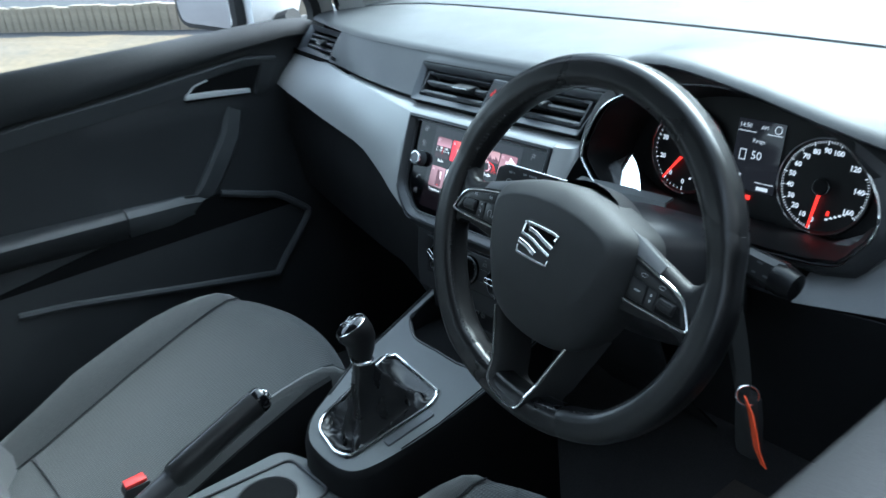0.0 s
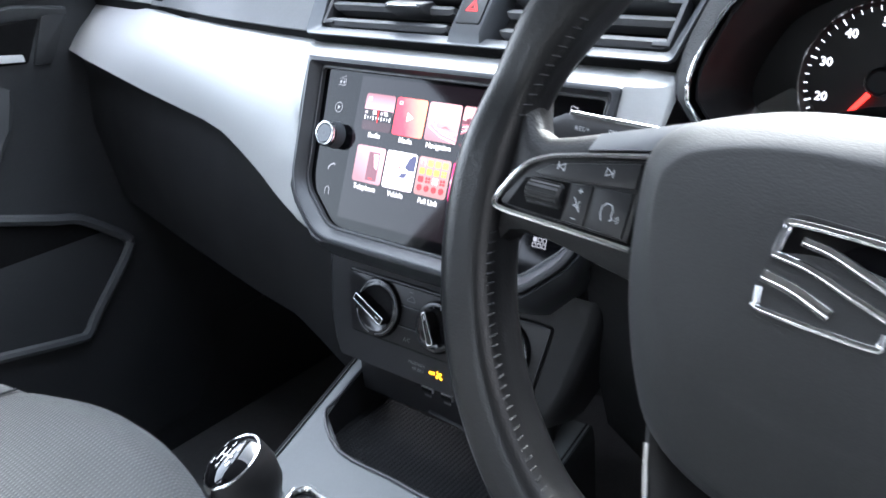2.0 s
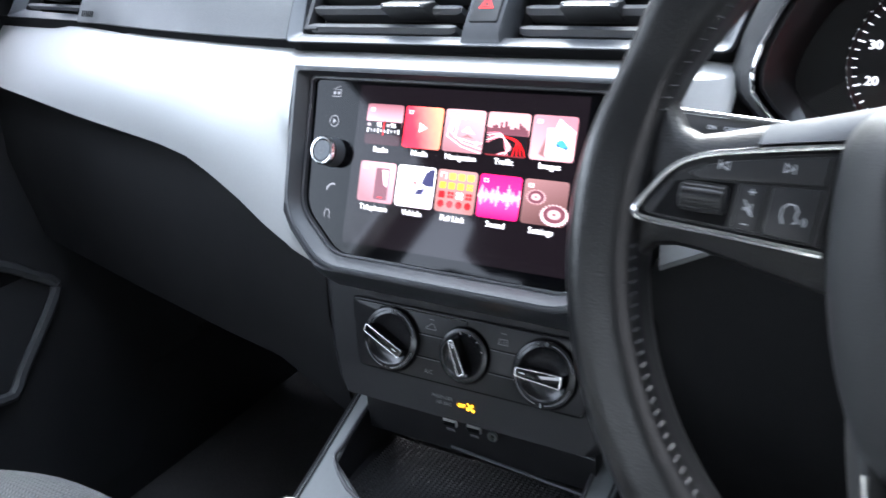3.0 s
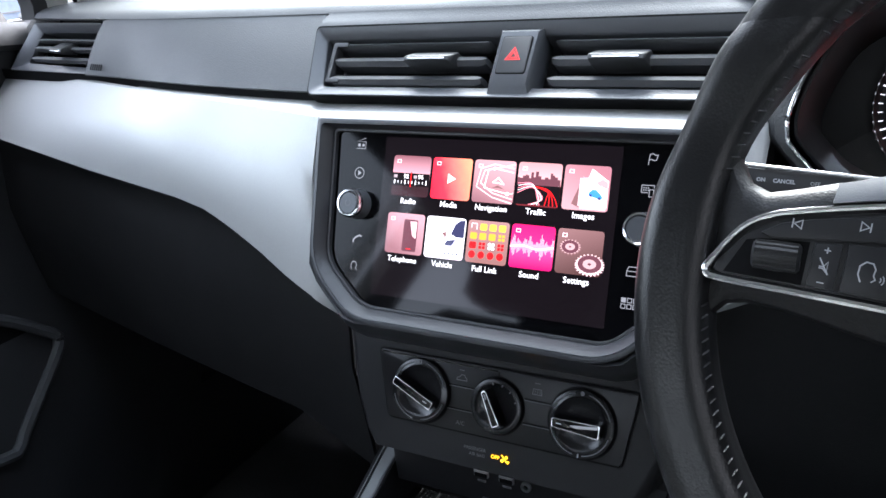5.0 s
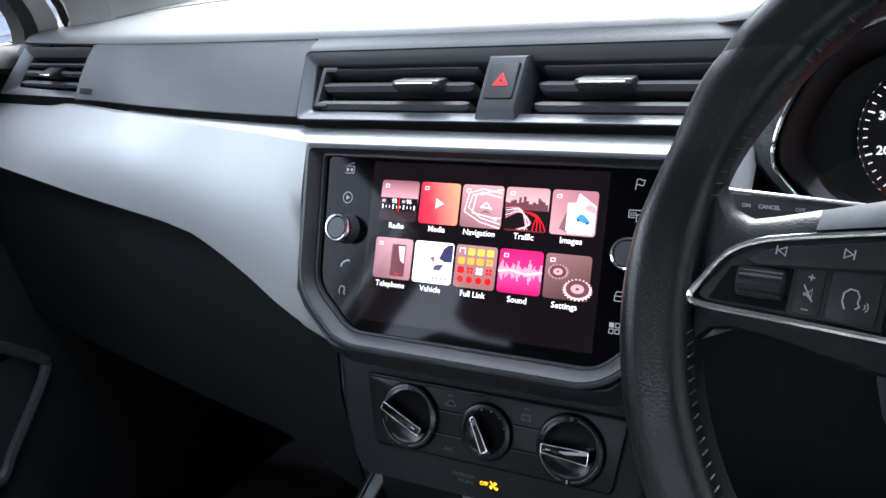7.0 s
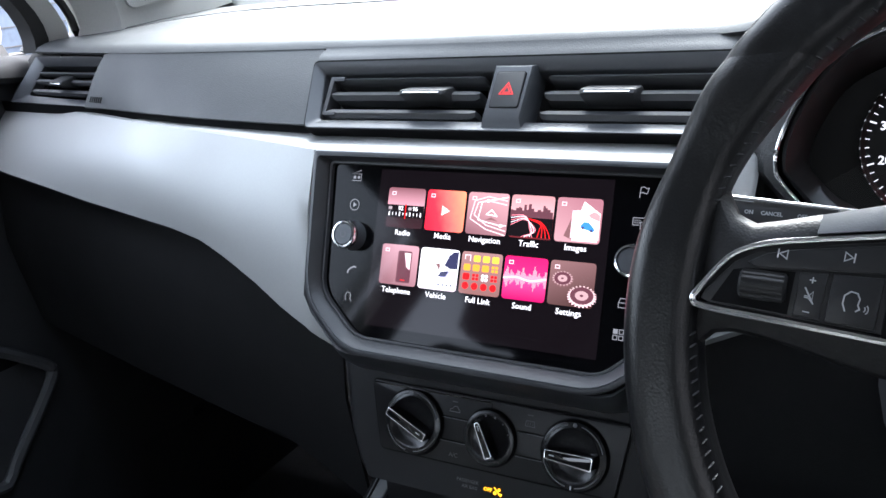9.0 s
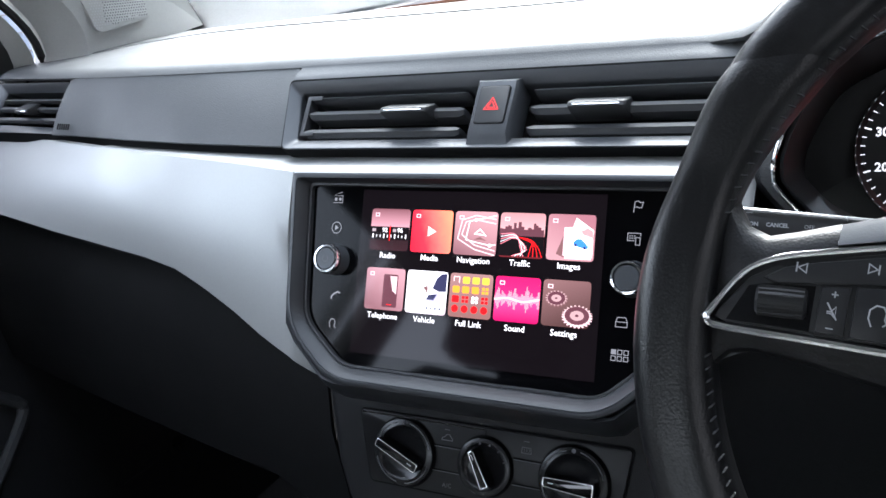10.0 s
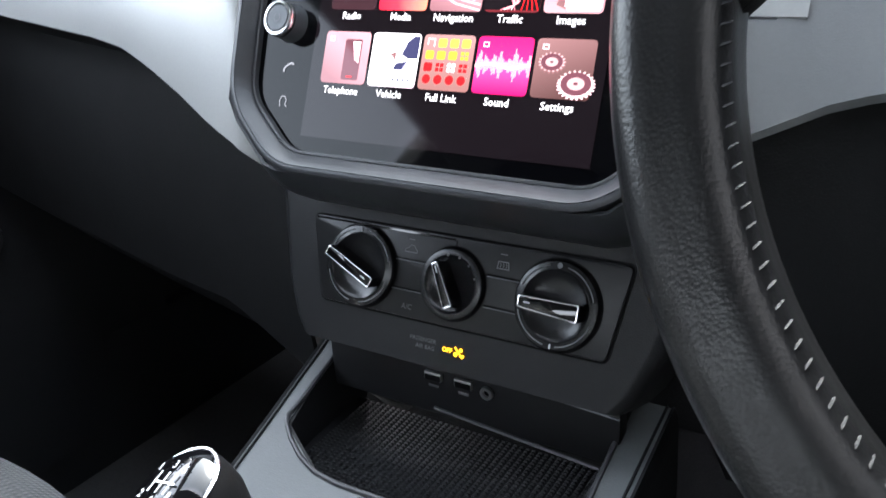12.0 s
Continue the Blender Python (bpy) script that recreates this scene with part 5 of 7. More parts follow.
part("button_edge", box((0.0010, 0.0210, 0.0022), (0.0007, 0.0060, 0.0006), 0, m=CP), HOLE, hp, smooth=0)
# printed symbols: demister, rear window, recirculation
part("button_icon", stroke([(-0.0322, 0.0128), (-0.0318, 0.0144), (-0.0300, 0.0150), (-0.0285, 0.0168), (-0.0262, 0.0168), (-0.0250, 0.0150), (-0.0240, 0.0142), (-0.0240, 0.0128), (-0.0322, 0.0128)], 0.0006, 0.0026, CP), DIMPRINT, hp, smooth=0)
part("button_icon", flat([rect(-0.0283, 0.0201, 0.0042, 0.0006), rect(0.0308, 0.0208, 0.0042, 0.0006)], 0.0026, CP), DIMPRINT, hp, smooth=0)
part("button_icon", stroke([(0.0275, 0.0130), (0.0280, 0.0168), (0.0340, 0.0168), (0.0345, 0.0130), (0.0275, 0.0130)], 0.0006, 0.0026, CP), DIMPRINT, hp, smooth=0)
for i in range(3):
    part("button_icon", stroke([(0.0292 + 0.0018 * i, 0.0138), (0.0296 + 0.0018 * i, 0.0150), (0.0291 + 0.0018 * i, 0.0162)], 0.0004, 0.0026, CP), DIMPRINT, hp, smooth=0)
words("A/C", 0.0044, -0.0265, -0.0185, 0.0026, CP, DIMPRINT, hp, name="button_lettering")
DIALFACE = material("satin_black_dial", (0.010, 0.010, 0.0108), 0.24, grain=0.04, scale=1500, blotch=0.08, spec=0.4)
for x, r, ang, L, w0, w1 in ((-0.0610, 0.0242, -24, 0.0182, 0.0032, 0.0034), (0.0018, 0.0202, -63, 0.0130, 0.0021, 0.0031), (0.0648, 0.0238, -2, 0.0168, 0.0032, 0.0048)):
    m = CP @ Matrix.Translation((x, -0.0003, 0.0016))
    part("dial_gap", lathe([(r * 1.045, 0.0009), (r * 1.0, 0.0009)], 48, m), HOLE, hp)
    d = part("dial", lathe([(0.0, 0.0020), (r * 0.52, 0.0022), (r * 0.70, 0.0034), (r * 0.77, 0.0046), (r * 0.79, 0.0050), (r * 0.815, 0.0046), (r * 0.93, 0.0046), (r * 0.97, 0.0042), (r, 0.0028), (r * 1.005, 0.0)], 56, m), DIALFACE, hp, "satin black rotary dial")
    if r > 0.021:
        for q0, q1 in ((15, 78), (-82, -18), (-165, -100), (104, 160)):
            part("scale_arc", stroke([(r * 0.885 * math.cos(a), r * 0.885 * math.sin(a)) for a in [radians(q0 + (q1 - q0) * i / 12) for i in range(13)]], 0.0007, 0.0048, m), DIMPRINT, d, smooth=0)
        part("scale_mark", flat([rect(0, r * 0.885, 0.0009, 0.0034)], 0.0050, m) if x < 0 else flat([circle(0, r * 0.885, 0.0016, 10)], 0.0050, m), DIMPRINT, d, smooth=0)
        if x > 0.03:
            part("scale_mark", flat([rect(0.0004, -r * 0.885, 0.0010, 0.0026)], 0.0050, m), PRINT, d, smooth=0)
    else:
        for i, a in enumerate((20, 48, 74, 100)):
            part("scale_mark", flat([circle(r * 0.80 * math.cos(radians(a)), r * 0.80 * math.sin(radians(a)), 0.0006 + 0.0001 * i, 8)], 0.0055, m), DIMPRINT, d, smooth=0)
    g = m @ Matrix.Rotation(radians(ang), 4, "Z")
    bar = [(-L, -w0), (L, -w1), (L, w1), (-L, w0)]
    p = part("pointer", prism(rounded(bar, 0.0014), 0.0020, 0.0142, 0.0010, m=g), PIANO, d, "gloss black pointer bar with chrome outline")
    part("chrome_edge", ring(rounded(bar, 0.0014), rounded(offset_poly(bar, 0.0009), 0.0010), 0.0138, 0.0148, 0.0003, m=g), CHROME, p, "thin chrome outline")
    part("pointer_mark", flat([rect(-L * 0.68 if x > -0.03 else L * 0.66, 0, 0.0036, 0.0007)], 0.0146, g), PRINT, p, smooth=0)
AMBER = glow("amber_lamp", (1.0, 0.42, 0.01), 1.3)
words("PASSENGER", 0.0034, -0.0140, -0.0352, 0.0007, CP, DIMPRINT, hp, name="panel_lettering")
words("AIR BAG", 0.0034, -0.0120, -0.0392, 0.0007, CP, DIMPRINT, hp, name="panel_lettering")
words("OFF", 0.0038, 0.0025, -0.0378, 0.0007, CP, AMBER, hp, bold=0.0001, name="warning_lettering")
part("warning_lamp", stroke([(0.0072, -0.0350), (0.0128, -0.0405)], 0.0010, 0.0007, CP), AMBER, hp, "amber airbag warning lamp", smooth=0)
part("warning_lamp", flat([circle(0.0082, -0.0390, 0.0014, 10), circle(0.0112, -0.0362, 0.0012, 10), rect(0.0122, -0.0392, 0.0030, 0.0014)], 0.0008, CP), AMBER, hp, smooth=0)
# sockets below
up = thing("socket_panel", "black panel with two USB sockets and an audio socket", "socket panel")
part("panel", box((0.002, 0.960, 0.722), (0.198, 0.012, 0.056), 0.002), STACK, up)
for x in (-0.017, 0.004):
    s = part("usb_socket", box((x, 0.9535, 0.7215), (0.0120, 0.003, 0.0056), 0.0006), DULLCHROME, up, "USB socket")
    part("opening", box((x, 0.9518, 0.721), (0.0104, 0.001, 0.0032), 0.0), HOLE, s, smooth=0)
    part("unreadable_lettering", box((x, 0.9528, 0.715), (0.007, 0.0006, 0.0018), 0.0), DIMPRINT, up, smooth=0)
part("audio_socket", lathe([(0.0022, 0), (0.0022, 0.002), (0.0040, 0.002), (0.0042, 0.0)], 20, basis((0.0205, 0.9525, 0.7205), 0)), DULLCHROME, up, "round audio socket")
part("tray_lip", tube([(-0.018, 0.9535, 0.6985), (0.090, 0.9535, 0.6900)], 0.0012, 8), BEZEL, up)
# pale tube stands in for the highlight along this edge
part("edge_highlight", tube([(0.021, 0.9395, 0.7405), (0.106, 0.9395, 0.7355)], 0.0008, 8), BEZEL, up)

# instrument cluster ----------------------------------------------------------------
IP = basis((0.351, 1.078, 0.977), 14.0)
clu = thing("instrument_cluster", "lit instrument cluster with two round dials under a hood", "instrument cluster")
lipP = [(0.1825, 0.979), (0.1818, 0.992), (0.188, 1.012), (0.2025, 1.038), (0.223, 1.053), (0.25, 1.0635), (0.283, 1.0740), (0.34, 1.0805), (0.41, 1.0755), (0.47, 1.056), (0.515, 1.022), (0.530, 0.985), (0.515, 0.955), (0.475, 0.935), (0.27, 0.935), (0.213, 0.952), (0.193, 0.967)]
lipP = [tuple(p)[:2] for p in bez([(x, z, 0) for x, z in lipP + [lipP[0]]], 3)][:-1]


def lip_y(z):
    return 0.990 + 0.22 * (z - 0.98)


def dilate(k, dy, zc=1.0, xc=0.362):
    return [(xc + (x - xc) * k, lip_y(z) + dy, zc + (z - zc) * k) for x, z in lipP]


backk = [(0.351 + (x - 0.362) * 0.90, 1.078 + 0.25 * (0.977 + (z - 0.997) * 0.86 - 0.977) - 0.002, 0.977 + (z - 0.997) * 0.86) for x, z in lipP]
part("tunnel", loft([dilate(0.985, 0.004), dilate(0.96, 0.03), backk], closed=True, thick=0.002), DIALBLACK, clu, "dark recessed surround")
chr_path = [tuple(p) for p in bez(dilate(1.0, -0.002) + [dilate(1.0, -0.002)[0]], 5)][:-1]
part("chrome_line", tube(chr_path, 0.0012, 8, closed=True), CHROME, clu, "thin chrome line")
# surround between the chrome line and the dash, and hood underside
outer = []
for (x, z) in lipP:
    if x < 0.225 and z > 0.955:
        outer.append((x - 0.0140, lip_y(z) + 0.010, z + 0.006 * max(0.0, z - 1.0) / 0.04))
    elif z > 1.03:
        outer.append((x, lerp(x, HX, HY) + 0.001, lerp(x, HX, HZ) - 0.009))
    else:
        outer.append((0.362 + (x - 0.362) * 1.10, lip_y(z) + 0.010, 0.995 + (z - 0.995) * 1.22))
part("hood_rim", loft([dilate(1.0, -0.001), [tuple((Vector(a) * 0.5 + Vector(b) * 0.5) + Vector((0, -0.004, 0))) for a, b in zip(dilate(1.0, 0), outer)], outer, [(a, b + 0.03, c) for a, b, c in outer]], closed=True, thick=0.002), CLUSTERWALL, clu, "dark grey hood rim")
part("face", flat([[(x * 1.0, y) for x, y in [(-0.185, -0.066), (0.185, -0.066), (0.19, 0.0), (0.15, 0.075), (0.0, 0.095), (-0.15, 0.075), (-0.19, 0.0)]]], -0.001, IP), DIALBLACK, clu, "matt black dial face")
RED = glow("needle_red", (1.0, 0.03, 0.02), 1.2)
DIALW = glow("dial_white", (0.85, 0.85, 0.88), 0.6)
REDZONE = glow("red_zone", (0.5, 0.02, 0.02), 0.8)


def dial(cx, cy, r, nums, a0, a1, needle, ticks, red_from=None):
    """A round dial: scale from angle a0 (at the first number) round to a1."""
    m = IP @ Matrix.Translation((cx, cy, 0.002))
    d = part("dial", lathe([(0.0, 0.0), (r * 0.93, 0.0), (r * 0.97, 0.003), (r, 0.004), (r * 1.02, 0.0)], 56, m), DIALBLACK, clu, "round black dial")
    part("rim", lathe([(r * 0.985, 0.0035), (r * 1.0, 0.0052), (r * 1.015, 0.0035), (r * 1.0, 0.002)], 56, m), DULLCHROME, d, "thin grey rim")
    bm1 = []
    for i in range(ticks + 1):
        a = radians(a0 + (a1 - a0) * i / ticks)
        ln, w = (0.085, 0.0010) if i % 5 == 0 else (0.055, 0.0006)
        c, s = math.cos(a), math.sin(a)
        p = [(r * (0.94 - ln), -w / 2), (r * 0.94, -w / 2), (r * 0.94, w / 2), (r * (0.94 - ln), w / 2)]
        bm1.append([(x * c - y * s, x * s + y * c) for x, y in p])
    part("scale", flat(bm1, 0.0008, m), DIALW, d, smooth=0)
    for i, s in enumerate(nums):
        if not s:
            continue
        a = radians(a0 + (a1 - a0) * i / (len(nums) - 1))
        words(s, r * 0.155, r * 0.73 * math.cos(a), r * 0.73 * math.sin(a), 0.001, m, DIALW, d, bold=0.0002, name="numeral")
    a = radians(needle)
    part("needle", prism([(x * math.cos(a) - y * math.sin(a), x * math.sin(a) + y * math.cos(a)) for x, y in ((r * 0.16, -r * 0.035), (r * 0.90, -r * 0.018), (r * 0.90, r * 0.018), (r * 0.16, r * 0.035))], 0.004, 0.0055, 0, m=m), RED, d, "lit red needle")
    part("needle_hub", lathe([(0.0, 0.009), (r * 0.13, 0.009), (r * 0.165, 0.0075), (r * 0.17, 0.002)], 28, m), PIANOKEY, d, "black needle cap")
    part("hub_ring", lathe([(r * 0.165, 0.0078), (r * 0.185, 0.0070), (r * 0.19, 0.0030)], 28, m), DULLCHROME, d)
    if red_from is not None:
        part("red_zone", stroke([(r * 0.90 * math.cos(radians(q)), r * 0.90 * math.sin(radians(q))) for q in np.linspace(red_from, a1, 12)], 0.0022, 0.0006, m), REDZONE, d, "red zone of the scale", smooth=0)
    return m, d


rm1, rd = dial(-0.082, 0.002, 0.0495, ["0", "10", "20", "30", "40", "50", "60", "70", "80"], 268, -10, 233, 40, 60)
sm1, sd = dial(0.083, -0.004, 0.0495, ["0", "10", "20", "30", "40", "50", "60", "70", "80", "90", "100", "", "120", "", "140", "", "160"], 262, -34, 262, 80)
part("warning_light", flat([rect(0.016, 0.008, 0.003, 0.007)], 0.001, rm1), RED, rd, "red warning light", smooth=0)
part("small_gauge", flat([rect(0.008 + 0.0042 * i, -0.031 + 0.0018 * i, 0.003, 0.002) for i in range(5)], 0.001, rm1), DIALW, rd, smooth=0)
part("small_gauge", flat([rect(0.010 + 0.0042 * i, -0.032 + 0.0022 * i, 0.003, 0.002) for i in range(5)], 0.001, sm1), DIALW, sd, smooth=0)
part("warning_light", flat([rect(0.010, -0.026, 0.003, 0.005)], 0.001, sm1), RED, sd, smooth=0)
lcd = part("trip_display", flat([rect(0.002, 0.012, 0.056, 0.076)], 0.0012, IP), glow("trip_backlight", (0.010, 0.010, 0.012), 1.0), clu, "small grey trip display")
DW = glow("trip_white", (0.75, 0.75, 0.78), 0.6)
words("14:50", 0.0068, -0.017, 0.043, 0.0016, IP, DW, lcd)
words("AM", 0.006, 0.006, 0.043, 0.0016, IP, DW, lcd)
part("assist_mark", stroke(circle(0.022, 0.043, 0.004, 16) + [(0.026, 0.043)], 0.0008, 0.0016, IP), DW, lcd, smooth=0)
part("divider", stroke([(-0.025, 0.037), (-0.003, 0.037)], 0.0008, 0.0016, IP), DW, lcd, smooth=0)
part("divider", stroke([(0.010, 0.037), (0.028, 0.037)], 0.0008, 0.0016, IP), DW, lcd, smooth=0)
words("Range", 0.0062, 0.002, 0.028, 0.0016, IP, DW, lcd)
words("50", 0.013, 0.002, 0.012, 0.0016, IP, DW, lcd)
part("pump_mark", stroke([(-0.018, 0.006), (-0.018, 0.017), (-0.011, 0.017), (-0.011, 0.006), (-0.018, 0.006)], 0.001, 0.0016, IP), DW, lcd, smooth=0)
part("unreadable_lettering", flat([rect(-0.018, -0.011, 0.012, 0.003), rect(0.016, -0.022, 0.014, 0.004), rect(-0.018, -0.022, 0.008, 0.003)], 0.0016, IP), DW, lcd, smooth=0)
part("divider", stroke([(0.006, -0.016), (0.028, -0.016)], 0.0008, 0.0016, IP), DW, lcd, smooth=0)
part("warning_light", flat([rect(-0.002, -0.034, 0.012, 0.005)], 0.001, IP), RED, clu, smooth=0)
# bulged end of the clear lens left of the dials, in which the side window shows
ln = Vector((-0.26, -0.865, 0.43)).normalized()
lu = Vector((0.957, -0.288, 0)).normalized()
LM = Matrix((lu, ln.cross(lu), ln)).transposed().to_4x4()
LM.translation = (0.215, 1.004, 0.957)
rows = []
for (u0, v0), (u1, v1) in zip([(0.0160, 0.0330), (-0.0010, 0.0200), (-0.0185, 0.0065), (-0.004, -0.010), (0.018, -0.018)], [(0.0177, 0.0336), (0.0320, 0.0265), (0.0430, 0.0178), (0.0545, 0.004), (0.0594, -0.0050)]):
    us = [(u0 + (u1 - u0) * k / 8, v0 + (v1 - v0) * k / 8) for k in range(9)]
    rows.append([(u, v, -(u * u + v * v) / 4.0) for u, v in us])
tagged(part("lens_end", loft(rows, m=LM), LENS, clu, "clear bulged end of the lens", smooth=80)).visible_shadow = False

# steering wheel ---------------------------------------------------------------------
WP = basis((0.334, 0.803, 0.970), 20.4, roll=-6.0)
wheel = thing("steering_wheel", "black leather steering wheel with three spokes and chrome trim", "steering wheel")
WR = 0.165


def rim_pt(a, b, r0, fat=1.0):
    """A point of the rim: a round the wheel, b round its section."""
    flatb = 1.0 - 0.045 * max(0.0, -math.sin(a) - 0.80) / 0.20
    R = WR * flatb
    rr = r0 * fat * (1.0 - 0.080 * math.cos(4 * b))
    return ((R + rr * math.cos(b)) * math.cos(a), (R + rr * math.cos(b)) * math.sin(a), 1.12 * rr * math.sin(b))


def fatness(a):
    """The rim is waisted just above the side spokes and a little thicker below them."""
    f = 1.03
    for c in (math.radians(166), math.radians(14)):
        d = (a - c + math.pi) % (2 * math.pi) - math.pi
        f -= 0.17 * math.exp(-(d / 0.15) ** 2)
    return f


NB = 32
segs = [("upper_rim", 29, 149, "smooth black leather rim section"), ("left_grip", 149, 242, "grained leather grip"), ("lower_rim", 242, 292, "smooth black leather lower rim"), ("right_grip", 292, 389, "grained leather grip")]
for nm, a0, a1, lb in segs:
    rows = []
    k = int((a1 - a0) / 2)
    for i in range(k + 1):
        a = radians(a0 + (a1 - a0) * i / k)
        pinch = 1.0 - 0.035 * math.exp(-(i / 0.7) ** 2) - 0.035 * math.exp(-((k - i) / 0.7) ** 2)
        skew = radians(4.5) * (math.exp(-(math.degrees(a - radians(149)) / 9) ** 2) - math.exp(-(math.degrees((a + radians(180)) % (2 * math.pi) - radians(209)) / 9) ** 2))
        rows.append([rim_pt(a + skew * math.cos(2 * math.pi * j / NB), 2 * math.pi * j / NB, 0.0155, fatness(a) * pinch) for j in range(NB)])
    part(nm, loft(rows, closed=True, caps=True, m=WP), LEATHER if "grip" in nm else SMOOTHLEATHER, wheel, lb)
# stitches along the inner side of the grips
st_me = None
for a0, a1 in ((104, 147), (151, 169), (189, 240), (299, 351), (11, 27)):
    k = int((a1 - a0) / 1.75)
    for i in range(k + 1):
        a = radians(a0 + (a1 - a0) * i / k)
        b = radians(152)
        p = Vector(rim_pt(a, b, 0.0157, fatness(a)))
        q = Vector(rim_pt(a + 0.010, b - 0.26, 0.0159, fatness(a)))
        d = (q - p).normalized()
        out = Vector((math.cos(b) * math.cos(a), math.cos(b) * math.sin(a), math.sin(b)))
        s = d.cross(out).normalized()
        m4 = Matrix((d, s, out)).transposed().to_4x4()
        m4.translation = (p + q) / 2
        if st_me is None:
            st = part("stitch", loft([[(-0.0024, 0, 0), (-0.0024, 0.0001, 0), (-0.0024, 0, 0.0001)], [(-0.0013, -0.00042, -0.0002), (-0.0013, 0.00042, -0.0002), (-0.0013, 0, 0.0004)], [(0.0013, -0.00042, -0.0002), (0.0013, 0.00042, -0.0002), (0.0013, 0, 0.0004)], [(0.0024, 0, 0), (0.0024, 0.0001, 0), (0.0024, 0, 0.0001)]], closed=True, caps=True), THREAD, wheel, "grey thread stitch", shift=WP @ m4)
            st_me = st
        else:
            s2 = st_me.copy()
            scene.collection.objects.link(s2)
            s2.matrix_basis = WP @ m4
# hub: outline of its foot, and of the soft crease round its front
hub = [(0.0, 0.0600), (0.035, 0.0555), (0.060, 0.0485), (0.078, 0.0405), (0.0858, 0.0305), (0.0866, 0.0190), (0.0830, -0.0100), (0.0765, -0.0350), (0.0660, -0.0600), (0.0530, -0.0790), (0.0300, -0.0900), (0.0, -0.0930)]
pad = [(0.0, 0.0420), (0.026, 0.0405), (0.046, 0.0368), (0.0605, 0.0315), (0.0680, 0.0245), (0.0695, 0.0150), (0.0660, -0.0030), (0.0605, -0.0170), (0.0530, -0.0290), (0.0430, -0.0375), (0.0240, -0.0440), (0.0, -0.0460)]
round_off = lambda h: [tuple(p)[:2] for p in bez([(x, y, 0) for x, y in h + [(-x, y) for x, y in h[-2:0:-1]] + h[:1]], 4)][:-1]
hubp, padp = round_off(hub), round_off(pad)
rows = []
for f, k, n in ((0.0, 0.97, -0.030), (0.0, 0.995, -0.012), (0.0, 1.0, 0.002), (0.02, 1.0, 0.010), (0.10, 1.0, 0.0165), (0.25, 1.0, 0.0225), (0.48, 1.0, 0.0282), (0.74, 1.0, 0.0330), (0.90, 1.0, 0.0355), (0.97, 1.0, 0.0362), (1.0, 1.0, 0.0364), (1.0, 0.975, 0.0366), (1.0, 0.93, 0.0370), (1.0, 0.80, 0.0384), (1.0, 0.6, 0.0399), (1.0, 0.35, 0.0410), (1.0, 0.02, 0.0414)):
    rows.append([((x + (u - x) * f) * k, (y + (v - y) * f + 0.005) * k - 0.005, n) for (x, y), (u, v) in zip(hubp, padp)])
part("airbag_cover", loft(rows, closed=True, caps=True, m=WP), HUBSKIN, wheel, "domed grey vinyl airbag cover", smooth=60)
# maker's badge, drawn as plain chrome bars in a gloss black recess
bd = WP @ Matrix.Translation((-0.0015, 0.0030, 0.0405))
edge = rounded([(-0.0222, -0.0155), (0.0182, -0.0155), (0.0212, 0.0178), (-0.0195, 0.0178)], 0.005)
bdg = part("badge", prism(edge, -0.004, 0.0005, 0.0004, m=bd), PIANO, wheel, "chrome and black badge")
part("badge_recess", ring(offset_poly(edge, -0.0016), edge, -0.004, 0.0008, 0.0004, m=bd, zi=0.0004), HUBSKIN, bdg)
for bar, w in (([(-0.0205, 0.0055), (-0.0192, 0.0135), (-0.0160, 0.0162), (0.0188, 0.0162), (0.0194, 0.0105)], 0.0026),
               ([(-0.0130, 0.0112), (-0.0040, 0.0100), (0.0080, 0.0062), (0.0188, 0.0030)], 0.0036),
               ([(-0.0212, 0.0046), (-0.0090, 0.0032), (0.0040, -0.0006), (0.0175, -0.0042)], 0.0030),
               ([(-0.0218, -0.0032), (-0.0120, -0.0046), (-0.0040, -0.0072), (0.0010, -0.0088)], 0.0050),
               ([(-0.0220, -0.0068), (-0.0212, -0.0120), (-0.0185, -0.0140), (0.0140, -0.0140), (0.0172, -0.0118), (0.0180, -0.0085)], 0.0024)):
    part("badge_bar", tube(bez([(x, y, 0.0010) for x, y in bar], 4), w * 0.5, 10, m=bd, flat=0.45), CHROME, bdg, "mirror chrome bar")

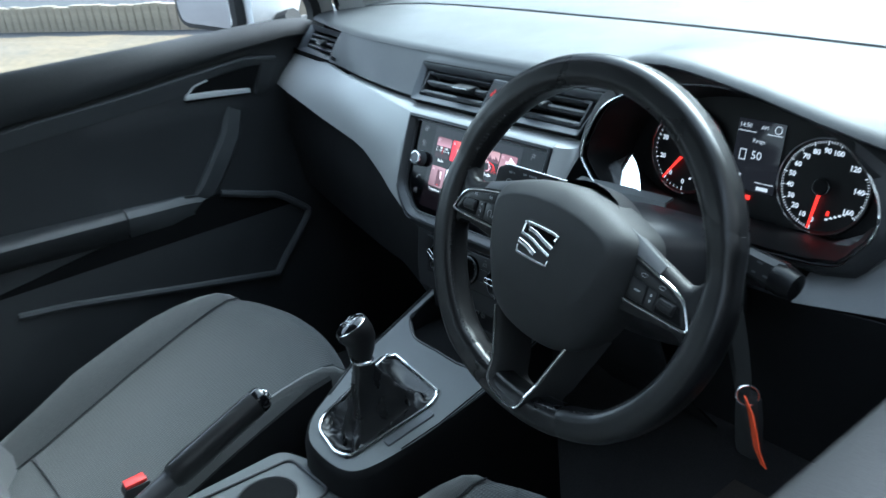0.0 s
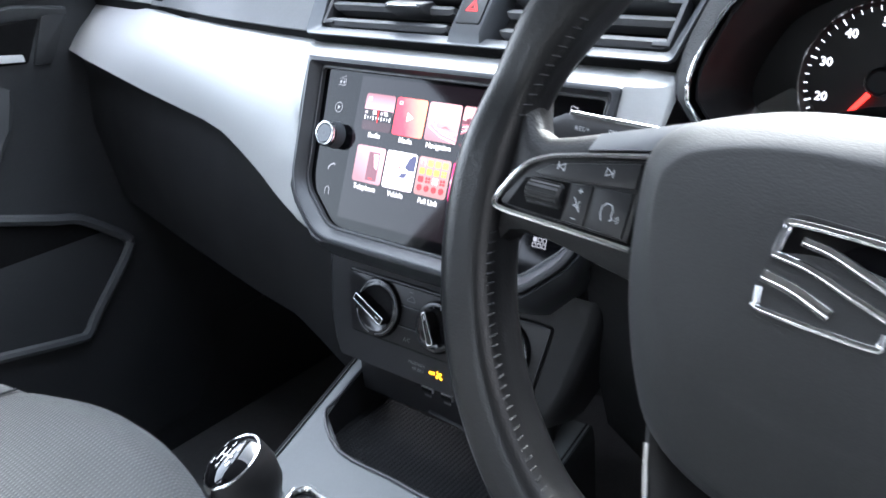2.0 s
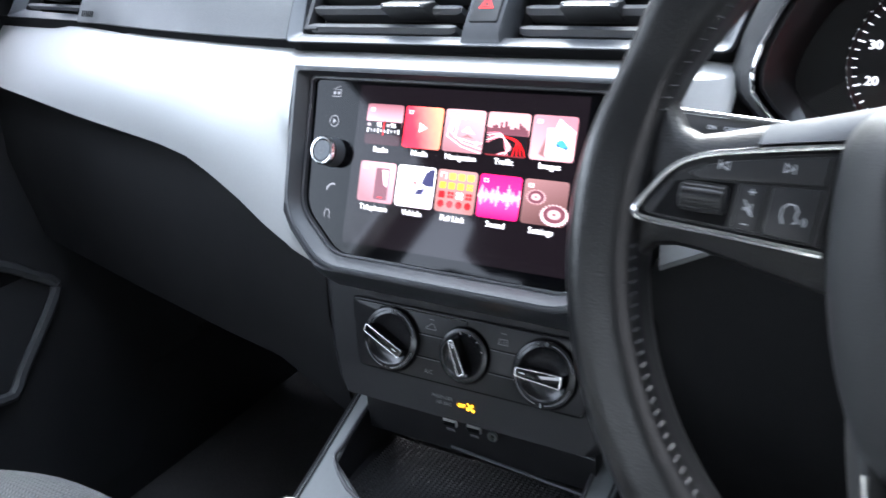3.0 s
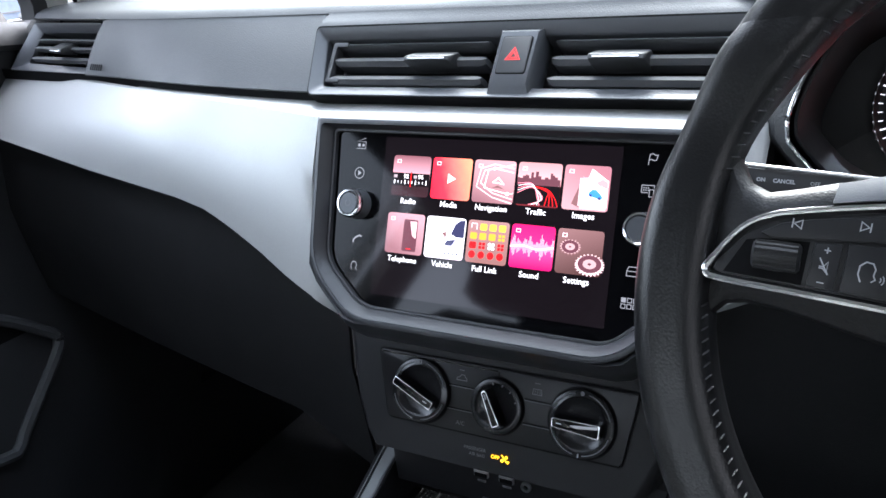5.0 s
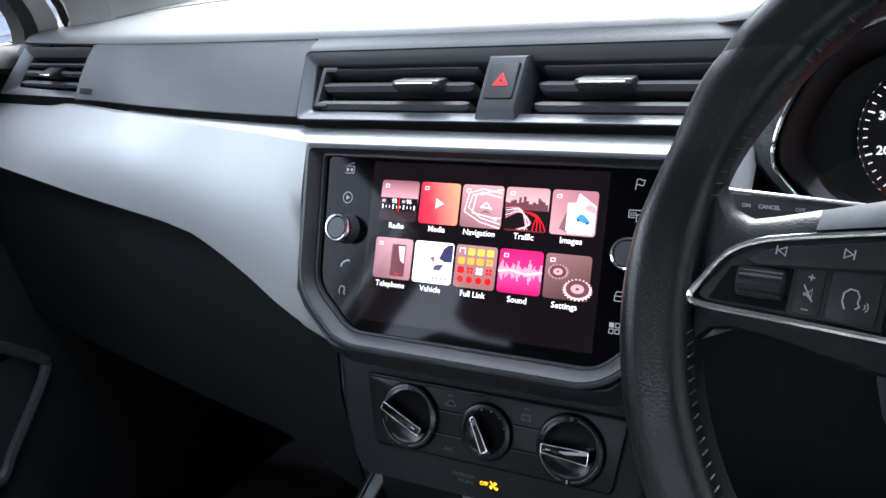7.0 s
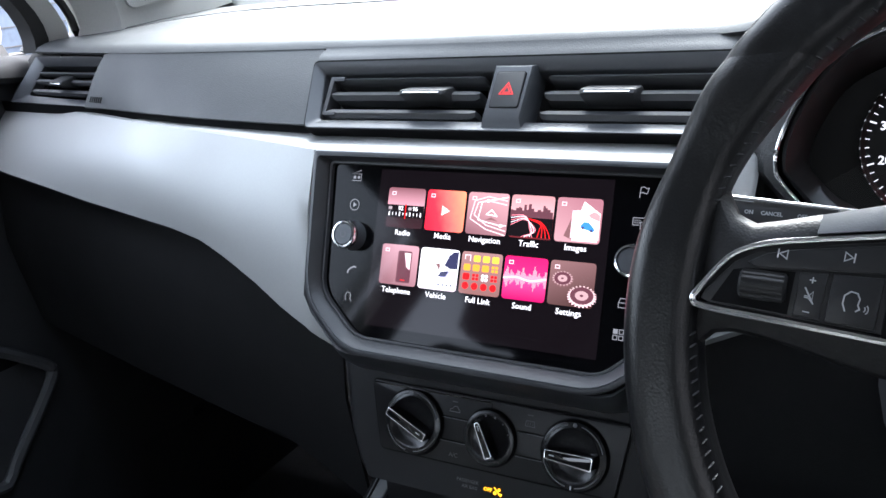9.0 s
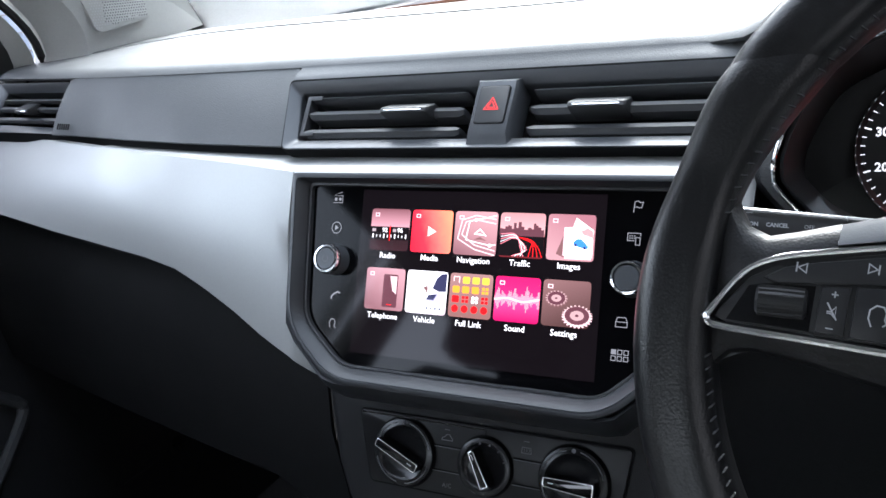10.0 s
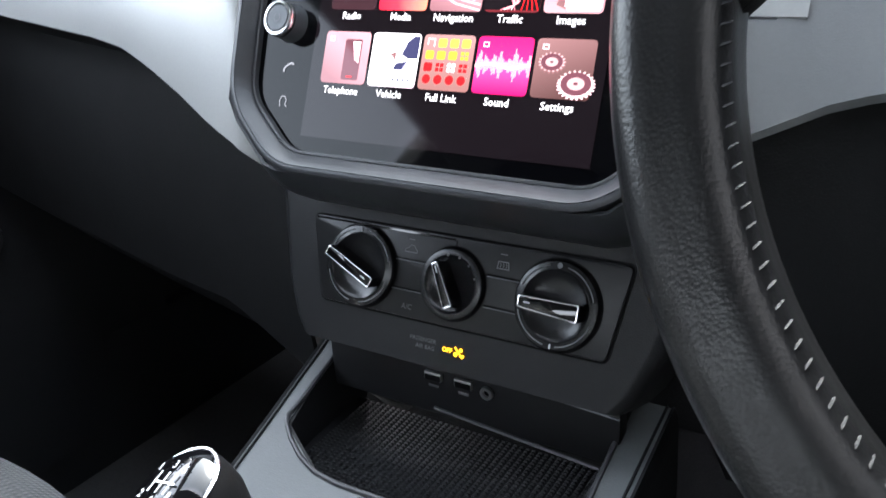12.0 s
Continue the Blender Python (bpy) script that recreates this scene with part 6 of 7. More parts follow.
# side spokes with switch panels
for s in (-1, 1):
    f = lambda pts: [(s * x, y) for x, y in pts][::s]
    spoke_rows = []
    for x, yt, yb, n in ((0.066, 0.043, -0.026, 0.004), (0.084, 0.0372, -0.026, 0.004), (0.10, 0.0322, -0.024, 0.006), (0.114, 0.0284, -0.022, 0.007), (0.126, 0.0242, -0.021, 0.007), (0.136, 0.0212, -0.021, 0.0065), (0.143, 0.0235, -0.023, 0.006), (0.149, 0.0325, -0.030, 0.004), (0.155, 0.0480, -0.044, 0.001), (0.161, 0.064, -0.056, -0.001)):
        spoke_rows.append([(s * x, yt - 0.006, n - 0.018), (s * x, yt - 0.001, n - 0.0125), (s * x, yt + 0.0012, n - 0.0075), (s * x, yt + 0.0008, n - 0.0025), (s * x, yt - 0.0018, n + 0.0018), (s * x, yt - 0.0055, n + 0.0045), (s * x, yt - 0.0105, n + 0.0057), (s * x, (yt + yb) / 2, n + 0.005), (s * x, yb + 0.008, n + 0.0045), (s * x, yb + 0.002, n + 0.002), (s * x, yb, n - 0.006), (s * x, yb + 0.004, n - 0.018)])
    part("spoke", loft(spoke_rows, closed=True, caps=True, m=WP), SPOKELEATHER, wheel, "grained leather side spoke")
    cap = []
    for x, yt, n in ((0.068, 0.0440, 0.0120), (0.080, 0.0394, 0.0122), (0.092, 0.0350, 0.0125), (0.102, 0.0315, 0.0128), (0.1125, 0.0278, 0.0130)):
        yb = lerp(x, [0.068, 0.0835, 0.100, 0.1125], [0.0302, 0.0266, 0.0228, 0.0197]) + 0.0022
        cap.append([(s * x, yt, n - 0.016), (s * x, yt + 0.0015, n - 0.005), (s * x, yt - 0.004, n), (s * x, max(yb, yt - 0.0105), n + 0.0012), (s * x, yb - 0.0006, n - 0.006)])
    part("spoke_cap", loft(cap, thick=0.0015, m=WP), SPOKECAP, wheel, "satin grey cap over the spoke")
    panel = f([(0.0845, -0.0105), (0.146, -0.0120), (0.1505, -0.0105), (0.1490, -0.0060), (0.140, 0.0072), (0.131, 0.0136), (0.119, 0.0172), (0.100, 0.0218), (0.0845, 0.0256)])
    n0, n1 = 0.004, 0.0125
    part("switch_panel", prism(offset_poly(panel, 0.0012), n0, n1, 0.0006, m=WP), SWITCHKEY, wheel, "satin black switch panel")
    open_loop = [(x, y, n1 + 0.0002) for x, y in f([(0.0835, 0.0266), (0.100, 0.0228), (0.120, 0.0179), (0.132, 0.0141), (0.1415, 0.0078), (0.150, -0.0060), (0.1515, -0.0110), (0.1460, -0.0128), (0.120, -0.0122), (0.0835, -0.0115)])]
    part("chrome_loop", tube(bez(open_loop, 4), [0.0013 if i > 16 else 0.0016 for i in range(37)], 8, m=WP, up=(0, 0, 1)), CHROME, wheel, "chrome outline of the switch panel")
    # switches
    part("switch", prism(f([(0.088, 0.0118), (0.130, 0.0058), (0.1345, 0.0072), (0.128, 0.0118), (0.118, 0.0150), (0.088, 0.0222)]), n1 - 0.001, n1 + 0.0012, 0.0006, m=WP), SWITCHKEY, wheel, "upper switch key")
    part("switch", prism(f([(0.088, -0.0085), (0.1045, -0.0088), (0.1045, 0.0085), (0.088, 0.0104)]), n1 - 0.001, n1 + 0.0012, 0.0006, m=WP), SWITCHKEY, wheel, "square switch key")
    part("switch", prism(f([(0.1062, -0.0088), (0.1155, -0.0090), (0.1155, 0.0070), (0.1062, 0.0083)]), n1 - 0.001, n1 + 0.0010, 0.0006, m=WP), SWITCHKEY, wheel, "narrow switch key")
    part("roller_well", prism(f([(0.1172, -0.0092), (0.145, -0.0100), (0.139, 0.0035), (0.134, 0.0050), (0.1172, 0.0068)]), n1 - 0.001, n1 + 0.0002, 0, m=WP), HOLE, wheel)
    rl = WP @ Matrix.Translation((s * 0.1275, -0.0005, n1 - 0.0012)) @ Matrix.Rotation(radians(-4 * s), 4, "Z") @ Matrix.Rotation(radians(90), 4, "Y")
    part("roller", lathe([(0.0, -0.0085), (0.0045, -0.0085), (0.0056, -0.0075), (0.0058, 0.0), (0.0056, 0.0075), (0.0045, 0.0085), (0.0, 0.0085)], 24, rl), SWITCHKEY, wheel, "ribbed black thumb roller")
    for i in range(9):
        part("roller_rib", box((0.0059 * math.cos(radians(100 + 20 * i)), 0.0059 * math.sin(radians(100 + 20 * i)), 0), (0.0006, 0.0006, 0.0150), 0, m=rl), RUBBER, wheel, smooth=0)
    nz = n1 + 0.0015
    if s < 0:
        for cx, cy, dr in ((0.1225, 0.0125, -1), (0.1005, 0.0155, 1)):
            part("switch_icon", stroke([(s * cx - 0.0015 * dr, cy - 0.0016), (s * cx + 0.0012 * dr, cy), (s * cx - 0.0015 * dr, cy + 0.0016), (s * cx - 0.0015 * dr, cy - 0.0016)], 0.0004, nz, WP), PRINT, wheel, smooth=0)
            part("switch_icon", stroke([(s * cx + 0.0017 * dr, cy - 0.0017), (s * cx + 0.0017 * dr, cy + 0.0017)], 0.0005, nz, WP), PRINT, wheel, smooth=0)
        part("switch_icon", stroke([(-0.1126, -0.001), (-0.1112, -0.001), (-0.1098, 0.001), (-0.1098, -0.003), (-0.1112, -0.0016), (-0.1126, -0.0016)], 0.0004, nz, WP), PRINT, wheel, smooth=0)
        part("switch_icon", flat([rect(-0.1108, 0.0050, 0.0022, 0.0005), rect(-0.1108, 0.0050, 0.0005, 0.0022)], nz, WP), PRINT, wheel, smooth=0)
        part("switch_icon", stroke([(-0.1128, 0.0020), (-0.1092, -0.0036)], 0.0005, nz, WP), PRINT, wheel, smooth=0)
        part("switch_icon", stroke([(-0.1122, -0.0068), (-0.1098, -0.0068)], 0.0004, nz, WP), PRINT, wheel, smooth=0)
        hc = -0.0962
        head = [(-0.0020, -0.0050), (-0.0036, -0.0015), (-0.0034, 0.0025), (-0.0010, 0.0048), (0.0020, 0.0045), (0.0034, 0.0020), (0.0030, -0.0010), (0.0040, -0.0028), (0.0024, -0.0042)]
        part("switch_icon", stroke([(hc - 0.0008 + 0.75 * x, 0.75 * y) for x, y in head], 0.0005, nz, WP), PRINT, wheel, smooth=0)
        for r in (0.0012, 0.0022):
            part("switch_icon", stroke([(hc + 0.0028 + r * math.cos(q), -0.0018 + r * math.sin(q)) for q in (-0.8, -0.4, 0, 0.4, 0.8)], 0.0004, nz, WP), PRINT, wheel, smooth=0)
    else:
        for cx, cy in ((0.119, 0.0125), (0.0985, 0.0155)):
            part("switch_icon", stroke([(cx + 0.0032 * math.cos(q), cy + 0.0016 * math.sin(q)) for q in [2 * math.pi * i / 14 for i in range(13)]], 0.0005, nz, WP), PRINT, wheel, smooth=0)
        for d in (-1, 1):
            part("switch_icon", flat([[(0.1094, d * 0.0015), (0.1122, d * 0.0015), (0.1108, d * 0.0046)][::d]], nz, WP), PRINT, wheel, smooth=0)
        part("switch_icon", flat([rect(0.0962, 0.001, 0.0062, 0.0016)], nz, WP), PRINT, wheel, smooth=0)

# lower spoke: an open frame, its ridge lined with chrome, its inside sloping back
ridge = [(-0.0560, -0.066), (-0.0515, -0.084), (-0.0425, -0.113), (-0.0320, -0.1430), (-0.0265, -0.1530), (-0.0140, -0.1575), (0.0090, -0.1590), (0.0175, -0.1520), (0.0280, -0.1220), (0.0410, -0.0900), (0.0500, -0.066)]
ridge = [(p.x, p.y) for p in bez([(x, y, 0) for x, y in ridge], 5)]
rows = []
for i, q in enumerate(ridge):
    a, b = Vector(ridge[max(0, i - 1)]), Vector(ridge[min(len(ridge) - 1, i + 1)])
    t2 = (b - a).normalized()
    inn = Vector((-t2.y, t2.x))
    merge = max(0.0, min(1.0, (-0.128 - q[1]) / 0.016))
    low = 1.0 - 0.35 * merge
    rows.append([(q[0] + inn.x * d * low, q[1] + inn.y * d * low, z + 0.0062 * merge * (z > 0)) for d, z in ((-0.010, -0.030), (-0.0075, -0.012), (-0.004, 0.006), (-0.0015, 0.0130), (0.0006, 0.0140), (0.0030, 0.0128), (0.0062, 0.0072), (0.0086, -0.002), (0.0095, -0.016), (0.0095, -0.030))])
part("spoke", loft(rows, closed=True, caps=True, m=WP), HUBSKIN, wheel, "open grey lower spoke")
part("chrome_loop", tube([(x, y, 0.0150 + 0.0062 * max(0.0, min(1.0, (-0.128 - y) / 0.016))) for x, y in ridge[4:-3]], 0.0014, 8, m=WP), CHROME, wheel, "chrome outline of the lower spoke")
part("wheel_back", lathe([(0.0, -0.055), (0.045, -0.055), (0.060, -0.045), (0.065, -0.02), (0.066, -0.010)], 40, WP), VENT, wheel)

# steering column, stalks, ignition key
col = thing("steering_column", "black plastic steering column shroud", "steering column")
rows = []
for d, w, t, b in ((0.055, 0.048, 0.035, 0.05), (0.075, 0.062, 0.044, 0.066), (0.11, 0.080, 0.046, 0.082), (0.148, 0.090, 0.044, 0.091), (0.165, 0.088, 0.044, 0.092), (0.25, 0.07, 0.035, 0.09)):
    rows.append([tuple(WP @ Matrix.Rotation(radians(6), 4, "Z") @ Vector((w * math.copysign(abs(math.cos(q)) ** 0.6, math.cos(q)), (t if math.sin(q) > 0 else b) * math.copysign(abs(math.sin(q)) ** 0.6, math.sin(q)), -d))) for q in [2 * math.pi * i / 28 for i in range(28)]])
part("shroud", loft(rows, closed=True, caps=True), VENT, col)


def stalk(name, label, root, tip, h0, h1, thick):
    """A flat indicator stalk from the column outwards."""
    t = thing(name, label, "stalk", "steering column stalks")
    a, b = Vector(root), Vector(tip)
    d = (b - a).normalized()
    n = Vector((0, -0.93, 0.36))
    v = n.cross(d).normalized()
    if v.z < 0:
        v = -v
    n = d.cross(v).normalized()
    if n.y > 0:
        n = -n
    rows = []
    for f, h in ((0, h0), (0.3, h0), (0.7, (h0 + h1) / 2), (0.93, h1), (1.0, h1 * 0.7)):
        p = a.lerp(b, f)
        k = thick
        rows.append([tuple(p + v * y * h + n * z * k) for y, z in ((-0.5, -0.3), (-0.5, 0.3), (-0.35, 0.5), (0.30, 0.5), (0.5, 0.25), (0.5, -0.3), (0.3, -0.5), (-0.35, -0.5))])
    part("lever", loft(rows, closed=True, caps=True), SWITCHKEY, t)
    m = Matrix((d, v, n)).transposed().to_4x4()
    m.translation = a
    return t, m, (b - a).length


stl, ms, ln = stalk("wiper_stalk", "black column stalk with white symbols", (0.252, 0.917, 0.9655), (0.150, 0.886, 0.9790), 0.026, 0.029, 0.010)
part("bright_edge", tube([ms @ Vector((0.02, 0.0135, 0.004)), ms @ Vector((ln * 0.9, 0.0155, 0.004))], 0.0011, 8), DULLCHROME, stl)
sgn = -1 if (ms.to_3x3() @ Vector((1, 0, 0))).x < 0 else 1
base = ms @ Matrix.Translation((ln * 0.62, 0, 0.0054)) @ Matrix.Diagonal((sgn, 1, 1, 1))
words("CANCEL", 0.0026, 0.004, 0.0085, 0, base, PRINT, stl, name="stalk_lettering", bold=0.0001)
words("ON", 0.0026, -0.0065, 0.0085, 0, base, PRINT, stl, name="stalk_lettering", bold=0.0001)
words("OFF", 0.0026, 0.018, 0.0085, 0, base, PRINT, stl, name="stalk_lettering")
words("RES/+", 0.0034, -0.0225, 0.0075, 0, base, PRINT, stl, name="stalk_lettering")
part("stalk_mark", stroke(circle(-0.024, -0.004, 0.0038, 14), 0.0006, 0, base), PRINT, stl, smooth=0)
part("stalk_mark", stroke([(-0.012, -0.006), (-0.012, -0.001), (-0.007, -0.001), (-0.005, -0.0035), (-0.007, -0.006), (-0.012, -0.006)], 0.0006, 0, base), PRINT, stl, smooth=0)
part("stalk_mark", stroke([(0.002, -0.006), (0.003, -0.001), (0.010, -0.003)], 0.0006, 0, base), PRINT, stl, smooth=0)
srt, ms, ln = stalk("light_stalk", "black column stalk with round end and pale symbols", (0.41, 0.925, 0.958), (0.490, 0.917, 0.945), 0.022, 0.028, 0.018)
part("end_cap", tube([(0.480, 0.916, 0.9465), (0.490, 0.915, 0.945), (0.501, 0.914, 0.943)], [0.0135, 0.015, 0.0125], 16), PIANOKEY, srt, "round black end knob")
part("stalk_mark", flat([rect(0.056, 0.005, 0.006, 0.0018), rect(0.067, -0.004, 0.007, 0.0018), rect(0.054, -0.005, 0.004, 0.0018), rect(0.070, 0.006, 0.004, 0.0016)], 0.0096, ms), DIMPRINT, srt, smooth=0)

key = thing("ignition_key", "car key in the lock with ring, black fob and orange tag", "key")
part("key_head", bevelled(loft([[(0.425 + x, 0.915, 0.875 + z) for x, z in ((-0.011, -0.011), (0.011, -0.011), (0.011, 0.011), (-0.011, 0.011))], [(0.452 + x, 0.893, 0.835 + z) for x, z in ((-0.009, -0.012), (0.009, -0.012), (0.009, 0.012), (-0.009, 0.012))], [(0.462 + x, 0.885, 0.815 + z) for x, z in ((-0.008, -0.010), (0.008, -0.010), (0.008, 0.010), (-0.008, 0.010))]], closed=True, caps=True), 0.003), RUBBER, key, "black plastic key head")
KR = Matrix.Translation((0.468, 0.884, 0.806)) @ Matrix.Rotation(radians(35), 4, "Z") @ Matrix.Rotation(radians(80), 4, "X")
part("ring", tube([(0.0100 * math.cos(q), 0.0100 * math.sin(q), 0) for q in [2 * math.pi * i / 24 for i in range(24)]], 0.0013, 8, closed=True, m=KR), CHROME, key, "steel split ring")
fob = loft([[(0.466 + 0.05 * (0.8 - z) + 0.0125 * x * k, 0.890 + 0.006 * y * k, z) for x, y in ((-1, -0.6), (-0.7, -1), (0.7, -1), (1, -0.6), (1, 0.6), (0.7, 1), (-0.7, 1), (-1, 0.6))] for z, k in ((0.806, 0.55), (0.801, 0.9), (0.785, 1.0), (0.748, 1.0), (0.738, 0.9), (0.735, 0.6))], closed=True, caps=True)
part("fob", fob, RUBBER, key, "black remote fob")
tag = [(0.470, 0.878, 0.808), (0.478, 0.875, 0.797), (0.484, 0.873, 0.780), (0.488, 0.873, 0.762), (0.495, 0.875, 0.745)]
part("tag", loft([[tuple(Vector(p) + Vector((-w, 0.002, 0))), tuple(Vector(p) + Vector((w, -0.002, 0)))] for p, w in zip(tag, (0.0025, 0.0036, 0.0042, 0.0042, 0.0038))], thick=0.0015), ORANGE, key, "orange plastic strip")

for ob in key.children:
    ob.matrix_basis = Matrix.Translation((0.012, 0.0, 0.030))

# centre console -----------------------------------------------------------------------
con = thing("centre_console", "grey plastic centre console with open tray and gear surround", "centre console")


def con_z(y):
    return 0.596 + 0.36 * (y - 0.64)


outl = [(-0.118, 0.985), (-0.113, 0.90), (-0.108, 0.80), (-0.092, 0.748), (-0.078, 0.710), (-0.048, 0.686), (0.0, 0.680), (0.042, 0.685), (0.068, 0.704), (0.088, 0.748), (0.103, 0.80), (0.117, 0.90), (0.121, 0.985)]
g_hole = [(-0.0625, 0.716), (-0.045, 0.703), (0.008, 0.694), (0.034, 0.702), (0.066, 0.812), (0.060, 0.834), (-0.055, 0.846), (-0.066, 0.838)]
# top: two pieces butted at y = 0.866, each a frame round its opening
bm = bmesh.new()


def strip(bm, a, b):
    n = len(a)
    va = [bm.verts.new((x, y, con_z(y))) for x, y in a]
    vb = [bm.verts.new((x, y, con_z(y))) for x, y in b]
    for i in range(n - 1):
        bm.faces.new((va[i], va[i + 1], vb[i + 1], vb[i]))


go = [(-0.111, 0.8665), (-0.108, 0.80), (-0.092, 0.748), (-0.078, 0.710), (-0.048, 0.686), (0.0, 0.680), (0.042, 0.685), (0.068, 0.704), (0.088, 0.748), (0.103, 0.80), (0.115, 0.8665), (0.05, 0.8665), (0.0, 0.8665), (-0.05, 0.8665), (-0.111, 0.8665)]
gi = [(-0.066, 0.838), (-0.065, 0.79), (-0.0635, 0.745), (-0.0625, 0.718), (-0.045, 0.703), (-0.005, 0.696), (0.020, 0.697), (0.034, 0.702), (0.046, 0.74), (0.060, 0.79), (0.064, 0.818), (0.054, 0.834), (0.0, 0.840), (-0.05, 0.8445), (-0.066, 0.838)]
smooth2 = lambda ps: [tuple(p)[:2] for p in bez([(x, y, 0) for x, y in ps[:11]], 3)] + ps[11:]
strip(bm, smooth2(go), smooth2(gi))
to = [(-0.118, 0.985), (-0.114, 0.92), (-0.111, 0.8665), (-0.05, 0.8665), (0.0, 0.8665), (0.05, 0.8665), (0.115, 0.8665), (0.1175, 0.92), (0.121, 0.985)]
ti = [(-0.100, 0.985), (-0.099, 0.925), (-0.0965, 0.905), (-0.0575, 0.883), (0.0, 0.882), (0.060, 0.883), (0.094, 0.908), (0.098, 0.93), (0.098, 0.985)]
strip(bm, to, ti)
bmesh.ops.remove_doubles(bm, verts=bm.verts, dist=0.0003)
bmesh.ops.recalc_face_normals(bm, faces=bm.faces)
bmesh.ops.solidify(bm, geom=bm.faces[:], thickness=0.004)
part("top", bm, CONSOLE, con, "grey console top")
# flanks
outs = [tuple(p)[:2] for p in bez([(x, y, 0) for x, y in outl], 3)]
rows = []
for dz, k in ((0.001, 1.0), (-0.004, 1.014), (-0.012, 1.022), (-0.05, 1.03), (-0.3, 1.06)):
    rows.append([(x * k, y - (0.006 * (k - 1) / 0.02 if y < 0.75 else 0), con_z(y) + dz) for x, y in outs])
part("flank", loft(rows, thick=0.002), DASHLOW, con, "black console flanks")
part("edge_line", tube([(x * 0.965, y, con_z(y) + 0.0006) for x, y in outl[:4]], 0.0009, 6), DASHLOW, con)
part("edge_line", tube([(x * 0.965, y, con_z(y) + 0.0006) for x, y in outl[-4:]], 0.0009, 6), DASHLOW, con)
# tray walls and ribbed mat
rows = []
for dz, k in ((-0.001, 1.0), (-0.008, 0.985), (-0.028, 0.97)):
    rows.append([(x * k, 0.93 + (y - 0.93) * k, con_z(y) + dz if dz > -0.02 else 0.668) for x, y in ti])
part("tray_wall", loft(rows, thick=0.002), STACK, con, "black tray wall")
part("tray_rim", tube([(x, y, con_z(y) + 0.0006) for x, y in [tuple(p)[:2] for p in bez([(a, b, 0) for a, b in ti], 3)]], 0.0016, 8), VENT, con, "thin black tray rim")
mat_ob = part("tray_mat", loft([[(-0.098, y, 0.669 + 0.03 * (y - 0.88)), (0.096, y, 0.669 + 0.03 * (y - 0.88))] for y in (0.885, 0.975)]), STACK, con, "ribbed black rubber mat")
bm = bmesh.new()
for i in range(42):
    for j in range(31):
        x, y = -0.088 + 0.0042 * i, 0.889 + 0.0028 * j
        z = 0.6692 + 0.03 * (y - 0.88)
        if abs(x) > 0.058 + (y - 0.885) * 1.6:
            continue
        vs = [bm.verts.new((x + a * 0.0031, y + b * 0.0019, z + c)) for a, b, c in ((0, 0, 0), (1, 0, 0), (1, 1, 0), (0, 1, 0), (0.25, 0.25, 0.0012), (0.75, 0.25, 0.0012), (0.75, 0.75, 0.0012), (0.25, 0.75, 0.0012))]
        for q in ((4, 5, 6, 7), (0, 1, 5, 4), (1, 2, 6, 5), (2, 3, 7, 6), (3, 0, 4, 7)):
            bm.faces.new([vs[w] for w in q])
tagged(part("rib", bm, SWITCHKEY, mat_ob, smooth=0), kind="stuff")
# blank switches beside the gear lever
for a in ([(-0.095, 0.790), (-0.075, 0.790), (-0.073, 0.835), (-0.094, 0.835)], [(0.051, 0.742), (0.067, 0.740), (0.084, 0.806), (0.068, 0.808)]):
    p = rounded(a, 0.003)
    part("blank_switch", loft([[(x, y, con_z(y) + 0.0005) for x, y in p], [(x, y, con_z(y) + 0.0022) for x, y in offset_poly(p, 0.001)]], closed=True, caps=True), BEZEL if a[0][0] > 0 else CONSOLE, con, "blank switch cover")
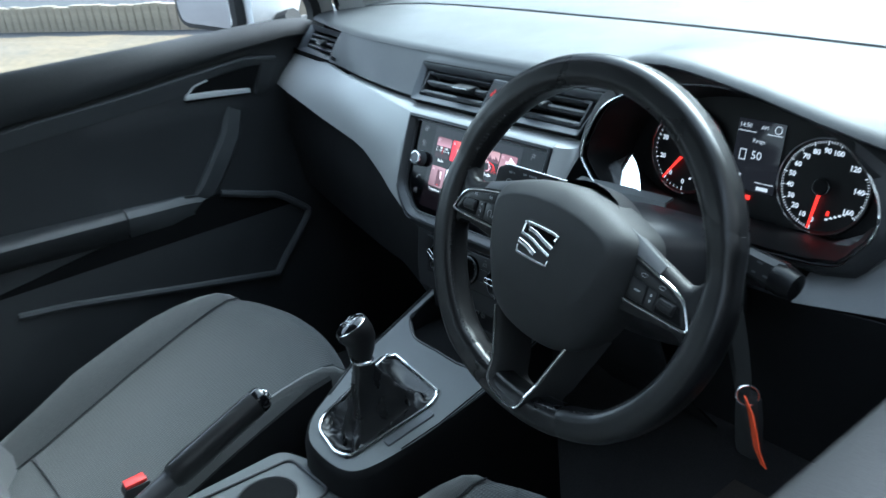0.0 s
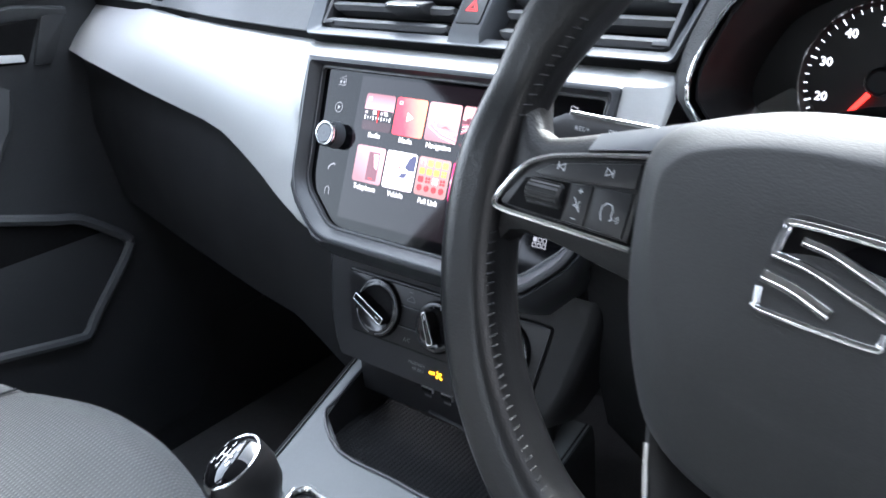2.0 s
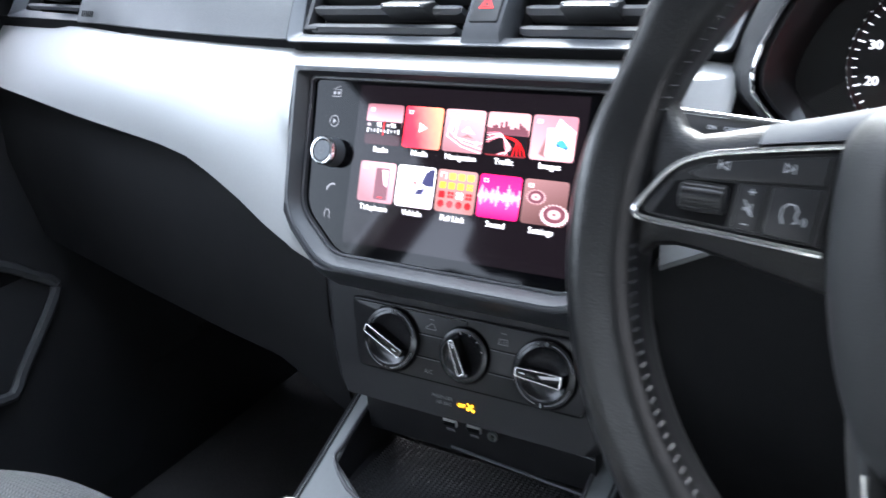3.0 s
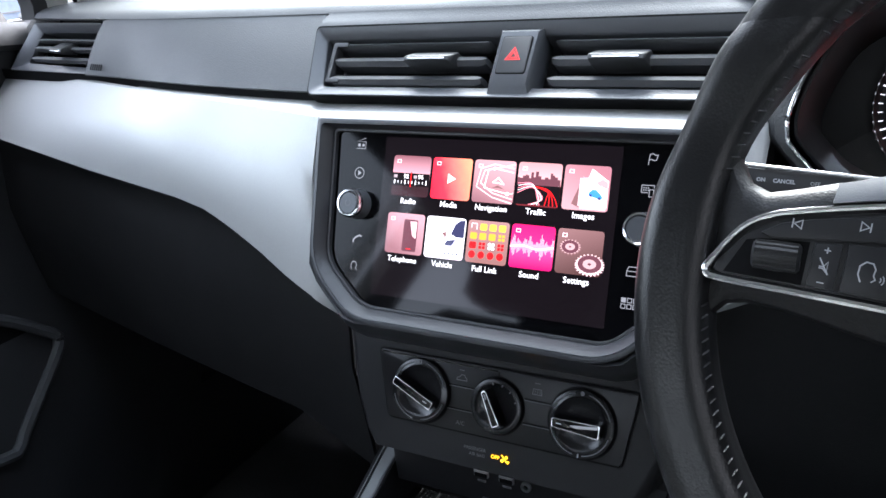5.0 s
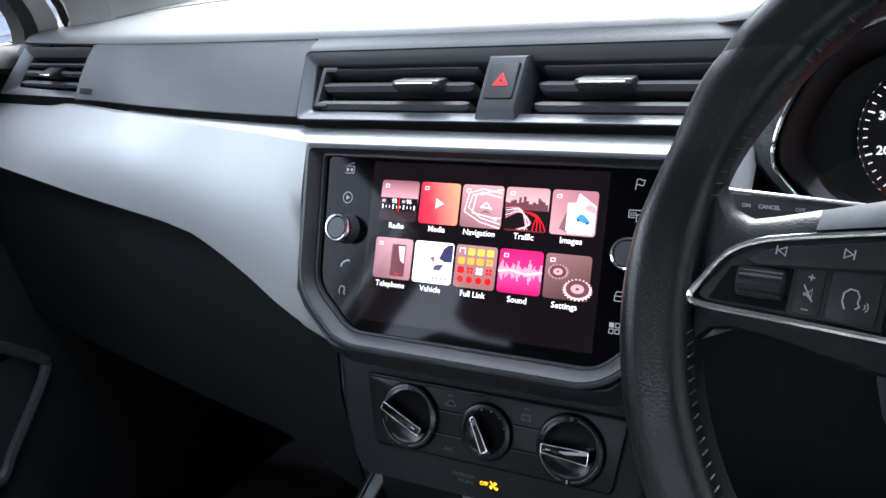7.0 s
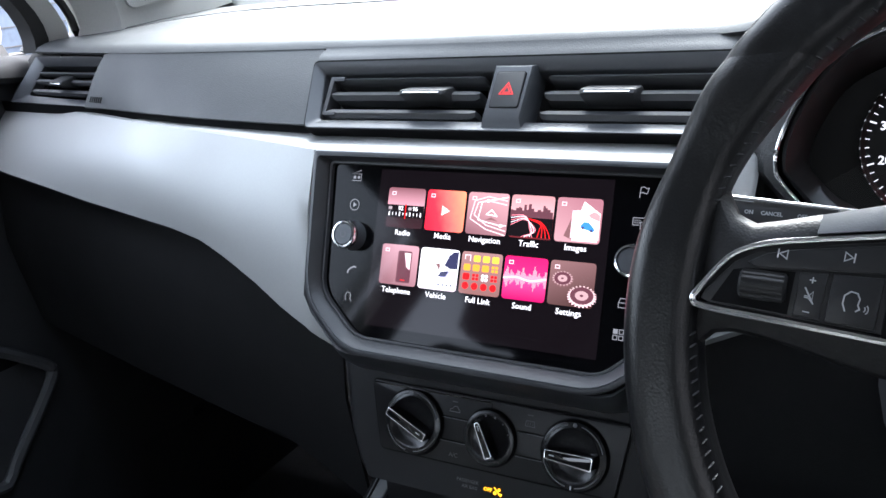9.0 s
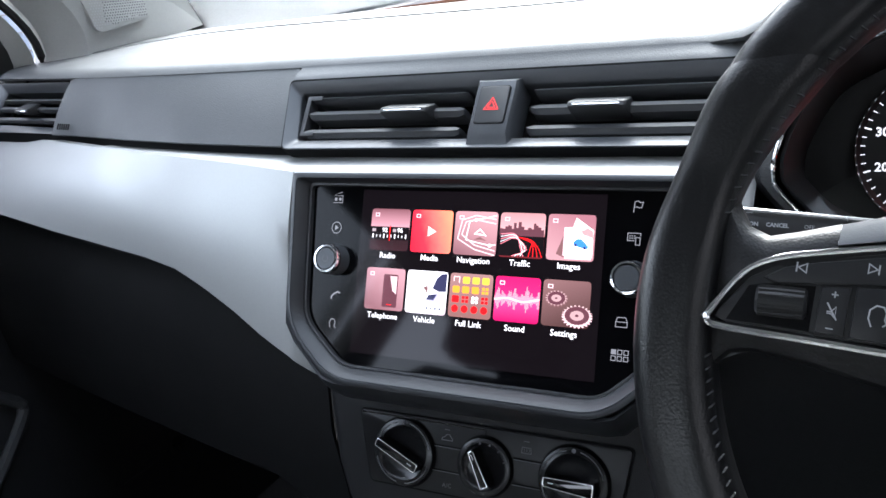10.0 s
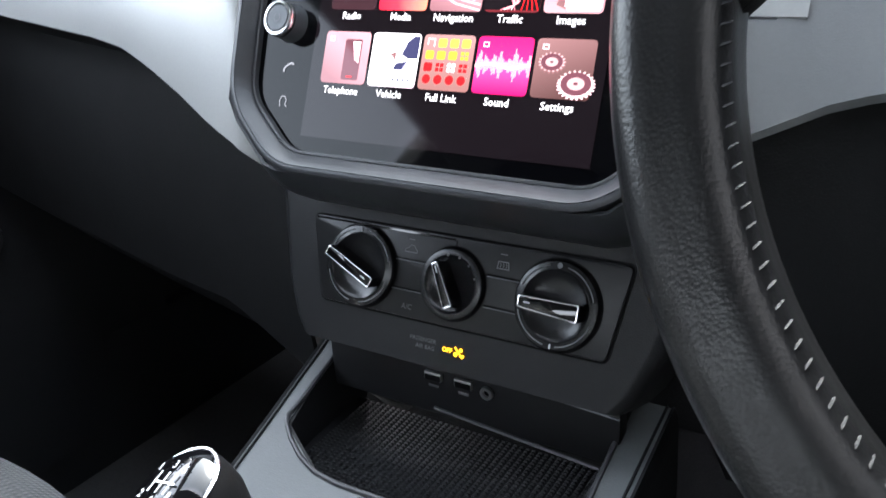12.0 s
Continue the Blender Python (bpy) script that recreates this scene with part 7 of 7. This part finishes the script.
# gear gaiter and its chrome ring
ringp = [tuple(p)[:2] for p in bez([(x, y, 0) for x, y in rounded(g_hole, 0.012, 4) + [rounded(g_hole, 0.012, 4)[0]]], 2)][:-1]
gl_ = thing("gear_lever", "black gear lever with leather gaiter and gloss knob", "gear lever")
part("chrome_ring", tube([(x, y, con_z(y) + 0.0022) for x, y in ringp], 0.0026, 8, closed=True), CHROME, gl_, "bright chrome gaiter ring")
rows = []
gx, gy = -0.0, 0.757
KN = Vector((-0.001, 0.757, 0.778))
for k in range(25):
    f = k / 24
    row = []
    q = lerp(f, [0, 0.1, 0.25, 0.42, 0.56, 0.70, 0.85, 1], [0, 0.17, 0.42, 0.64, 0.78, 0.87, 0.95, 1])
    h = lerp(f, [0, 0.1, 0.25, 0.42, 0.56, 0.70, 0.85, 1], [0, 0.01, 0.035, 0.11, 0.30, 0.56, 0.80, 1])
    for i, (x, y) in enumerate(ringp):
        zb = con_z(y) - 0.002
        cx, cy, cz = KN.x - 0.002, KN.y + 0.004, 0.7235
        th = math.atan2(y - gy, x - gx)
        p = Vector((x, y)).lerp(Vector((cx + 0.0135 * math.cos(th), cy + 0.0135 * math.sin(th))), q)
        swell = math.sin(math.pi * min(1.0, f * 1.05) ** 0.8)
        crease = noise.noise(Vector((2.6 * math.cos(th + 0.9 * f), 2.6 * math.sin(th + 0.9 * f), 2.6 * f + 3.0)))
        fold = abs(noise.noise(Vector((4.2 * math.cos(th - 0.7 * f) + 5, 4.2 * math.sin(th - 0.7 * f), 4.6 * f))))
        corner = max(math.exp(-(((th - c + math.pi) % (2 * math.pi) - math.pi) / 0.20) ** 2) for c in (-2.50, -1.02, 0.80, 2.28))
        p += (p - Vector((gx, gy))).normalized() * swell * (0.013 * crease + 0.010 * (fold - 0.25) + 0.007 * corner) * (1 - 0.5 * f)
        z = zb + (cz - zb) * h + swell * (1 - f) * (0.022 * crease + 0.034 * (0.26 - fold) + 0.014 * corner) - 0.010 * math.sin(math.pi * min(1, f * 2.5)) * (f < 0.4)
        row.append((p.x, p.y, z))
    rows.append(row)
axis_at = lambda p, k: (p[0] + (gx - p[0]) * k, p[1] + (gy - p[1]) * k, p[2] - 0.001)
rows += [[axis_at(p, 0.04) for p in r] for r in rows[::-1]]
part("gaiter", loft(rows, closed=True, caps=False), GAITER, gl_, "creased black leather gaiter", smooth=80)
part("collar", lathe([(0.0145, 0.0), (0.0158, 0.001), (0.0158, 0.0045), (0.0145, 0.0055)], 28, Matrix.Translation((KN.x - 0.002, KN.y + 0.003, 0.7225)) @ Matrix.Rotation(radians(-8), 4, "X")), DULLCHROME, gl_, "thin chrome collar")
kb = Matrix.Translation((KN.x - 0.001, KN.y + 0.002, 0.7275)) @ Matrix.Rotation(radians(-6), 4, "X") @ Matrix.Rotation(radians(-3), 4, "Y")
kt = kb @ Matrix.Translation((0, 0, 0.030)) @ Matrix.Rotation(radians(27), 4, "X") @ Matrix.Rotation(radians(-12), 4, "Y")


def knob_row(r, z, f):
    """A ring of the knob that leans over towards the rear as f grows."""
    row = []
    for i in range(36):
        a = 2 * math.pi * i / 36
        p = Vector((0.94 * r * math.cos(a), 0.985 * r * math.sin(a), 0))
        row.append((kb @ (p + Vector((0, 0, 0.93 * z)))).lerp(kt @ (p + Vector((0, 0, 0.93 * z - 0.030))), f))
    return row


knob = part("knob", loft([knob_row(r, z, f) for r, z, f in ((0.0142, 0.0, 0), (0.0165, 0.006, 0), (0.0188, 0.016, 0.1), (0.0222, 0.030, 0.5), (0.0238, 0.040, 0.9), (0.0238, 0.047, 1), (0.0234, 0.0515, 1), (0.0224, 0.0552, 1), (0.0210, 0.0562, 1))], closed=True, caps=True), SMOOTHLEATHER, gl_, "black leather gear knob")
kq = kt @ Matrix.Translation((0, 0, -0.030)) @ Matrix.Diagonal((0.94, 0.985, 0.93, 1))
kc = part("cap", lathe([(0.0216, 0.0545), (0.0210, 0.0570), (0.0180, 0.0596), (0.011, 0.0617), (0.0, 0.0624)], 36, kq), PIANO, knob, "gloss black cap")
rows = []
for f, z, r in ((1.0, 0.0565, 0.0212), (1.0, 0.0535, 0.0230), (1.0, 0.047, 0.0236), (0.9, 0.040, 0.0238), (0.7, 0.034, 0.0230), (0.5, 0.030, 0.0222)):
    wd = lerp(z, [0.030, 0.034, 0.047, 0.056], [0.05, 0.42, 0.95, 1.15])
    ro_, zz = [], 0.93 * z
    for i in range(13):
        a = radians(215) + wd * (i / 6 - 1)
        p = Vector((0.94 * (r + 0.0008) * math.cos(a), 0.985 * (r + 0.0008) * math.sin(a), 0))
        ro_.append((kb @ (p + Vector((0, 0, zz)))).lerp(kt @ (p + Vector((0, 0, zz - 0.030))), f))
    rows.append(ro_)
part("cap_tongue", loft(rows), PIANO, knob, "gloss black tongue running down the knob")
part("cap_ring", tube([tuple(kq @ Vector((0.0221 * math.cos(radians(a)), 0.0221 * math.sin(radians(a)), 0.0560))) for a in range(-78, 149, 9)], [0.0005] + [0.0009] * 24 + [0.0005], 8), CHROME, knob, "chrome ring")
gm = kq @ Matrix.Translation((0, 0.0005, 0.0630))
for x in (-0.0055, 0.0, 0.0055):
    part("shift_pattern", stroke([(x, -0.005), (x, 0.005)], 0.0011, 0, gm), PRINT, kc, smooth=0)
part("shift_pattern", stroke([(-0.0055, 0.0), (0.0085, 0.0)], 0.0011, 0, gm), PRINT, kc, smooth=0)
for s, x, y in (("1", -0.0085, 0.0065), ("2", -0.0085, -0.0065), ("3", 0.0, 0.0085), ("4", 0.0, -0.0085), ("5", 0.0085, 0.0068), ("R", 0.0098, -0.0055)):
    words(s, 0.0052, x, y, 0, gm, PRINT, kc, name="shift_lettering", bold=0.0001)

# rear of the console, cup holder, hand brake, buckle
rc = thing("rear_console", "grey plastic console between the seats with cup holder", "console")
rp = [(-0.118, 0.10), (0.095, 0.10), (0.098, 0.66), (0.06, 0.69), (-0.06, 0.69), (-0.112, 0.67)]
part("body", prism(rounded(rp, 0.02), 0.30, 0.572, 0.008), CONSOLE, rc)
part("tray_line", tube([(x, y, 0.5735) for x, y in rounded([(-0.100, 0.42), (0.02, 0.42), (0.02, 0.672), (-0.080, 0.668)], 0.015)], 0.0022, 8, closed=True), VENT, rc)
part("cup_holder", lathe([(0.042, 0.0), (0.0425, 0.0015), (0.040, 0.0022), (0.0385, 0.001), (0.036, -0.004)], 36, Matrix.Translation((-0.03, 0.605, 0.5722))), VENT, rc, "round black cup holder")
# flat black disc on the solid console paints the depth of the cup holder
part("cup_hole_shade", lathe([(0.0385, 0.0014), (0.0, 0.0012)], 36, Matrix.Translation((-0.03, 0.605, 0.5722))), HOLE, rc)
hb = thing("hand_brake", "raised black hand brake lever with chrome button", "hand brake")
hp0, hp1 = Vector((-0.078, 0.30, 0.555)), Vector((-0.082, 0.650, 0.686))
path = [hp0.lerp(hp1, f) for f in (0, 0.3, 0.55, 0.60, 0.62, 0.75, 0.9, 0.97)]
part("lever", tube(path[:4], [0.013, 0.013, 0.0135, 0.0135], 14), VENT, hb)
part("grip", tube([hp0.lerp(hp1, f) for f in (0.59, 0.605, 0.66, 0.78, 0.90, 0.965)], [0.0135, 0.0165, 0.0172, 0.0165, 0.0165, 0.0158], 18, flat=1.15), LEATHER, hb, "leather-look grip")
part("end_cap", tube([hp0.lerp(hp1, f) for f in (0.965, 0.99, 1.0)], [0.0160, 0.0158, 0.0135], 18, flat=1.15), PIANO, hb, "gloss black end cap")
part("button", tube([hp0.lerp(hp1, f) for f in (0.975, 1.01, 1.016)], [0.0095, 0.0092, 0.0075], 14), CHROME, hb, "chrome release button")
part("seam", tube([hp0.lerp(hp1, f) + Vector((0, -0.006, 0.0182)) for f in (0.61, 0.78, 0.96)], 0.0007, 6), DIMPRINT, hb)
bk = thing("belt_buckle", "black seat belt buckle with red release button", "belt buckle")
part("body", box((-0.137, 0.475, 0.575), (0.022, 0.034, 0.075), 0.005), RUBBER, bk)
part("button", box((-0.137, 0.475, 0.614), (0.017, 0.028, 0.006), 0.002), REDPLASTIC, bk, "red release button")


# seats -----------------------------------------------------------------------------------
def seat(name, label, cx, mirror, dy=0.0, dz=0.0):
    """A front seat: fabric centre, raised side bolsters, back rest."""
    t = thing(name, label, "seat", "front seats")
    s = -1 if mirror else 1
    W0 = 0.165

    def cush(u, v):
        """u across, -1 to 1 (beyond: bolster); v from the back, 0, to the front, 1."""
        y = 0.30 + 0.56 * v - 0.030 * max(0, abs(u) - 0.1) ** 2 * v
        z = lerp(y, [0.28, 0.425, 0.615, 0.74, 0.82, 0.88], [0.425, 0.477, 0.555, 0.600, 0.620, 0.624]) + dz
        if v > 0.9:
            q = (v - 0.9) / 0.1
            z -= 0.030 * q * q
        return y + dy, z

    rows = []
    vs = [0, 0.12, 0.25, 0.4, 0.55, 0.68, 0.78, 0.86, 0.92, 0.96, 1.0]
    for v in vs:
        r = []
        for i in range(13):
            u = -1 + 2 * i / 12
            y, z = cush(u, v)
            r.append((cx + u * W0, y, z + 0.012 * math.cos(u * math.pi * 0.5)))
        rows.append(r)
    rows.append([(x, y - 0.004, z - 0.03) for x, y, z in rows[-1]])
    rows.append([(x, y - 0.03, z - 0.14) for x, y, z in rows[-1]])
    part("cushion", loft(rows, thick=0.01), FABRIC, t, "ribbed grey fabric seat centre", smooth=50)
    for e in (-1, 1):
        rows = []
        wf = 0.55 if e * cx < 0 else 1.0
        for v in vs:
            y, z = cush(1.0, v)
            k = 1 - 0.55 * max(0, (v - 0.80) / 0.20) ** 2
            h = lerp(v, [0, 0.2, 0.42, 0.7, 0.86, 0.95, 1.0], [0.03, 0.042, 0.054, 0.040, 0.020, 0.006, -0.002])
            wd = lerp(v, [0, 0.5, 0.75, 0.9, 1.0], [1.0, 1.0, 0.92, 0.7, 0.45])
            prof = [(0.0, -0.002), (0.012 * wd, h * 0.45), (0.030 * wd, h * 0.9), (0.048 * wd, h), (0.060 * wd, h * 0.7 - 0.004), (0.068 * wd, h * 0.2 - 0.022), (0.070 * wd, -0.07), (0.06 * wd, -0.12)]
            r = [(cx + e * (W0 + a * wf), y - 0.5 * a * max(0, v - 0.6), z + b) for a, b in prof]
            rows.append(r)
        rows.append([(cx + e * (W0 + a * wf * 0.85), y0 - 0.006 - 0.01 * a, z0 - 0.05 - b * 0.5) for (x0, y0, z0), (a, b) in zip(rows[-1], [(0.0, 0), (0.012, 0), (0.03, 0), (0.048, 0), (0.064, 0), (0.072, 0), (0.07, 0), (0.06, 0)])])
        part("side_bolster", loft(rows), FABRIC2, t, "light grey fabric side bolster", smooth=60)
        part("seam", tube([(cx + e * (W0 + 0.002), cush(1.0, v)[0], cush(1.0, v)[1] + 0.0035) for v in vs[:-1]], 0.0016, 6), FABRIC3, t)
        side = []
        for v in vs[1:9]:
            y, z = cush(1.0, v)
            h = lerp(v, [0, 0.2, 0.42, 0.7, 0.86, 0.95, 1.0], [0.03, 0.042, 0.054, 0.040, 0.020, 0.006, -0.002])
            o = W0 + (0.066 - 0.03 * max(0, v - 0.6)) * wf
            side.append([(cx + e * (o - 0.006), y, z + h * 0.45 - 0.006), (cx + e * o, y, z + h * 0.4 - 0.010), (cx + e * (o + 0.004), y - 0.004, z - 0.03), (cx + e * (o + 0.004), y - 0.02, 0.40), (cx + e * o, y - 0.03, 0.34)])
        part("side_cover", loft(side, thick=0.005), DASHLOW, t, "black plastic side cover")
    part("cross_seam", tube([(cx + u * W0, cush(u, 0.2)[0], cush(u, 0.2)[1] + 0.0125 * math.cos(u * math.pi * 0.5) + 0.001) for u in (-1, -0.6, -0.2, 0.2, 0.6, 1)], 0.0016, 6), FABRIC3, t)
    part("base", box((cx, 0.50 + dy, 0.345), (0.36, 0.40, 0.13), 0.01), RUBBER, t)
    rows = []
    for v in (0, 0.15, 0.35, 0.6, 0.85, 1.0):
        yb, zb = 0.36 + dy - 0.235 * v, 0.43 + dz + 0.685 * v
        wid = 0.225 - 0.06 * v * v
        rows.append([(cx - wid, yb - 0.10, zb), (cx - wid, yb + 0.025 * (1 - v), zb), (cx - wid * 0.80, yb + 0.045 * (1 - v * 0.6), zb), (cx - wid * 0.6, yb + 0.008, zb), (cx, yb - 0.004, zb), (cx + wid * 0.6, yb + 0.008, zb), (cx + wid * 0.80, yb + 0.045 * (1 - v * 0.6), zb), (cx + wid, yb + 0.025 * (1 - v), zb), (cx + wid, yb - 0.10, zb)])
    rows.append([(x * 0.9 + cx * 0.1, y - 0.02, z + 0.025) for x, y, z in rows[-1]])
    part("backrest", loft(rows, closed=True, caps=True), FABRIC2, t, "light grey fabric back rest", smooth=50)
    part("headrest", loft([[(cx + w * a, 0.085 + dy + b * 0.05 - 0.02 * k, z) for a, b in ((-1, 0), (-0.8, 0.8), (0, 1), (0.8, 0.8), (1, 0), (0.8, -0.9), (0, -1), (-0.8, -0.9))] for z, w, k in ((1.17, 0.10, 0), (1.19, 0.125, 0), (1.26, 0.13, 0.5), (1.32, 0.11, 1.0), (1.335, 0.07, 1.1))], closed=True, caps=True), FABRIC, t, "grey fabric headrest")
    return t


seat("passenger_seat", "grey fabric passenger seat with lighter bolsters", -0.358, False)
seat("driver_seat", "grey fabric driver seat with ribbed centre", 0.345, True, dy=-0.006, dz=-0.004)
tagged(part("floor_mat", box((0.40, 1.12, 0.292), (0.42, 0.45, 0.012), 0.004), MAT), "brown-grey floor mat in the driver's footwell", "floor mat")
